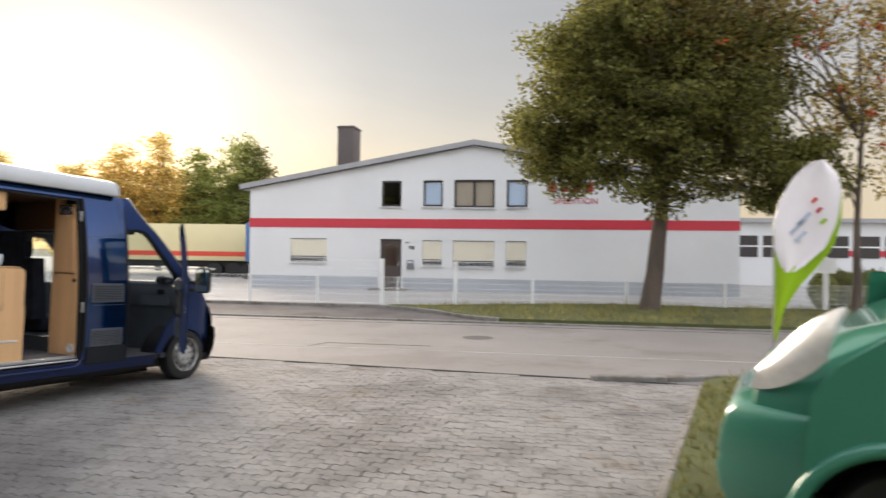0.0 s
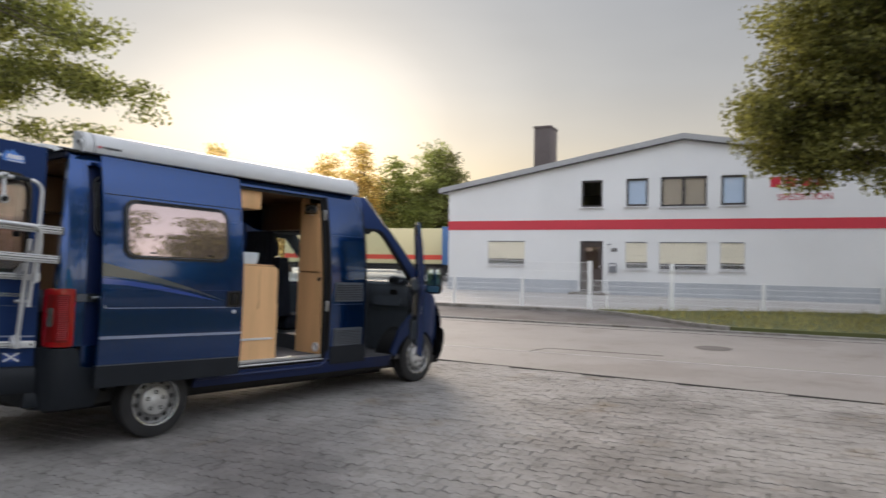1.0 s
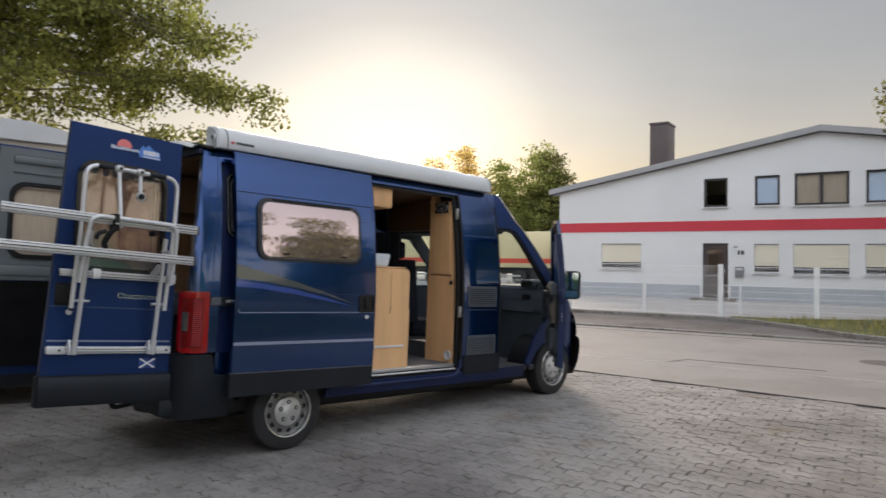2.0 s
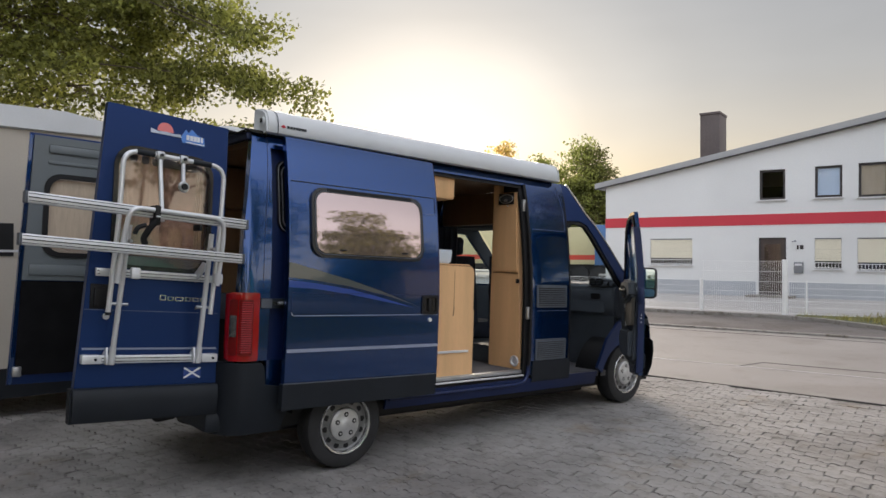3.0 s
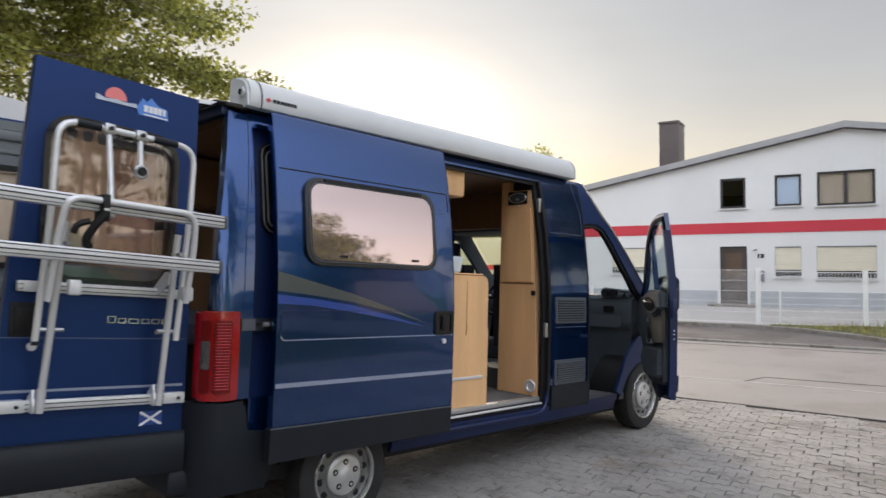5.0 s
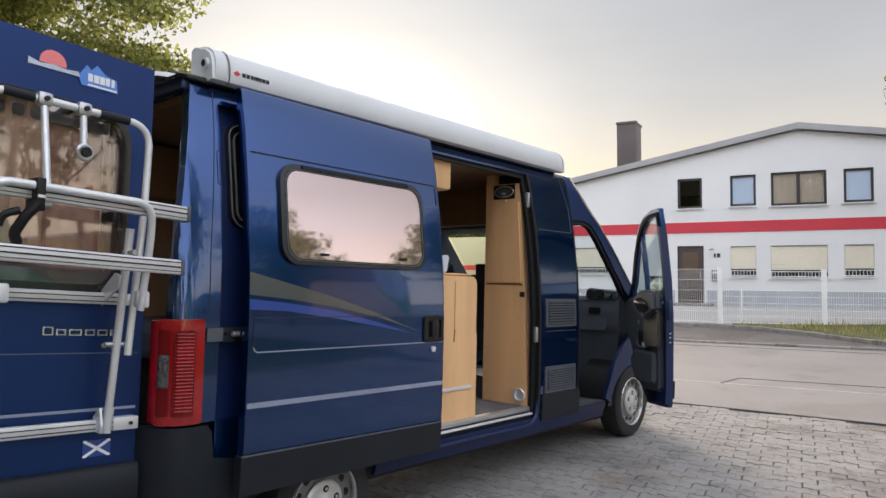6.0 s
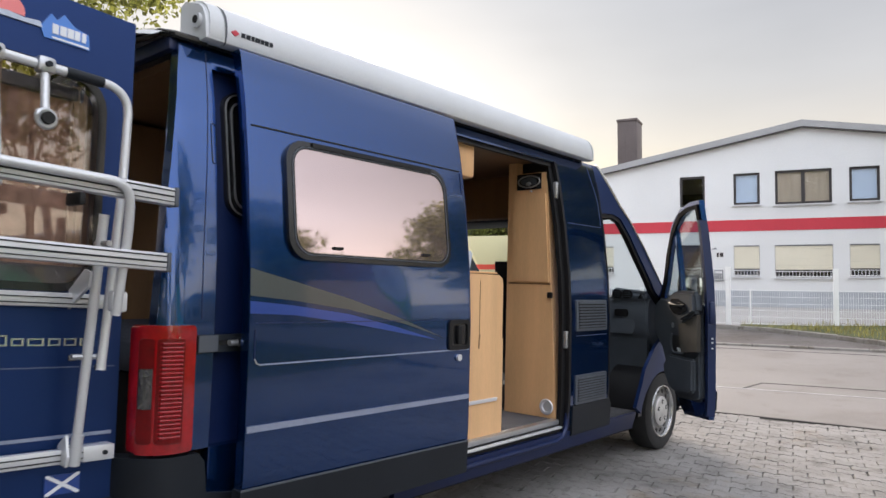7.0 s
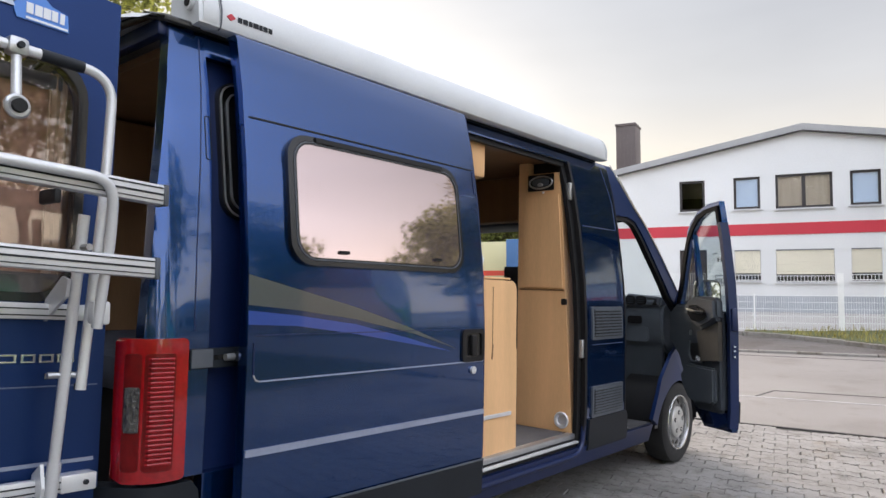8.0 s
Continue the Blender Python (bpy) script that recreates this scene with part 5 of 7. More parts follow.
# tail light and rear bumper corner
tl = vpart("tail_light", skin([round_rect(2.832, 3.022, 0.800, 1.278, 0.018)], 1, 0.016, 0.05, ys=(2.85, 2.90, 2.955)), RED_LENS, label="tall red tail light")
bm = bmesh.new()
# raised plates: the shade of the lens recesses is put into their red
well = skin([round_rect(2.884, 2.978, 0.838, 1.228, 0.012)], 1, 0.0185, 0.006, ys=(2.91, 2.95))
bmesh.ops.translate(well, verts=well.verts, vec=(0, -VAN_Y, 0))
part("lens_well", well, RED_DEEP, tl, "darker red plate for the recess behind the ribs", 0)
well = skin([round_rect(2.838, 2.876, 0.84, 1.228, 0.010)], 1, 0.0185, 0.006)
bmesh.ops.translate(well, verts=well.verts, vec=(0, -VAN_Y, 0))
part("lens_well", well, RED_DEEP, tl, "deep red inner lens", 0)
for i in range(23):
    z = 0.857 + i * 0.0158
    for a_, b_ in (((2.892, 0.019), (2.897, 0.027)), ((2.897, 0.027), (2.966, 0.027)), ((2.966, 0.027), (2.972, 0.019))):
        q = [(sx(z_, y_) + o_ + dx, y_, z_) for (y_, o_), z_, dx in ((a_, z, -0.004), (b_, z, -0.004), (b_, z + 0.006, 0.0), (a_, z + 0.006, 0.0), (a_, z + 0.010, -0.003), (b_, z + 0.010, -0.003))]
        vs = [bm.verts.new(c_) for c_ in q]
        bm.faces.new((vs[0], vs[1], vs[2], vs[3]))
        bm.faces.new((vs[3], vs[2], vs[5], vs[4]))
bmesh.ops.translate(bm, verts=bm.verts, vec=(0, -VAN_Y, 0))
part("lens_rib", bm, RED_RIB, tl, "raised ribs of the lens", 0)
bm = skin([round_rect(2.839, 2.872, 0.968, 1.118, 0.006)], 1, 0.023, 0.008)
bmesh.ops.translate(bm, verts=bm.verts, vec=(0, -VAN_Y, 0))
part("reversing_lens", bm, LENS_GREY, tl, "smoky grey reversing lens")
rb = bmesh.new()
skin([[(2.79, 0.28), (3.24, 0.28), (3.27, 0.42), (3.255, 0.60), (3.09, 0.63), (3.075, 0.755), (3.05, 0.788), (2.79, 0.788)]], 1, 0.02, 0.12, rb)
vpart("rear_bumper", rb, CLAD, label="grey plastic rear bumper corner")
vpart("rear_bumper", box(-0.95, 0.88, 2.72, 2.95, 0.30, 0.44, 0.03), CLAD, label="grey plastic rear step")
vpart("tow_hook", tube(bend([(0.2, 2.75, 0.3), (0.2, 2.6, 0.28), (0.2, 2.6, 0.38)], 0.05), 0.02), BLACK, label="black tow hook")
# rear opening frame
for s in (1, -1):
    rf = grid([[(s * (sx(z, lerp_table(POST_EDGE, z)) - k_), lerp_table(POST_EDGE, z) + d_, z) for k_, d_ in ((0.115, 0.06), (0.085, 0.012), (0.02, 0.004), (0.004, 0.010))] for z in (0.45, 1.0, 1.3, 1.5, 1.8, 2.0, 2.3, 2.42)])
    bmesh.ops.solidify(rf, geom=rf.faces[:], thickness=0.004)
    vpart("rear_frame", rf, PAINT, label="blue rear door frame")
vpart("rear_frame", box(-0.82, 0.82, 2.955, 3.0, 2.385, 2.45, 0.012), PAINT_IN_SHADE, label="blue rear header")
vpart("roof_gutter", tube([(-0.80, 2.935, 2.452), (0.0, 2.925, 2.50), (0.78, 2.935, 2.456), (0.835, 2.97, 2.445), (0.85, 3.10, 2.440)], 0.016, seg=8), GLOSS_BLACK, label="black seal along the rear roof edge")

# sliding door, run back along its rail
SD = vpart("sliding_door", skin([[(3.18, 0.63), (4.57, 0.62), (4.575, 2.405), (3.19, 2.42)]], 1, 0.125, 0.055), PAINT, label="dark blue sliding door slid back", smooth=30)


def sdpart(name, bm, material, label="", smooth=40):
    return vpart(name, bm, material, SD, label, smooth)


# pressed lines as thin flat strips, shade and highlight put into the colour
for z, y0, y1 in ((2.09, 3.21, 3.36), (1.118, 3.235, 4.565)):
    sdpart("crease", skin([[(y0, z), (y1, z - 0.007 * (z < 1.5)), (y1, z + 0.006 - 0.007 * (z < 1.5)), (y0, z + 0.006)]], 1, 0.1285, 0.004), MOULD if z < 1.5 else BLACK, "thin strip for a pressed line")
sdpart("crease", skin([[(3.36, 2.09), (4.55, 2.088), (4.55, 2.094), (3.36, 2.096)]], 1, 0.1285, 0.004), BLACK, "thin strip for a pressed line")
sdpart("crease", skin([[(4.552, 1.965), (4.558, 1.965), (4.558, 2.082), (4.552, 2.082)]], 1, 0.1285, 0.004), PAINT_IN_SHADE, "thin strip for a pressed line")
sdpart("crease", skin([[(4.44, 1.942), (4.552, 1.948), (4.552, 1.952), (4.44, 1.946)]], 1, 0.1285, 0.004), SEAM, "thin strip for a pressed line")
sdpart("crease", skin([[(3.21, 1.284), (4.545, 1.272), (4.545, 1.276), (3.21, 1.288)]], 1, 0.1282, 0.004), PAINT_IN_SHADE, "waist line of the door")
sdpart("crease", skin([[(3.206, 1.14), (3.211, 1.14), (3.211, 1.26), (3.206, 1.26)]], 1, 0.1282, 0.004), PAINT_IN_SHADE, "thin strip for a pressed line")
sdpart("crease", skin([[(3.206, 1.145), (3.218, 1.125), (3.236, 1.118), (3.236, 1.123), (3.222, 1.129), (3.211, 1.147)]], 1, 0.1284, 0.004), ALUDARK, "rounded corner of the pressing")
sdpart("moulding", skin([[(3.185, 0.860), (4.57, 0.850), (4.57, 0.873), (3.185, 0.885)]], 1, 0.133, 0.012), MOULD, "side moulding, the highlight put into its pale colour")
sdpart("cladding", skin([[(3.165, 0.455), (4.57, 0.455), (4.57, 0.622), (3.165, 0.640)]], 1, 0.137, 0.06), CLAD, "dark grey plastic door base")
sdpart("edge", skin([[(4.568, 0.47), (4.582, 0.47), (4.586, 2.40), (4.572, 2.40)]], 1, 0.122, 0.06), PAINT_IN_SHADE, "door edge")
# lighter strip: the bevel highlight put in as colour
sdpart("cladding_edge", skin([[(3.165, 0.638), (4.57, 0.620), (4.57, 0.628), (3.165, 0.646)]], 1, 0.1385, 0.006), VENT, "grey strip for the highlight on the cladding edge")
# two-tone swoosh decals
sdpart("decal", skin([[(3.185, 1.505), (3.40, 1.455), (3.70, 1.385), (4.00, 1.30), (4.35, 1.185), (4.05, 1.265), (3.70, 1.335), (3.40, 1.375), (3.185, 1.395)]], 1, 0.128, 0.003, ys=(3.3, 3.5, 3.6, 3.9, 4.1, 4.3)), STRIPE_GREY, "grey swoosh decal")
sdpart("decal", skin([[(3.185, 1.375), (3.40, 1.355), (3.70, 1.315), (4.00, 1.25), (4.30, 1.175), (4.00, 1.225), (3.70, 1.275), (3.40, 1.315), (3.185, 1.325)]], 1, 0.128, 0.003, ys=(3.3, 3.5, 3.6, 3.9, 4.1)), STRIPE_BLUE, "bright blue swoosh decal")
# its window
o_ = round_rect(3.36, 4.402, 1.547, 2.066, 0.10)
i_ = round_rect(3.385, 4.384, 1.566, 2.045, 0.088)


def on_door(polys_a, polys_b, off0, off1):
    bm = bmesh.new()
    rows = [[bm.verts.new((sx(z) + off, y, z)) for y, z in poly] for poly, off in ((polys_a, off0), (polys_a, off1), (polys_b, off1), (polys_b, off0))]
    n = len(polys_a)
    for k in range(4):
        for i in range(n):
            j = (i + 1) % n
            bm.faces.new((rows[k][i], rows[k][j], rows[(k + 1) % 4][j], rows[(k + 1) % 4][i]))
    return bm


vpart("quarter_window", on_door(round_rect(3.175, 4.26, 1.715, 2.262, 0.08), round_rect(3.19, 4.245, 1.73, 2.247, 0.07), -0.05, -0.018), GLOSS_BLACK, label="black rim of a fixed acrylic side window")
# pale rings hold the reflections that run round the dark rim
vpart("quarter_bead", on_door(round_rect(3.182, 4.25, 1.722, 2.254, 0.075), round_rect(3.187, 4.245, 1.727, 2.249, 0.072), -0.02, -0.012), ALUDARK, label="thin pale ring for the reflection on the rim")
vpart("quarter_rim", on_door(round_rect(3.215, 4.22, 1.75, 2.225, 0.06), round_rect(3.220, 4.215, 1.755, 2.22, 0.057), -0.05, -0.02), ALUDARK, label="thin pale ring for the inner reflection")
vpart("quarter_pane", skin([round_rect(3.19, 4.245, 1.73, 2.247, 0.06)], 1, -0.030, 0.005), GLOSS_BLACK, label="dark acrylic pane")
vpart("panel_seam", on_door(round_rect(3.100, 3.124, 1.925, 2.095, 0.010), round_rect(3.103, 3.121, 1.928, 2.092, 0.008), -0.01, 0.002), BLACK, label="outline of a small flap")
# dark strip for the shaded edge of the pressing
vpart("panel_seam", skin([[(3.048, 1.30), (3.052, 1.30), (3.056, 1.565), (3.089, 2.08), (3.104, 2.40), (3.100, 2.40), (3.085, 2.08), (3.052, 1.565)]], 1, 0.0015, 0.004), PAINT_IN_SHADE, label="pressed panel edge")
sdpart("window_frame", on_door(o_, i_, 0.12, 0.146), GLOSS_BLACK, "black rubber window frame")
sdpart("inner_frame", on_door(round_rect(3.387, 4.382, 1.568, 2.043, 0.087), round_rect(3.391, 4.378, 1.572, 2.039, 0.084), 0.12, 0.149), VENT, "thin pale bead of the frame")
sdpart("inner_seal", on_door(round_rect(3.391, 4.378, 1.572, 2.039, 0.084), round_rect(3.400, 4.370, 1.579, 2.032, 0.078), 0.12, 0.1475), GLOSS_BLACK, "black inner seal")
sdpart("window_pane", skin([round_rect(3.3975, 4.3725, 1.577, 2.034, 0.079)], 1, 0.145, 0.008, ys=(3.6, 3.8, 4.0)), PINK_MIRROR, "acrylic pane, the mirrored sky's pink put into its colour")
sdpart("window_hinge", skin([[(3.50, 2.044), (4.28, 2.044), (4.28, 2.064), (3.50, 2.064)]], 1, 0.155, 0.02), BLACK, "black top hinge strip")
for y in (3.62, 4.20):
    sdpart("window_latch", box(sx(1.6) + 0.146, sx(1.6) + 0.155, y - 0.025, y + 0.025, 1.60, 1.612), BLACK, "small black latch", 0)
sdpart("handle_plate", on_door(round_rect(4.39, 4.562, 1.115, 1.274, 0.025), round_rect(4.412, 4.542, 1.135, 1.254, 0.018), 0.118, 0.136), BLACK, "black frame of the recessed handle")
sdpart("handle_well", skin([round_rect(4.412, 4.542, 1.135, 1.254, 0.018)], 1, 0.1275, 0.004), GLOSS_BLACK, "dark handle well")
sdpart("handle_grip", box(sx(1.2) + 0.128, sx(1.2) + 0.147, 4.452, 4.488, 1.145, 1.244, 0.007), BLACK, "black grip")
bm = tube([(sx(1.07) + 0.12, 4.478, 1.073), (sx(1.07) + 0.138, 4.478, 1.073)], 0.018, seg=14)
sdpart("lock", bm, ALU, "round chrome lock")

# awning along the roof edge
aw_prof = [(0.68, 2.465), (0.86, 2.440), (0.895, 2.438), (0.908, 2.446), (0.915, 2.468), (0.914, 2.515), (0.902, 2.556), (0.878, 2.592), (0.842, 2.616), (0.79, 2.631), (0.73, 2.637), (0.68, 2.637)]
AWN = vpart("awning", prism(aw_prof, "y", 3.155, 6.295), AWNING, label="long pale grey roll-out awning case", smooth=40)
for y0, y1 in ((3.065, 3.155), (6.295, 6.335)):
    bm = prism([(a * 1.002, b) for a, b in aw_prof], "y", y0, y1)
    bmesh.ops.bevel(bm, geom=[e for e in bm.edges if e.calc_length() > 0.03 and abs(e.verts[0].co.y - e.verts[1].co.y) < 0.001], offset=0.014, segments=3, affect="EDGES")
    vpart("end_cap", bm, AWNING, AWN, "moulded end cap")
vpart("cap_seam", prism([(a * 1.003, b) for a, b in aw_prof[2:10]] + [(a * 0.999, b) for a, b in aw_prof[2:10]][::-1], "y", 3.152, 3.157), VENT, AWN, "thin seam of the end cap")
vpart("crank_eye", tube([(0.845, 3.05, 2.53), (0.845, 3.075, 2.53)], 0.030, seg=18), AWNING, AWN, "round crank boss")
vpart("crank_socket", tube([(0.845, 3.046, 2.53), (0.845, 3.052, 2.53)], 0.017, seg=14), BLACK, AWN, "dark crank socket")
x_ = 3.225
for w_ in (0.024, 0.026, 0.020, 0.010, 0.018, 0.020, 0.024, 0.022):
    vpart("brand_bar", box(0.908, 0.9175, x_, x_ + w_ * 0.78, 2.488, 2.508), CLAD, AWN, "dark plain brand bar", 0)
    x_ += w_
vpart("brand_dot", prism([(3.175, 2.498), (3.195, 2.512), (3.215, 2.498), (3.195, 2.484)], "x", 0.908, 0.9175), WALL_RED, AWN, "red brand mark")
vpart("awning_bracket", box(0.70, 0.84, 3.1, 6.28, 2.435, 2.475), BLACK, label="dark awning rail", smooth=0)

# open cab door, hinged at the windscreen pillar
CH = Vector((sx(1.0) - 0.02, 7.43, 0))
cab_low = [(6.46, 0.53), (6.86, 0.50), (7.02, 0.60), (7.16, 0.84), (7.32, 1.0), (7.43, 1.07), (7.43, 1.36), (6.46, 1.36)]
cab_frame = [[(6.46, 1.36), (6.51, 1.36), (6.51, 2.03), (6.455, 2.08)], [(6.455, 2.08), (6.51, 2.03), (6.65, 2.03), (6.79, 1.995), (6.90, 1.935), (7.0, 1.855), (7.10, 1.715), (7.25, 1.455), (7.30, 1.36), (7.44, 1.36), (7.30, 1.50), (7.14, 1.75), (7.0, 1.94), (6.93, 1.985), (6.80, 2.045), (6.62, 2.08)],
             [(6.93, 1.36), (6.955, 1.36), (6.955, 1.87), (6.93, 1.895)]]
cab_frame = [[(y, z if z < 1.4 else 1.36 + (z - 1.36) * 1.07) for y, z in p_] for p_ in cab_frame]
CAB_M = Matrix.Translation((CH.x, CH.y - VAN_Y, 0)) @ Matrix.Rotation(radians(44.8), 4, "Z") @ Matrix.Diagonal((1, 1.03, 1, 1))


def cabpart(name, bm, material, parent, label="", smooth=40):
    bmesh.ops.translate(bm, verts=bm.verts, vec=(-CH.x, -CH.y, 0))
    return part(name, bm, material, parent, label, smooth)


CABD = cabpart("cab_door", skin([cab_low, *cab_frame], 1, 0, 0.04), PAINT, VAN, "open dark blue passenger door")
CABD.matrix_basis = CAB_M
cabpart("door_glass", skin([[(6.51, 1.36), (7.30, 1.36), (7.25, 1.455), (7.10, 1.715), (7.0, 1.855), (6.90, 1.965), (6.79, 2.035), (6.65, 2.075), (6.51, 2.075)]], 1, -0.018, 0.006), GLASS, CABD, "clear door glass").visible_shadow = False
trim_bm = skin([[(6.50, 0.66), (6.56, 0.64), (6.90, 0.62), (7.02, 0.70), (7.2, 0.98), (7.38, 1.10), (7.38, 1.33), (7.25, 1.40), (6.75, 1.40), (6.53, 1.36)]], 1, -0.045, 0.05)
bmesh.ops.bevel(trim_bm, geom=[e for e in trim_bm.edges if len(e.link_faces) == 2 and e.calc_face_angle(0) > 1.0], offset=0.02, segments=3, affect="EDGES")
cabpart("door_trim", trim_bm, TRIM, CABD, "dark grey moulded door trim")
cap_bm = skin([[(6.49, 1.30), (6.60, 1.26), (6.74, 1.22), (6.84, 1.25), (6.93, 1.31), (6.975, 1.37), (6.95, 1.415), (6.86, 1.45), (6.74, 1.465), (6.49, 1.455)]], 1, -0.075, 0.075)
bmesh.ops.bevel(cap_bm, geom=[e for e in cap_bm.edges if len(e.link_faces) == 2 and e.calc_face_angle(0) > 1.0], offset=0.022, segments=4, affect="EDGES")
cabpart("trim_cap", cap_bm, TRIM, CABD, "rounded shoulder of the door trim")
cabpart("grip_recess", skin([[(6.59, 1.315), (6.72, 1.275), (6.83, 1.285), (6.90, 1.335), (6.86, 1.395), (6.74, 1.40), (6.62, 1.365)]], 1, -0.1525, 0.006), GLOSS_BLACK, CABD, "glossy black grip recess")
grip = bend([(sx(1.3) - 0.16, 6.64, 1.345), (sx(1.3) - 0.185, 6.72, 1.352), (sx(1.3) - 0.185, 6.82, 1.362), (sx(1.3) - 0.16, 6.89, 1.365)], 0.02)
cabpart("inner_handle", tube(grip, 0.010, seg=8), BLACK, CABD, "black inner handle")
arm_bm = skin([[(6.50, 1.015), (6.765, 0.985), (6.80, 1.06), (6.82, 1.20), (6.74, 1.218), (6.60, 1.255), (6.50, 1.285)]], 1, -0.092, 0.03)
cabpart("trim_panel", arm_bm, DOOR_PANEL, CABD, "grey-brown cloth trim panel")
cabpart("cubby", skin([[(6.775, 0.985), (6.95, 0.975), (6.985, 1.02), (6.98, 1.105), (6.80, 1.115)]], 1, -0.0955, 0.006), BLACK, CABD, "black cubby hole")
lip = bend([(sx(1.0) - 0.10, 6.985, 1.12), (sx(1.0) - 0.105, 6.995, 1.02), (sx(1.0) - 0.105, 6.95, 0.967), (sx(1.0) - 0.10, 6.76, 0.975)], 0.03)
cabpart("cubby_lip", tube(lip, 0.012, seg=8), TRIM, CABD, "rounded rim of the cubby")
pap = grid([[(sx(1.0) - 0.106 - 0.014 * noise.noise(Vector((i_k * 0.9, k_k * 1.3, 2))), 6.785 + 0.09 * i_k / 6, 0.985 + 0.028 * k_k / 3 + 0.008 * math.sin(i_k * 1.7)) for i_k in range(7)] for k_k in range(4)])
bmesh.ops.solidify(pap, geom=pap.faces[:], thickness=0.002)
cabpart("cubby_paper", pap, WHITE_DECAL, CABD, "crumpled white paper", 0)
cabpart("trim_screw", skin([round_rect(6.955, 6.995, 1.165, 1.205, 0.012)], 1, -0.0955, 0.006), ALUDARK, CABD, "small grey cover")
pk_bm = skin([[(6.55, 0.715), (6.60, 0.69), (6.86, 0.675), (6.96, 0.69), (7.06, 0.79), (7.08, 0.86), (6.99, 0.95), (6.55, 0.955)]], 1, -0.092, 0.045)
bmesh.ops.bevel(pk_bm, geom=[e for e in pk_bm.edges if len(e.link_faces) == 2 and e.calc_face_angle(0) > 1.0], offset=0.015, segments=2, affect="EDGES")
cabpart("door_pocket", pk_bm, TRIM, CABD, "bulging storage pocket")
cabpart("door_edge", skin([[(6.43, 0.56), (6.47, 0.56), (6.47, 1.98), (6.43, 1.98)]], 1, -0.012, 0.06), PAINT_IN_SHADE, CABD, "blue door edge with latch")
cabpart("latch_bulge", box(sx(1.3) - 0.062, sx(1.3) - 0.018, 6.415, 6.44, 1.225, 1.385, 0.010), PAINT_IN_SHADE, CABD, "rounded blue bulge on the door edge")
cabpart("latch", box(sx(1.1) - 0.055, sx(1.1) - 0.03, 6.425, 6.432, 1.04, 1.13), PAINT_IN_SHADE, CABD, "blue painted latch plate", 0)
for z in (1.045, 1.085, 1.115):
    cabpart("latch_screw", box(sx(1.1) - 0.047, sx(1.1) - 0.037, 6.42, 6.426, z, z + 0.010), ALU, CABD, "", 0)
cabpart("side_moulding", skin([[(6.46, 0.60), (6.9, 0.57), (6.98, 0.68), (6.46, 0.74)]], 1, 0.014, 0.014), CLAD, CABD, "grey door moulding")
cabpart("inner_window_frame", skin([[(6.475, 1.36), (6.508, 1.36), (6.508, 2.072), (6.475, 2.10)], [(6.475, 2.10), (6.508, 2.072), (6.65, 2.066), (6.785, 2.03), (6.89, 1.965), (6.99, 1.88), (7.09, 1.72), (7.24, 1.44), (7.285, 1.36), (7.335, 1.36), (7.28, 1.47), (7.125, 1.76), (7.015, 1.915), (6.91, 2.00), (6.80, 2.065), (6.65, 2.095)]], 1, -0.042, 0.012), FELT, CABD, "black inner window frame")
head_m = Matrix.Translation((1.195, 7.30, 1.43)) @ Matrix.Rotation(radians(-20), 4, "Z")
mb = box(-0.105, 0.105, -0.045, 0.075, -0.172, 0.172, 0.052, seg=4)
bmesh.ops.transform(mb, matrix=head_m, verts=mb.verts)
for z_ in (1.30, 1.40):
    box(sx(1.4) - 0.01, 1.13, 7.32, 7.37, z_ - 0.025, z_ + 0.025, 0.012, mb)
cabpart("door_mirror", mb, BLACK, CABD, "tall black door mirror")
for z0_, z1_ in ((-0.055, 0.15), (-0.15, -0.065)):
    mg = prism(round_rect(-0.088, 0.088, z0_, z1_, 0.025), "y", -0.049, -0.046)
    bmesh.ops.transform(mg, matrix=head_m, verts=mg.verts)
    cabpart("mirror_glass", mg, MIRROR, CABD, "mirror glass turned towards the driver", 0)

# rear doors
HX = 0.83
RD_M = Matrix.Translation((HX, 2.80 - VAN_Y, 0)) @ Matrix.Rotation(radians(93), 4, "Z")


def tapered(w_lo, w_hi, z0, z1, x0=0.0):
    """Door outline from the hinge side (0) outwards, narrower at the top."""
    f = lambda z: w_lo + (w_hi - w_lo) * (z - 0.45) / 2.0
    return [(-x0, z0), (-f(z0), z0), (-f(z1), z1), (-x0, z1)]


def door_shell(w_lo, w_hi, z0, z1, win, y0, y1):
    """Door leaf with a window opening; outline in (x, z)."""
    bm = bmesh.new()
    out = tapered(w_lo, w_hi, z0, z1)
    n = len(win)
    q = n // 4
    # four corners, each joined to its run of the rounded opening
    corner = [out[3], out[2], out[1], out[0]]
    va = [[bm.verts.new((x, y, z)) for x, z in win] for y in (y0, y1)]
    vo = [[bm.verts.new((x, y, z)) for x, z in corner] for y in (y0, y1)]
    for s in (0, 1):
        for i in range(n):
            j = (i + 1) % n
            ci, cj = min(i // q, 3), min(j // q, 3)
            if ci == cj:
                bm.faces.new((va[s][i], va[s][j], vo[s][ci]))
            else:
                bm.faces.new((va[s][i], va[s][j], vo[s][cj], vo[s][ci]))
    for i in range(n):
        j = (i + 1) % n
        bm.faces.new((va[0][i], va[0][j], va[1][j], va[1][i]))
    for i in range(4):
        j = (i + 1) % 4
        bm.faces.new((vo[0][i], vo[0][j], vo[1][j], vo[1][i]))
    return bm


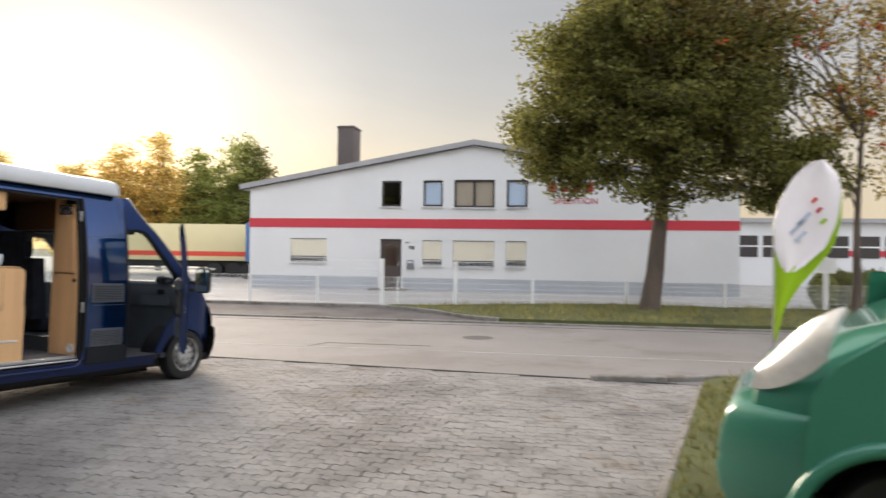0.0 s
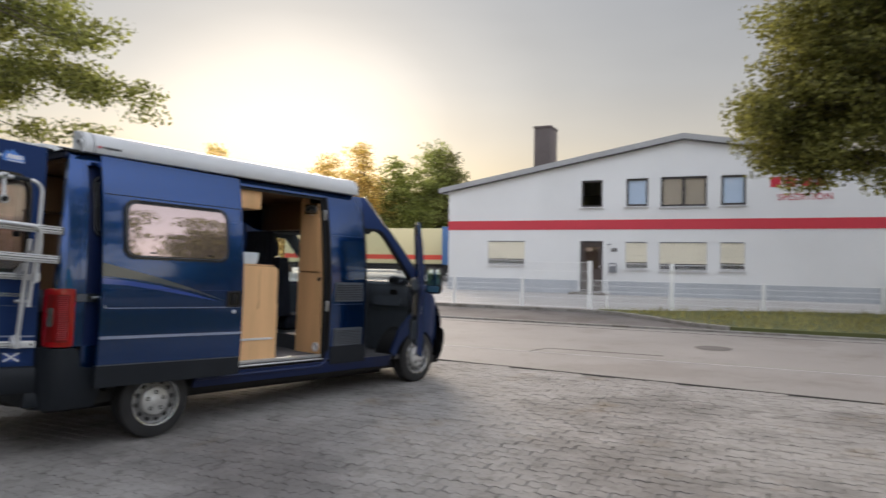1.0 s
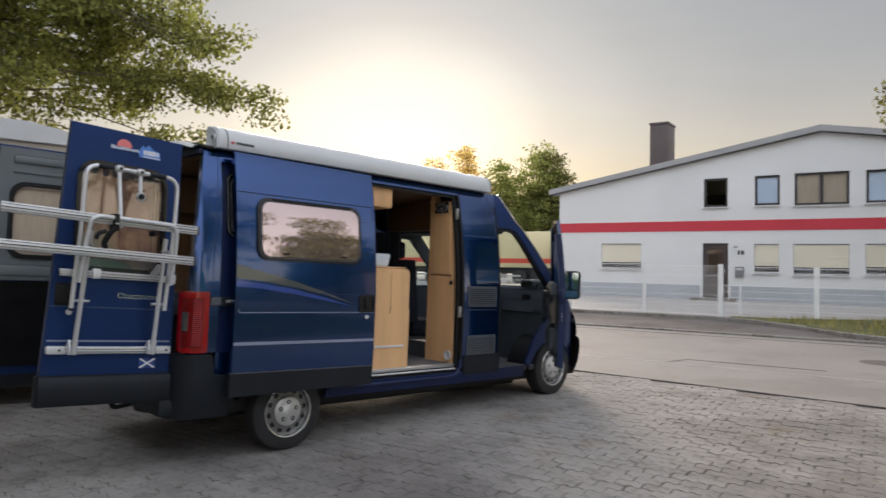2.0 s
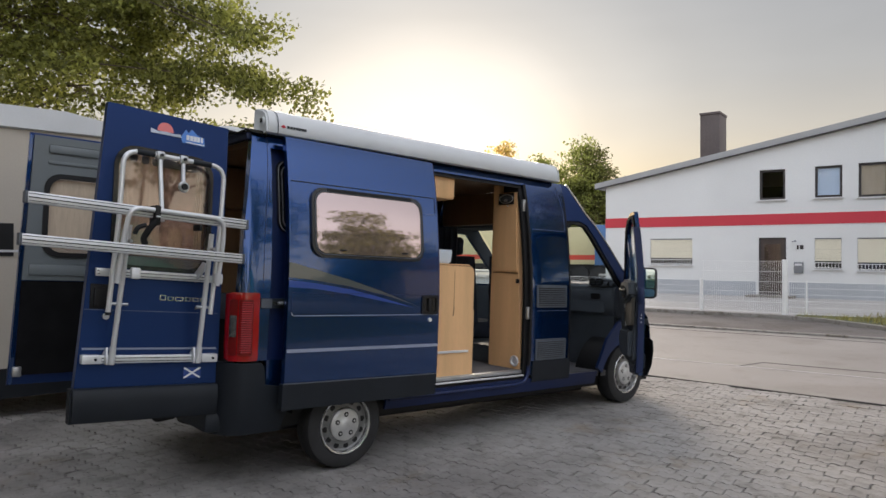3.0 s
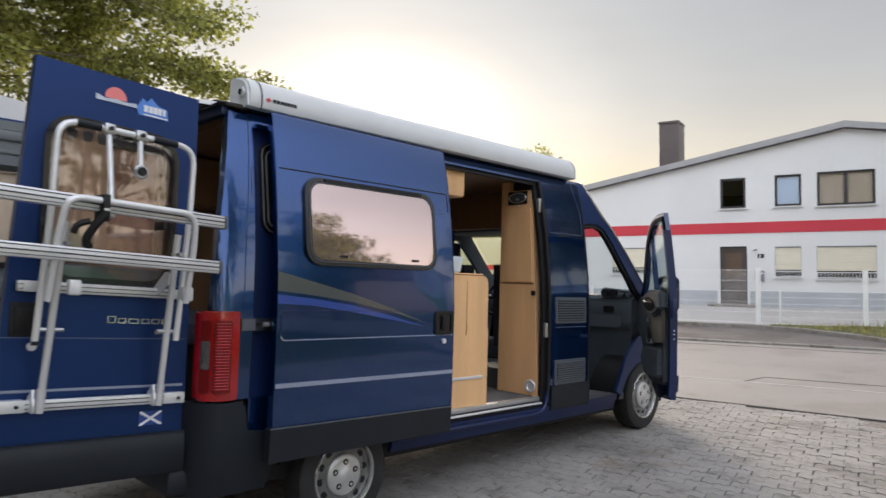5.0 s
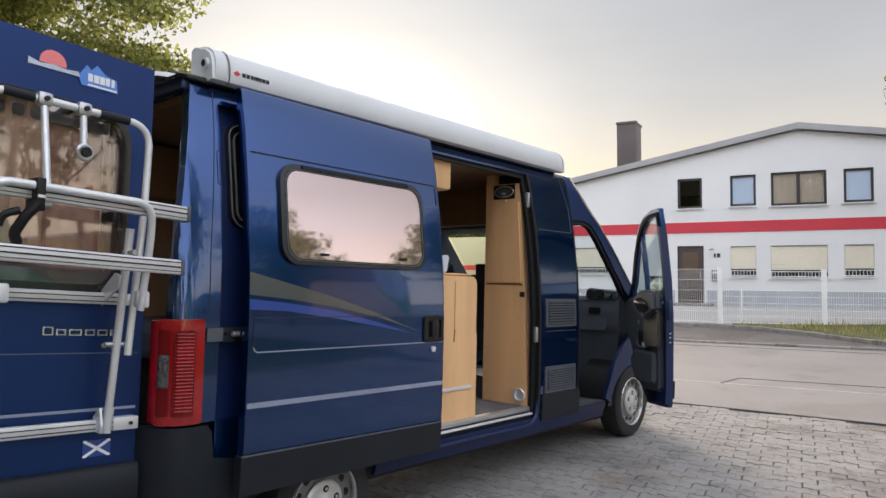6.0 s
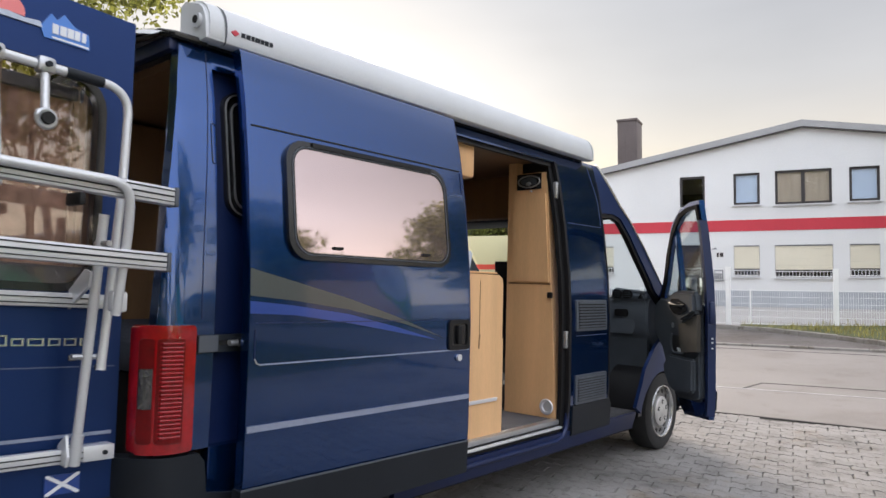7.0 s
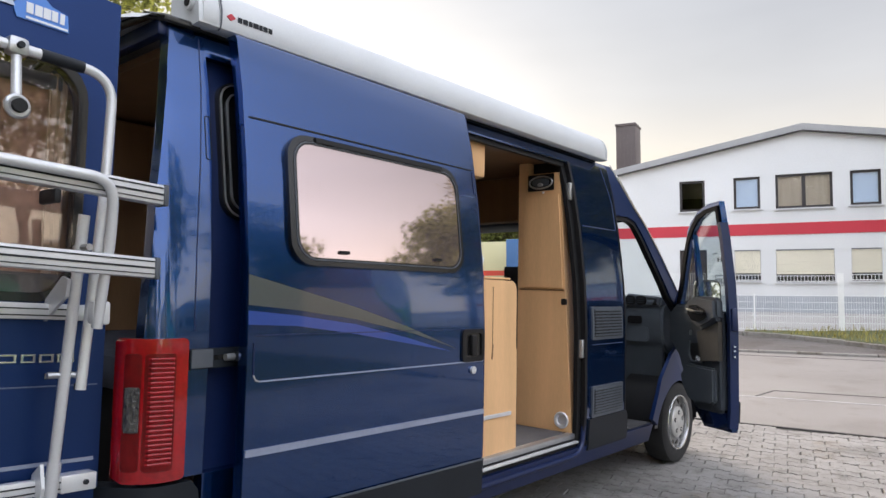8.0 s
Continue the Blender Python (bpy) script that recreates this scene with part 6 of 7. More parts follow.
win_r = [(x, z) for x, z in round_rect(-0.73, -0.12, 1.41, 2.16, 0.12)]
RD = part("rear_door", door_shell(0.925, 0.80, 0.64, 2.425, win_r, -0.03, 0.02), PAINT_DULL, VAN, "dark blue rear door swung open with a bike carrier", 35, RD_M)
part("door_base", prism(tapered(0.935, 0.935, 0.43, 0.64), "y", -0.045, 0.02), CLAD, RD, "grey plastic door base", 0)
part("base_step", prism([(-0.047, 0.645), (-0.066, 0.625), (-0.072, 0.56), (-0.068, 0.47), (-0.052, 0.435), (-0.03, 0.435), (-0.03, 0.645)], "x", -0.925, -0.01), CLAD, RD, "rounded cladding of the door base", 50)
part("window_frame", ring(round_rect(-0.75, -0.10, 1.388, 2.18, 0.13), round_rect(-0.722, -0.128, 1.416, 2.152, 0.11), "y", -0.045, 0.0), GLOSS_BLACK, RD, "black window frame")
part("window_pane", prism(round_rect(-0.73, -0.12, 1.41, 2.16, 0.11), "y", -0.042, -0.034), GLASS_DARK, RD, "tinted acrylic pane")
cb = grid([[(-0.70 + 0.27 * i / 14, 0.03 + 0.012 * math.sin(i * 1.7), z) for i in range(15)] for z in (1.5, 2.22)])
bmesh.ops.solidify(cb, geom=cb.faces[:], thickness=0.004)
part("curtain", cb, CURTAIN, RD, "beige curtain bunched to one side")
cb = grid([[(-0.19 + 0.055 * i / 6, 0.03 + 0.010 * math.sin(i * 2.1), z) for i in range(7)] for z in (1.42, 2.14)])
bmesh.ops.solidify(cb, geom=cb.faces[:], thickness=0.004)
part("curtain", cb, CURTAIN, RD, "narrow beige curtain strip")
# added sheet: its tan stands in for what the pane mirrors
pch = grid([[(-0.62 + 0.45 * i / 18, 0.05 + 0.02 * noise.noise(Vector((i * 0.5, k * 0.7, 1))) + 0.03 * math.sin(math.pi * k / 8), 1.40 + 0.70 * k / 8) for i in range(19)] for k in range(9)])
bmesh.ops.solidify(pch, geom=pch.faces[:], thickness=0.006)
part("cloth_hanging", pch, PANE_TAN, RD, "added tan sheet for the brown mirrored in the pane")
part("blind_case", box(-0.68, -0.15, 0.025, 0.06, 2.085, 2.135, 0.01), GREY_IN, RD, "grey roller blind case")
part("inner_panel", prism(tapered(0.88, 0.76, 0.5, 1.48, 0.03), "y", 0.02, 0.035), GREY_IN, RD, "grey inner panel", 0)
part("handle_recess", box(-0.85, -0.745, -0.036, -0.028, 1.13, 1.285, 0.004), BLACK, RD, "black handle recess")
part("handle", box(-0.83, -0.765, -0.05, -0.034, 1.15, 1.265, 0.006), BLACK, RD, "black handle")
part("lock", tube([(-0.753, -0.03, 1.086), (-0.753, -0.042, 1.086)], 0.02, seg=14), ALU, RD, "round chrome lock")
# flat pale strips carry the gleam of the pressed lines
for z in (1.123, 0.98):
    part("crease", box(-0.88, -0.02, -0.0335, -0.0295, z if z > 1 else 0.878, z + 0.004 if z > 1 else 0.890), SEAM if z > 1 else MOULD, RD, "pressed line", 0)
x = -0.425
for w, h_ in ((0.048, 0.036), (0.046, 0.026), (0.062, 0.026), (0.048, 0.026), (0.050, 0.026), (0.060, 0.026)):
    part("badge_bar", ring([(x, 1.200), (x + w * 0.86, 1.200), (x + w * 0.86, 1.200 + h_), (x, 1.200 + h_)], [(x + 0.007, 1.205), (x + w * 0.86 - 0.007, 1.205), (x + w * 0.86 - 0.007, 1.195 + h_), (x + 0.007, 1.195 + h_)], "y", -0.036, -0.029), RIM, RD, "chrome badge bars", 0)
    x += w + 0.004
for x in (-0.185, -0.150):
    part("badge_bar", box(x, x + 0.024, -0.035, -0.029, 1.148, 1.166), RIM, RD, "chrome badge bars", 0)
# decals: sun disc, mountains, bars; blue flag with a white cross
part("decal", prism(arc(-0.44, 2.318, 0.052, -8, 188, 16), "y", -0.036, -0.0295), PINK_DECAL, RD, "salmon sun decal", 0)
part("decal", prism([(-0.535, 2.318), (-0.49, 2.305), (-0.44, 2.312), (-0.39, 2.306), (-0.34, 2.312), (-0.332, 2.292), (-0.535, 2.290)], "y", -0.037, -0.0305), CLOUD_DECAL, RD, "pale cloud decal", 0)
part("decal", prism([(-0.338, 2.298), (-0.305, 2.352), (-0.285, 2.335), (-0.262, 2.362), (-0.225, 2.330), (-0.176, 2.318), (-0.170, 2.262), (-0.325, 2.262)], "y", -0.036, -0.0295), SKY_DECAL, RD, "blue mountain decal", 0)
for i, w_ in enumerate((0.020, 0.022, 0.022, 0.018, 0.014)):
    part("decal_bar", box(-0.300 + i * 0.025, -0.300 + i * 0.025 + w_, -0.039, -0.034, 2.284, 2.318), WHITE_DECAL, RD, "white name bars", 0)
part("decal", box(-0.30, -0.175, -0.0385, -0.0335, 2.266, 2.273), WHITE_DECAL, RD, "thin white underline", 0)
flagp = part("flag_decal", box(-0.243, -0.125, -0.0355, -0.0295, 0.686, 0.754), STRIPE_BLUE, RD, "blue sticker with a white diagonal cross", 0)
for s in (1, -1):
    bm = bmesh.new()
    vs = [(-0.184 + s * dx, -0.037, 0.720 + dz) for dx, dz in ((-0.0575, -0.035), (-0.046, -0.035), (0.0575, 0.028), (0.0575, 0.035), (0.046, 0.035), (-0.0575, -0.028))]
    lo = [bm.verts.new(v) for v in vs]
    bm.faces.new(lo)
    r = bmesh.ops.extrude_face_region(bm, geom=bm.faces[:])
    bmesh.ops.translate(bm, verts=[q for q in r["geom"] if isinstance(q, bmesh.types.BMVert)], vec=(0, 0.003, 0))
    part("cross_arm", bm, WHITE_DECAL, flagp, "", 0)

# bicycle carrier on the rear door
R0 = -0.05


def rail(x0, x1, y, z, h=0.055, d=0.04, label="ribbed aluminium rail"):
    bm = box(x0, x1, y - d, y, z - h / 2, z + h / 2, 0.006)
    return part("carrier_rail", bm, ALU, RD, label)


rail(-0.885, -0.03, R0, 0.823, 0.05, 0.03, "flat aluminium mounting rail")
rail(-0.835, -0.02, R0, 1.36, 0.05, 0.03, "flat aluminium mounting rail")
for z, x0, x1 in ((1.740, -1.285, 0.012), (1.509, -1.302, -0.006)):
    rail(x0, x1, -0.30, z, 0.062, 0.05)
    part("rail_groove", box(x0 + 0.01, x1 - 0.01, -0.3525, -0.3495, z - 0.003, z + 0.003), CLAD, RD, "dark slot", 0)
    part("rail_groove", box(x0 + 0.01, x1 - 0.01, -0.3525, -0.3495, z + 0.018, z + 0.022), CLAD, RD, "dark slot", 0)
    part("rail_groove", box(x0 + 0.01, x1 - 0.01, -0.3525, -0.3495, z - 0.020, z - 0.017), CLAD, RD, "dark slot", 0)
    for xe in (x0, x1):
        part("rail_cap", box(xe - 0.008, xe + 0.008, -0.355, -0.295, z - 0.034, z + 0.034, 0.004), VENT, RD, "grey rail end cap")
for z, x0, x1 in ((0.823, -0.88, -0.035), (1.36, -0.83, -0.025)):
    for dz in (-0.012, 0.008):
        part("rail_groove", box(x0, x1, R0 - 0.0325, R0 - 0.0295, z + dz - 0.002, z + dz + 0.002), CLAD, RD, "dark slot", 0)
up1 = bend([(-0.775, -0.14, 1.10), (-0.745, -0.16, 1.68), (-0.735, -0.16, 2.125), (-0.078, -0.16, 2.125), (-0.088, -0.16, 1.76), (-0.132, -0.16, 1.125)], 0.10, 8)
part("carrier_tube", tube(up1, 0.0155, seg=14), ALU, RD, "bent aluminium tube")
up2 = bend([(-0.775, -0.27, 1.30), (-0.765, -0.32, 1.56), (-0.75, -0.37, 1.755), (-0.165, -0.37, 1.755), (-0.15, -0.34, 1.60), (-0.155, -0.29, 1.32)], 0.07, 8)
part("carrier_tube", tube(up2, 0.0155, seg=14), ALU, RD, "bent aluminium tube")
for xa, xb in ((-0.728, -0.695), (-0.178, -0.168)):
    part("carrier_tube", tube([(xa, -0.10, 0.80), (xb, -0.205, 1.66)], 0.0165, seg=14), ALU, RD, "straight aluminium strut")
    part("tube_end", tube([(xb, -0.16, 1.56), (xb, -0.25, 1.56)], 0.011, seg=8), ALUDARK, RD, "cross bolt")
    part("tube_end", tube([((xa + xb) / 2 - 0.05, -0.14, 1.17), ((xa + xb) / 2 + 0.05, -0.145, 1.17)], 0.010, seg=8), ALUDARK, RD, "cross bolt")
    part("tube_sleeve", tube([(xa, -0.097, 0.795), (xa + 0.004, -0.11, 0.90)], 0.020, seg=14), ALU, RD, "pale end sleeve")
    part("bracket", prism([(-0.05, 0.80), (-0.115, 0.795), (-0.125, 0.83), (-0.105, 0.90), (-0.05, 0.86)], "x", xa - 0.036, xa - 0.026), ALU, RD, "cast aluminium bracket", 0)
    part("bracket", prism([(-0.05, 1.33), (-0.19, 1.41), (-0.20, 1.46), (-0.16, 1.47), (-0.05, 1.395)], "x", xb - 0.036, xb - 0.026), ALU, RD, "cast aluminium bracket", 0)
    part("tube_clamp", box(xb - 0.005, xb + 0.05, -0.30, -0.26, 1.33, 1.40, 0.010), ALU, RD, "clamp at the tube foot")
for x_ in (-0.13, -0.775):
    part("tube_plug", tube([(x_, -0.15, 1.10 if x_ < -0.5 else 1.125), (x_, -0.149, 1.118 if x_ < -0.5 else 1.143)], 0.0165, seg=12), CLAD, RD, "dark tube plug")
part("grip_sleeve", tube([(-0.30, -0.16, 2.125), (-0.175, -0.16, 2.125)], 0.0185, seg=12), CLAD, RD, "dark sleeve")
part("grip_sleeve", tube([(-0.66, -0.16, 2.125), (-0.55, -0.16, 2.125)], 0.0185, seg=12), CLAD, RD, "dark sleeve")
for xx, z1 in ((-0.515, 1.70), (-0.365, 1.965)):
    part("hanger_tube", tube([(xx, -0.16, 2.125), (xx, -0.18 if z1 > 1.9 else -0.25, z1)], 0.014, seg=12), ALU, RD, "short aluminium arm")
    part("clamp", box(xx - 0.028, xx + 0.028, -0.185, -0.135, 2.098, 2.152, 0.012), ALUDARK, RD, "grey clamp")
    part("clamp_bolt", tube([(xx, -0.20, 2.125), (xx, -0.183, 2.125)], 0.010, seg=8), CLAD, RD)
jaw = [(-0.365 + 0.026 * math.cos(radians(a)), -0.19, 1.945 + 0.026 * math.sin(radians(a))) for a in range(0, 361, 24)]
part("clamp_jaw", tube(jaw, 0.011, seg=8, cap=False), ALUDARK, RD, "round bike clamp")
part("clamp_jaw", tube([(-0.365, -0.215, 1.945), (-0.365, -0.165, 1.945)], 0.020, seg=12), BLACK, RD, "black clamp lining")
for a_, b_, c_ in (((-0.610, 1.665), (-0.578, 1.785), 0), ((-0.335, 1.66), (-0.316, 1.70), 1)):
    part("strap", box(a_[0], b_[0], -0.392, -0.29, a_[1], b_[1], 0.006), BLACK, RD, "black webbing strap")
part("strap_buckle", box(-0.606, -0.582, -0.397, -0.391, 1.712, 1.722), ALU, RD, "bright strap buckle", 0)
part("strap", tube(bend([(-0.60, -0.385, 1.69), (-0.635, -0.37, 1.64), (-0.66, -0.34, 1.575), (-0.64, -0.33, 1.545)], 0.02), 0.019, seg=8), BLACK, RD, "hanging black strap end")
part("strap", tube(bend([(-0.65, -0.36, 1.66), (-0.70, -0.35, 1.64), (-0.71, -0.34, 1.60)], 0.02), 0.014, seg=8), BLACK, RD, "hanging black strap end")
for xx in (-0.835, -0.085):
    part("rail_clamp", box(xx - 0.055, xx + 0.055, R0 - 0.0345, R0 + 0.02, 0.796, 0.850, 0.003), ALU, RD, "bolted clamp plate")
    part("clamp_bolt", tube([(xx + 0.02, R0 - 0.03, 0.823), (xx + 0.02, R0 - 0.042, 0.823)], 0.009, seg=6), CLAD, RD)
    part("rail_clamp", box(xx - 0.03 + 0.05 * (xx < -0.5), xx + 0.04 + 0.05 * (xx < -0.5), R0 - 0.0345, R0 + 0.02, 1.335, 1.385, 0.003), ALU, RD, "bolted clamp plate")
# the open door hangs a little out of true: its free edge stands higher
for ob_ in (RD, *RD.children, *flagp.children):
    for v in ob_.data.vertices:
        v.co.z -= 0.045 * v.co.x

win_l = [(x, z) for x, z in round_rect(-0.79, -0.14, 1.51, 2.135, 0.1)]
LD_M = Matrix.Translation((-HX - 0.03, 2.80 - VAN_Y, 0)) @ Matrix.Rotation(radians(-90), 4, "Z")


def mirrored(bm):
    for v in bm.verts:
        v.co.x = -v.co.x
    bmesh.ops.reverse_faces(bm, faces=bm.faces)
    return bm


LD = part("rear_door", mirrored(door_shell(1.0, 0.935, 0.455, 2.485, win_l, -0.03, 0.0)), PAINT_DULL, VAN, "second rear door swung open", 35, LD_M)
part("inner_frame", mirrored(door_shell(0.965, 0.905, 1.29, 2.465, win_l, 0.0, 0.035)), GREY_IN, LD, "grey painted inner frame", 35)
part("inner_panel", mirrored(prism(tapered(0.955, 0.92, 0.53, 1.28, 0.03), "y", 0.0, 0.03)), FELT, LD, "black fabric inner panel", 0)
part("inner_rim", mirrored(ring(round_rect(-0.82, -0.11, 1.48, 2.165, 0.12), round_rect(-0.78, -0.15, 1.52, 2.125, 0.1), "y", 0.03, 0.05)), BLACK, LD, "black window rim")
part("pane", mirrored(prism(round_rect(-0.79, -0.14, 1.51, 2.135, 0.1), "y", -0.01, -0.002)), GLASS_DARK, LD, "tinted pane")
part("blind", mirrored(prism(round_rect(-0.775, -0.155, 1.57, 2.12, 0.06), "y", 0.008, 0.016)), CURTAIN, LD, "beige pulled blind")
part("pressing", mirrored(box(-0.80, -0.12, 0.036, 0.050, 2.33, 2.40, 0.012)), GREY_IN, LD, "pressed rib")
part("pressing", mirrored(box(-0.80, -0.12, 0.036, 0.044, 2.24, 2.27, 0.006)), GREY_IN, LD, "pressed rib")
part("pressing", mirrored(box(-0.90, -0.10, 0.036, 0.046, 1.33, 1.42, 0.010)), GREY_IN, LD, "pressed rib")
part("door_rim", mirrored(prism([(-0.995, 0.46), (-0.94, 2.46), (-0.915, 2.46), (-0.968, 0.46)], "y", 0.001, 0.028)), PAINT, LD, "blue painted door edge", 0)
part("catch", mirrored(box(-0.975, -0.91, 0.0, 0.055, 0.52, 0.60, 0.01)), ALUDARK, LD, "metal catch")

# interior
vpart("living_floor", box(-0.93, 0.90, 2.9, 5.92, 0.50, 0.545), CARPET, label="grey living area floor", smooth=0)
vpart("step_plate", box(0.895, 0.955, 4.5, 5.845, 0.515, 0.550, 0.006), ALUDARK, label="aluminium edged step")
vpart("step_slot", box(0.905, 0.962, 4.5, 5.84, 0.490, 0.514), BLACK, label="dark slot of the lower door rail", smooth=0)
vpart("step_rail", box(0.93, 0.985, 4.5, 5.80, 0.494, 0.508, 0.004), ALU, label="bright lower door rail")
# linings and far lockers carry the interior's shade in their colour
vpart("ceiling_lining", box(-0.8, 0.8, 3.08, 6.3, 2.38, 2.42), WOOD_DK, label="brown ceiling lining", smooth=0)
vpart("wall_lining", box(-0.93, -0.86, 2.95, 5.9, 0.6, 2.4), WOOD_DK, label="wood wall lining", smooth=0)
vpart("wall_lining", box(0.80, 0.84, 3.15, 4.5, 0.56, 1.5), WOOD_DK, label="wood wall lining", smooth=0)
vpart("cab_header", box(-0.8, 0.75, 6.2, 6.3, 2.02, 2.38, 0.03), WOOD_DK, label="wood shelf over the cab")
vpart("cab_shelf", box(-0.8, 0.75, 6.28, 6.75, 2.0, 2.05, 0.02), TRIM, label="dark cab shelf")
kt = vpart("kitchen_unit", prism([(4.25, 0.548), (5.165, 0.548), (5.165, 1.475), (5.155, 1.508), (5.125, 1.53), (4.25, 1.535)], "x", 0.45, 0.918), WOOD, label="beech kitchen unit")
vpart("worktop", box(0.43, 0.905, 4.25, 5.12, 1.536, 1.548, 0.004), WOOD, kt, "beech worktop")
vpart("front_trim", box(0.919, 0.929, 4.5, 5.11, 0.752, 0.774, 0.003), ALU, kt, "aluminium trim strip", 0)
vpart("edge_strip", box(0.44, 0.916, 5.166, 5.178, 0.55, 1.13, 0.003), WOOD, kt, "edge strip")
vpart("seam", box(0.919, 0.921, 4.925, 4.928, 1.14, 1.49), WOOD_DK, kt, "dark door seam", 0)
vpart("pull_slot", prism([(4.918, 1.085), (4.926, 1.08), (4.934, 1.16), (4.926, 1.17)], "x", 0.919, 0.9225), WOOD_DK, kt, "dark finger pull", 0)


def wr_x(z):
    """The wardrobe's outer edge leans in with the van's side."""
    return 0.930 - 0.104 * (z - 0.55) / 1.74


WR = vpart("wardrobe", prism([(0.495, 0.548), (wr_x(0.548), 0.548), (wr_x(1.4), 1.4), (wr_x(2.29), 2.29), (0.575, 2.295), (0.575, 2.378), (0.495, 2.378)], "y", 5.80, 6.0), WOOD, label="tall beech wardrobe beside the cab", smooth=0)
# black box put in for the shade of the open recess
vpart("upper_niche", box(0.578, 0.80, 5.86, 6.0, 2.296, 2.377), BLACK, WR, "black box for the shade over the wardrobe", 0)


def on_wr(poly, t, name, material, label, t0=0.0):
    """A board on the wardrobe front."""
    return vpart(name, prism(poly, "y", 5.80 - t, 5.7985 - t0), material, WR, label, 0)


on_wr([(0.545, 1.505), (wr_x(1.5) - 0.012, 1.50), (wr_x(2.135) - 0.012, 2.135), (0.548, 2.15)], 0.014, "door", WOOD, "raised upper wardrobe door")
on_wr([(0.515, 1.483), (wr_x(1.485) - 0.004, 1.480), (wr_x(1.49) - 0.004, 1.490), (0.515, 1.493)], 0.004, "seam", WOOD_DK, "dark seam")
on_wr(round_rect(0.852, 0.892, 1.386, 1.428, 0.008), 0.012, "knob", BLACK, "black push knob")
on_wr(round_rect(0.574, 0.784, 2.172, 2.286, 0.006), 0.006, "speaker_plate", BLACK, "black loudspeaker plate")
spk = bmesh.new()
oval = [(0.680 + 0.092 * math.cos(w), 5.792, 2.229 + 0.042 * math.sin(w)) for w in [2 * math.pi * i / 28 for i in range(29)]]
tube(oval, 0.006, spk, 6, cap=False)
vpart("speaker_ring", spk, ALUDARK, WR, "silver oval loudspeaker ring")
vpart("speaker_cone", prism([(0.680 + 0.07 * math.cos(2 * math.pi * i / 20), 2.229 + 0.030 * math.sin(2 * math.pi * i / 20)) for i in range(20)], "y", 5.787, 5.793), TRIM, WR, "dark oval cone")
vpart("speaker_dome", lathe_dome(0.680, 5.787, 2.212, 0.024), ALUDARK, WR, "silver dome of the loudspeaker")
vpart("panel_screw", tube([(0.700, 5.788, 2.158), (0.700, 5.80, 2.158)], 0.008, seg=8), ALU, WR, "bright screw head")
rg = lathe([(0.052, -0.004), (0.056, 0.004), (0.05, 0.01), (0.036, 0.008), (0.032, -0.002), (0.0005, -0.002)], 24)
rg_m = Matrix.Translation(Vector((0.857, 5.796 - VAN_Y, 0.625))) @ Matrix.Rotation(radians(-90), 4, "Z")
part("air_outlet", rg, ALU, WR, "round silver air outlet", m=rg_m)
vpart("overhead_locker", box(0.50, 0.80, 4.0, 5.0, 2.135, 2.37, 0.022), WOOD, label="beech overhead locker")
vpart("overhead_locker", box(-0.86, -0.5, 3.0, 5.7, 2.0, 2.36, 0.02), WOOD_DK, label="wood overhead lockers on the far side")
vpart("bench_unit", box(-0.86, 0.78, 3.0, 3.9, 0.59, 1.05, 0.02), FELT, label="black bed box in the rear")
vpart("mattress", box(-0.84, 0.75, 2.93, 4.2, 1.06, 1.2, 0.04), SEAT, label="dark cloth covered mattress")
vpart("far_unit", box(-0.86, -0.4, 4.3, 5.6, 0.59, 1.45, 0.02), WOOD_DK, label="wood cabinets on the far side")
tubm = bmesh.new()
prism([(0.5, 4.62), (0.8, 4.62), (0.8, 4.98), (0.5, 4.98)], "z", 1.549, 1.675, tubm)
for v in tubm.verts:
    if v.co.z > 1.6:
        v.co.x = 0.65 + (v.co.x - 0.65) * 1.08
        v.co.y = 4.8 + (v.co.y - 4.8) * 1.08
bmesh.ops.bevel(tubm, geom=tubm.edges[:], offset=0.012, segments=2, affect="EDGES")
bmesh.ops.translate(tubm, verts=tubm.verts, vec=(0, -VAN_Y, 0))
tagged(part("plastic_tub", tubm, TUB, m=VAN.matrix_basis.copy()), "milky plastic tub on the kitchen worktop", "tub")

# ---- white motorhome alongside ----
MH = thing("motorhome", "white and cream motorhome parked alongside", "motorhome", Matrix.Translation((-9.95, 0, 0)))
# unseen length added at both ends, to keep light off the ground
part("side_wall", prism([(-5.6, 0.5), (6.9, 0.5), (6.9, 2.9), (-5.6, 2.9)], "x", -2.1, 0.0), MH_CREAM, MH, "cream side wall", 0)
rp = [(-5.7, 2.9), (6.8, 2.9), (7.1, 2.93), (6.9, 3.02), (3.0, 3.05), (2.5, 3.13), (-5.7, 3.14)]
bm = prism(rp, "x", -2.15, 0.05)
bmesh.ops.bevel(bm, geom=bm.edges[:], offset=0.03, segments=2, affect="EDGES")
part("roof", bm, MH_WHITE, MH, "white moulded roof with rounded edge")
part("dark_band", box(0.002, 0.01, -5.5, 2.05, 1.62, 1.95), BLACK, MH, "black side band", 0)
part("trim_line", box(0.002, 0.012, -5.5, 2.2, 1.66, 1.685), ALU, MH, "silver trim", 0)
part("skirt", box(-2.1, 0.004, -5.6, 6.9, 0.20, 0.5), CLAD, MH, "grey skirt", 0)
for y in (-2.6, -1.7, 5.6):
    for x in (-0.24, -2.05):
        part("wheel", lathe([(0.0005, 0.0), (0.2, 0.0), (0.33, 0.0), (0.33, 0.2), (0.0005, 0.2)], 28), RUBBER, MH, m=Matrix.Translation((x, y, 0.33)))

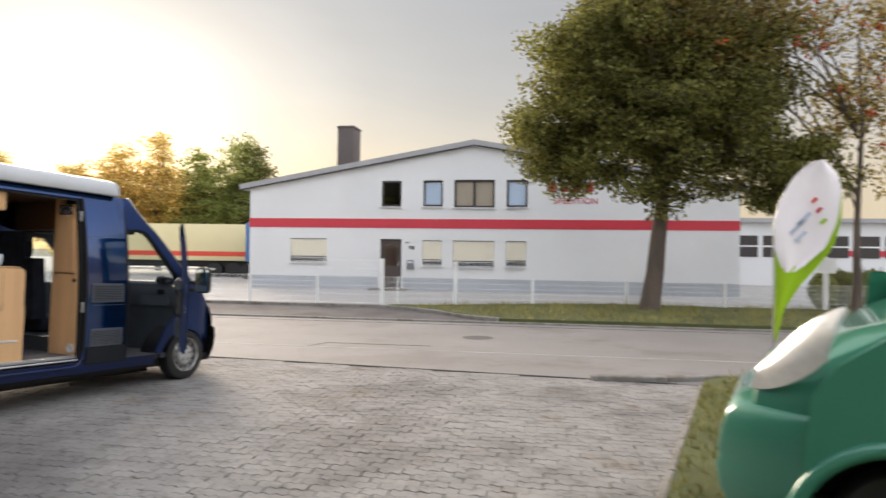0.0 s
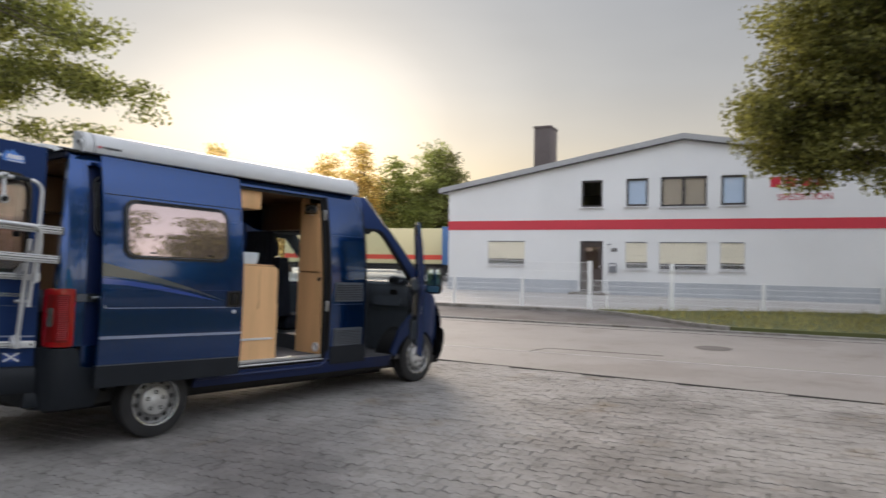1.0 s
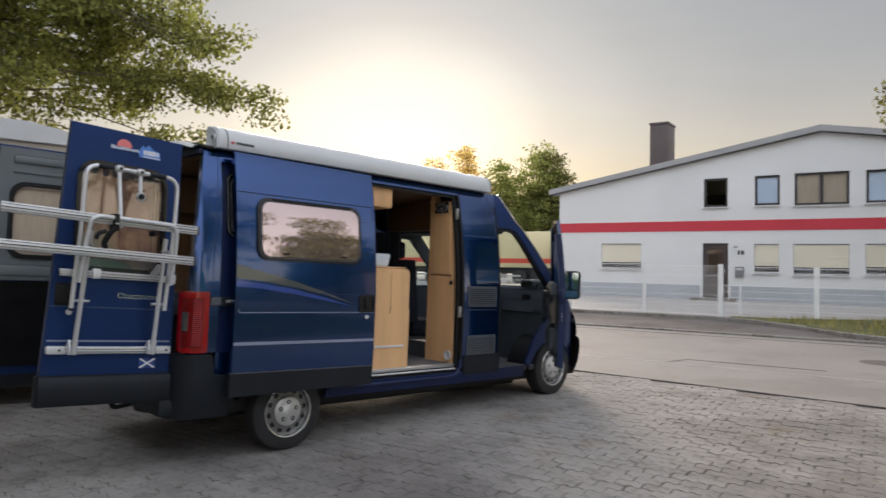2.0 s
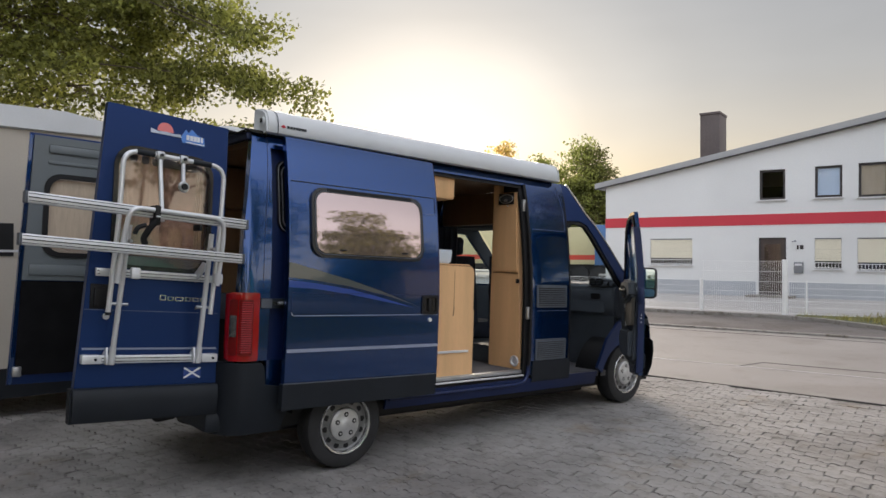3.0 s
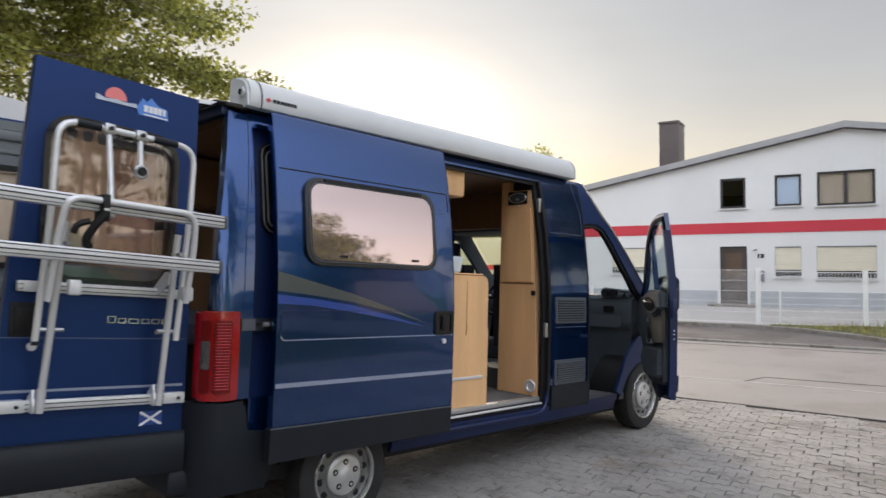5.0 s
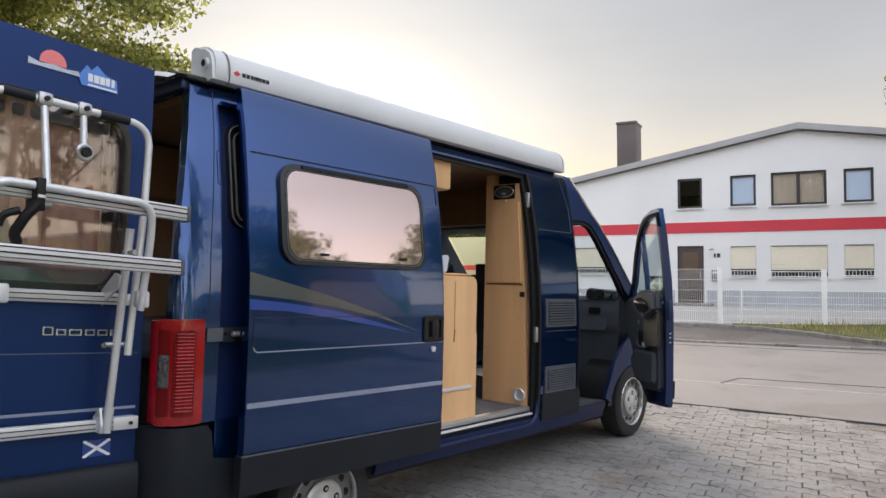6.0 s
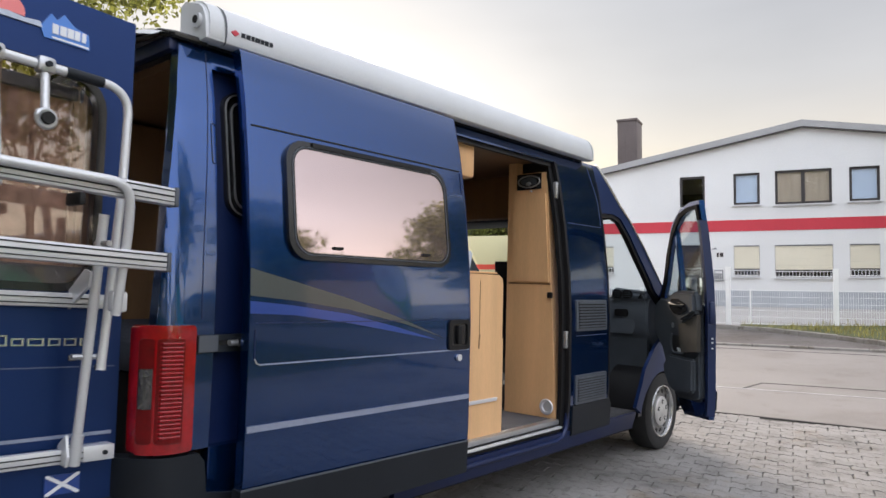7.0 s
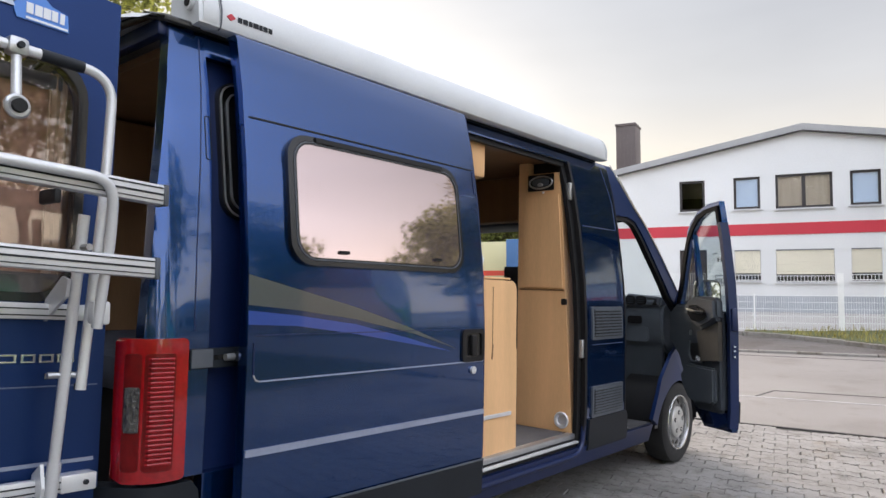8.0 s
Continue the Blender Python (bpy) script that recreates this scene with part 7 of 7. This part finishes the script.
# ---- green van at the lawn ----
GV = thing("green_van", "sea-green panel van with its nose at the lawn", "van", pose(0.32, 4.25, 0, 0, 0, -4))


def gside(x):
    """Half-plan of the nose: how far the near side lies back."""
    return 0.34 * max(0, (0.75 - x) / 0.75) ** 2.2


def gloft(rows, n=8, x_end=0.9):
    out = []
    for z, nose, length in rows:
        row = []
        for i in range(n + 1):
            t = i / n
            x = nose + (x_end - nose) * t ** 1.6
            row.append((x, gside(max(0.0, x - nose * 0.6)), z))
        row.append((length, 0.0, z))
        out.append(row)
    return out


def green_shell(rows_fn, name, material, label):
    full = []
    for row in rows_fn:
        full.append([(x, 1.95 - y, z) for x, y, z in reversed(row)] + row)
    bm = grid(full)
    return part(name, bm, material, GV, label, 60)


# bumper with a rounded ledge, wings round the wheel, bonnet and cab
green_shell(gloft([(0.26, 0.12, 0.51), (0.42, 0.03, 0.51), (0.55, 0.01, 0.51), (0.60, 0.03, 0.51), (0.64, 0.02, 0.51), (0.77, 0.04, 0.56), (0.85, 0.06, 0.60), (0.905, 0.11, 0.70), (0.935, 0.20, 0.8), (0.95, 0.40, 0.9)], x_end=0.5), "bumper", GREEN, "moulded green bumper with a rounded ledge")
wing_poly = [(0.44, 0.26)] + [(0.92 + 0.50 * math.cos(radians(a)), 0.32 + 0.49 * math.sin(radians(a))) for a in range(186, -7, -12)] + [(2.2, 0.28), (2.2, 1.30), (1.6, 1.55), (0.9, 1.42), (0.62, 1.22), (0.5, 1.04), (0.44, 0.40)]
for y0, y1 in ((0.0, 0.05), (1.9, 1.95)):
    bm = prism([(x, z) for x, z in wing_poly], "y", y0, y1)
    part("wing", bm, GREEN, GV, "green front wing", 0)
arch_lip = [(0.92 + 0.515 * math.cos(radians(a)), 0.004, 0.32 + 0.505 * math.sin(radians(a))) for a in range(200, -21, -10)]
part("arch_lip", tube(arch_lip, 0.045, seg=10), GREEN, GV, "raised wheel arch lip")
part("wheel_well", lathe([(0.50, 0.0), (0.50, 0.6), (0.0005, 0.6)], 28), BLACK, GV, m=Matrix.Translation((0.95, 0.02, 0.31)) @ Matrix.Rotation(radians(90), 4, "Z"))
part("wheel", lathe([(0.0005, 0.02), (0.2, 0.03), (0.22, 0.0), (0.32, 0.0), (0.34, 0.04), (0.34, 0.2), (0.0005, 0.2)], 32), RUBBER, GV, m=Matrix.Translation((0.95, 0.14, 0.34)) @ Matrix.Rotation(radians(90), 4, "Z"))
green_shell(gloft([(0.90, 0.20, 1.7), (1.00, 0.215, 1.7), (1.07, 0.25, 1.7), (1.14, 0.36, 1.7), (1.22, 0.56, 1.75), (1.33, 0.75, 1.8), (1.46, 0.94, 1.9), (1.60, 1.20, 2.0), (1.68, 1.40, 2.0)]), "bonnet", GREEN, "steep green bonnet")
hl = []
for s in range(7):
    t = s / 6
    x = 0.215 + 0.36 * t
    z0, z1 = 1.03 + 0.22 * t * t, 1.18 + 0.50 * t - 0.17 * t * t
    y = gside(max(0, x - 0.22)) * 1.0 - 0.05
    hl.append([(x, y, z0), (x + 0.02, y - 0.035, z0 * 0.65 + z1 * 0.35), (x + 0.05, y - 0.03, z0 * 0.3 + z1 * 0.7), (x + 0.09, y + 0.02, z1)])
bm = grid(hl)
bmesh.ops.solidify(bm, geom=bm.faces[:], thickness=0.03)
part("headlamp", bm, LAMP_WHITE, GV, "large clear swept headlamp")
part("cab_side", prism([(1.2, 1.5), (2.2, 1.3), (5.3, 1.3), (5.3, 2.4), (2.3, 2.4)], "y", 0.02, 1.93), GREEN, GV, "green cab and load body", 0)
part("load_side", box(2.2, 5.3, 0.01, 1.94, 0.4, 1.31), GREEN, GV, "green lower body", 0)
part("underbody", box(0.5, 5.2, 0.5, 1.5, 0.22, 0.4), BLACK, GV, smooth=0)
for x in (1.06, 4.4):
    for y in (1.72, 0.06) if x > 2 else (1.72,):
        part("wheel", lathe([(0.0005, 0.02), (0.34, 0.02), (0.34, 0.2), (0.0005, 0.2)], 28), RUBBER, GV, m=Matrix.Translation((x, y, 0.34)) @ Matrix.Rotation(radians(90), 4, "Z"))

# ---- feather flag ----
FF = thing("feather_flag", "lime and white feather flag on a bent pole", "flag", Matrix.Translation((1.03, 11.9, 0.05)))
pole = [(0.01, 0, -0.1), (0.0, 0, 0.5), (0.0, 0, 1.2), (-0.02, 0, 1.9), (0.0, 0, 2.3), (0.08, 0, 2.6), (0.24, 0, 2.93), (0.42, 0, 3.13), (0.6, 0, 3.21)]
part("pole", tube(pole, 0.014, seg=8, r_end=0.006), ALUDARK, FF, "thin bent pole")


LEFT_E = [(0.45, 0.0), (1.2, 0.02), (1.9, 0.0), (2.3, 0.0), (2.6, 0.08), (2.92, 0.24), (3.1, 0.40), (3.2, 0.56)]
RIGHT_E = [(0.45, 0.05), (0.9, 0.14), (1.3, 0.36), (1.6, 0.60), (1.9, 0.80), (2.3, 0.90), (2.7, 0.90), (3.0, 0.84), (3.2, 0.66)]
rows = []
for i in range(23):
    z = 0.45 + 2.75 * i / 22
    a, b = lerp_table(LEFT_E, z), lerp_table(RIGHT_E, z)
    rows.append([(a + (b - a) * k / 8, 0.04 * math.sin(k * 0.8 + z * 2), z) for k in range(9)])
bm = grid(rows)
bmesh.ops.solidify(bm, geom=bm.faces[:], thickness=0.003)
sail = part("sail", bm, FLAG_LIME, FF, "lime green flag cloth")
rows = []
for i in range(15):
    z = 1.50 + 1.705 * i / 14
    a, b = lerp_table(LEFT_E, z) - 0.004, lerp_table(RIGHT_E, z) + 0.006 - 0.12 * min(1, max(0, (2.8 - z)))
    mid_, half_ = (a + b) / 2, (b - a) / 2 * min(1, 0.3 + 0.7 * math.sqrt(i / 3))
    rows.append([(mid_ + half_ * (k / 4 - 1), 0.04 * math.sin(k * 0.8 + z * 2) - 0.032, z) for k in range(9)])
bm = grid(rows)
bmesh.ops.solidify(bm, geom=bm.faces[:], thickness=0.003)
part("white_field", bm, FLAG_WHITE, sail, "white printed field")
for (x, z, w, m_) in ((0.32, 2.2, 0.3, CLOUD_DECAL), (0.40, 2.32, 0.26, CLOUD_DECAL), (0.36, 2.05, 0.2, CLOUD_DECAL), (0.60, 2.45, 0.1, WALL_RED), (0.66, 2.28, 0.1, FLAG_LIME), (0.54, 2.6, 0.09, TRAILER_RED)):
    bm = box(-w / 2, w / 2, -0.06, -0.054, -0.025, 0.025)
    part("print_bar", bm, m_, sail, "", 0, m=pose(x, 0, z, 0, -48, 0))

# ---- paving, laid last ----
AREA_X, AREA_Y = (-17.0, 0.07), (-4.5, 10.6)
base_sheet = tagged(part("forecourt", box(-60, 0.0, -40, 10.32, -0.3, -0.014), JOINT, smooth=0), "paved grey forecourt of interlocking concrete stones", "paving", kind="structure")
LX, LY, GAP, AMP = 0.205, 0.125, 0.0024, 0.034


def wave(t):
    return 0.5 * AMP * math.sin(4 * math.pi * t / LX)


steps = [-0.5, -0.44, -0.31, -0.25, -0.19, -0.06, 0.0, 0.06, 0.19, 0.25, 0.31, 0.44, 0.5]
outline = []
for s_ in steps:
    t = s_ * (LX - 2 * GAP)
    outline.append((t, -LY / 2 + GAP + wave(t)))
for s_ in steps[::-1]:
    t = s_ * (LX - 2 * GAP)
    outline.append((t, LY / 2 - GAP + wave(t)))
inner = [(x * 0.96, y * 0.95 if abs(y) > 0.01 else y) for x, y in outline]
NP = len(outline)
one_v = [(x, y, -0.013) for x, y in outline] + [(x, y, -0.004) for x, y in outline] + [(x, y, 0.0) for x, y in inner]
one_f = []
for r_ in (0, NP):
    one_f += [(r_ + i, r_ + (i + 1) % NP, r_ + NP + (i + 1) % NP, r_ + NP + i) for i in range(NP)]
one_f.append(tuple(range(2 * NP, 3 * NP)))
me_one = bpy.data.meshes.new("paver")
me_one.from_pydata(one_v, [], one_f)
me_one.materials.append(PAVER_ONE)
rnd = random.Random(77)
rest_v, rest_f, singles = [], [], 0
ca, sa = math.cos(THETA), math.sin(THETA)
for j in range(-80, 130):
    for i in range(-110, 110):
        u, v = (i + 0.5 * (j % 2)) * LX, j * LY
        x, y = u * ca - v * sa, u * sa + v * ca
        if not (AREA_X[0] < x < AREA_X[1] and AREA_Y[0] < y < AREA_Y[1]) or v > near_edge(u) - 0.07:
            continue
        u, v = u + rnd.uniform(-0.006, 0.006), v + rnd.uniform(-0.0035, 0.0035)
        x, y = u * ca - v * sa, u * sa + v * ca
        dz, tilt_x, tilt_y = rnd.uniform(-0.003, 0.003), rnd.uniform(-0.012, 0.012), rnd.uniform(-0.014, 0.014)
        if -5.2 < x < -3.0 and 4.3 < y < 7.6 and singles < 300:
            ob = new("paver", me_one)
            ob.parent = base_sheet
            ob.matrix_basis = Matrix.Translation((x, y, dz)) @ Matrix.Rotation(THETA, 4, "Z") @ Matrix.Rotation(tilt_x, 4, "X") @ Matrix.Rotation(tilt_y, 4, "Y")
            singles += 1
            continue
        k = len(rest_v)
        for px_, py_, pz_ in one_v:
            rest_v.append((x + px_ * ca - py_ * sa, y + px_ * sa + py_ * ca, pz_ + dz + py_ * tilt_x - px_ * tilt_y))
        rest_f += [tuple(k + q for q in f_) for f_ in one_f]
me = bpy.data.meshes.new("paving_stones")
me.from_pydata(rest_v, [], rest_f)
me.materials.append(PAVER)
rest = new("paving_stones", me)
rest.parent = base_sheet
rest["kind"] = "stuff"
rest["label"] = "weathered grey interlocking paving stones"
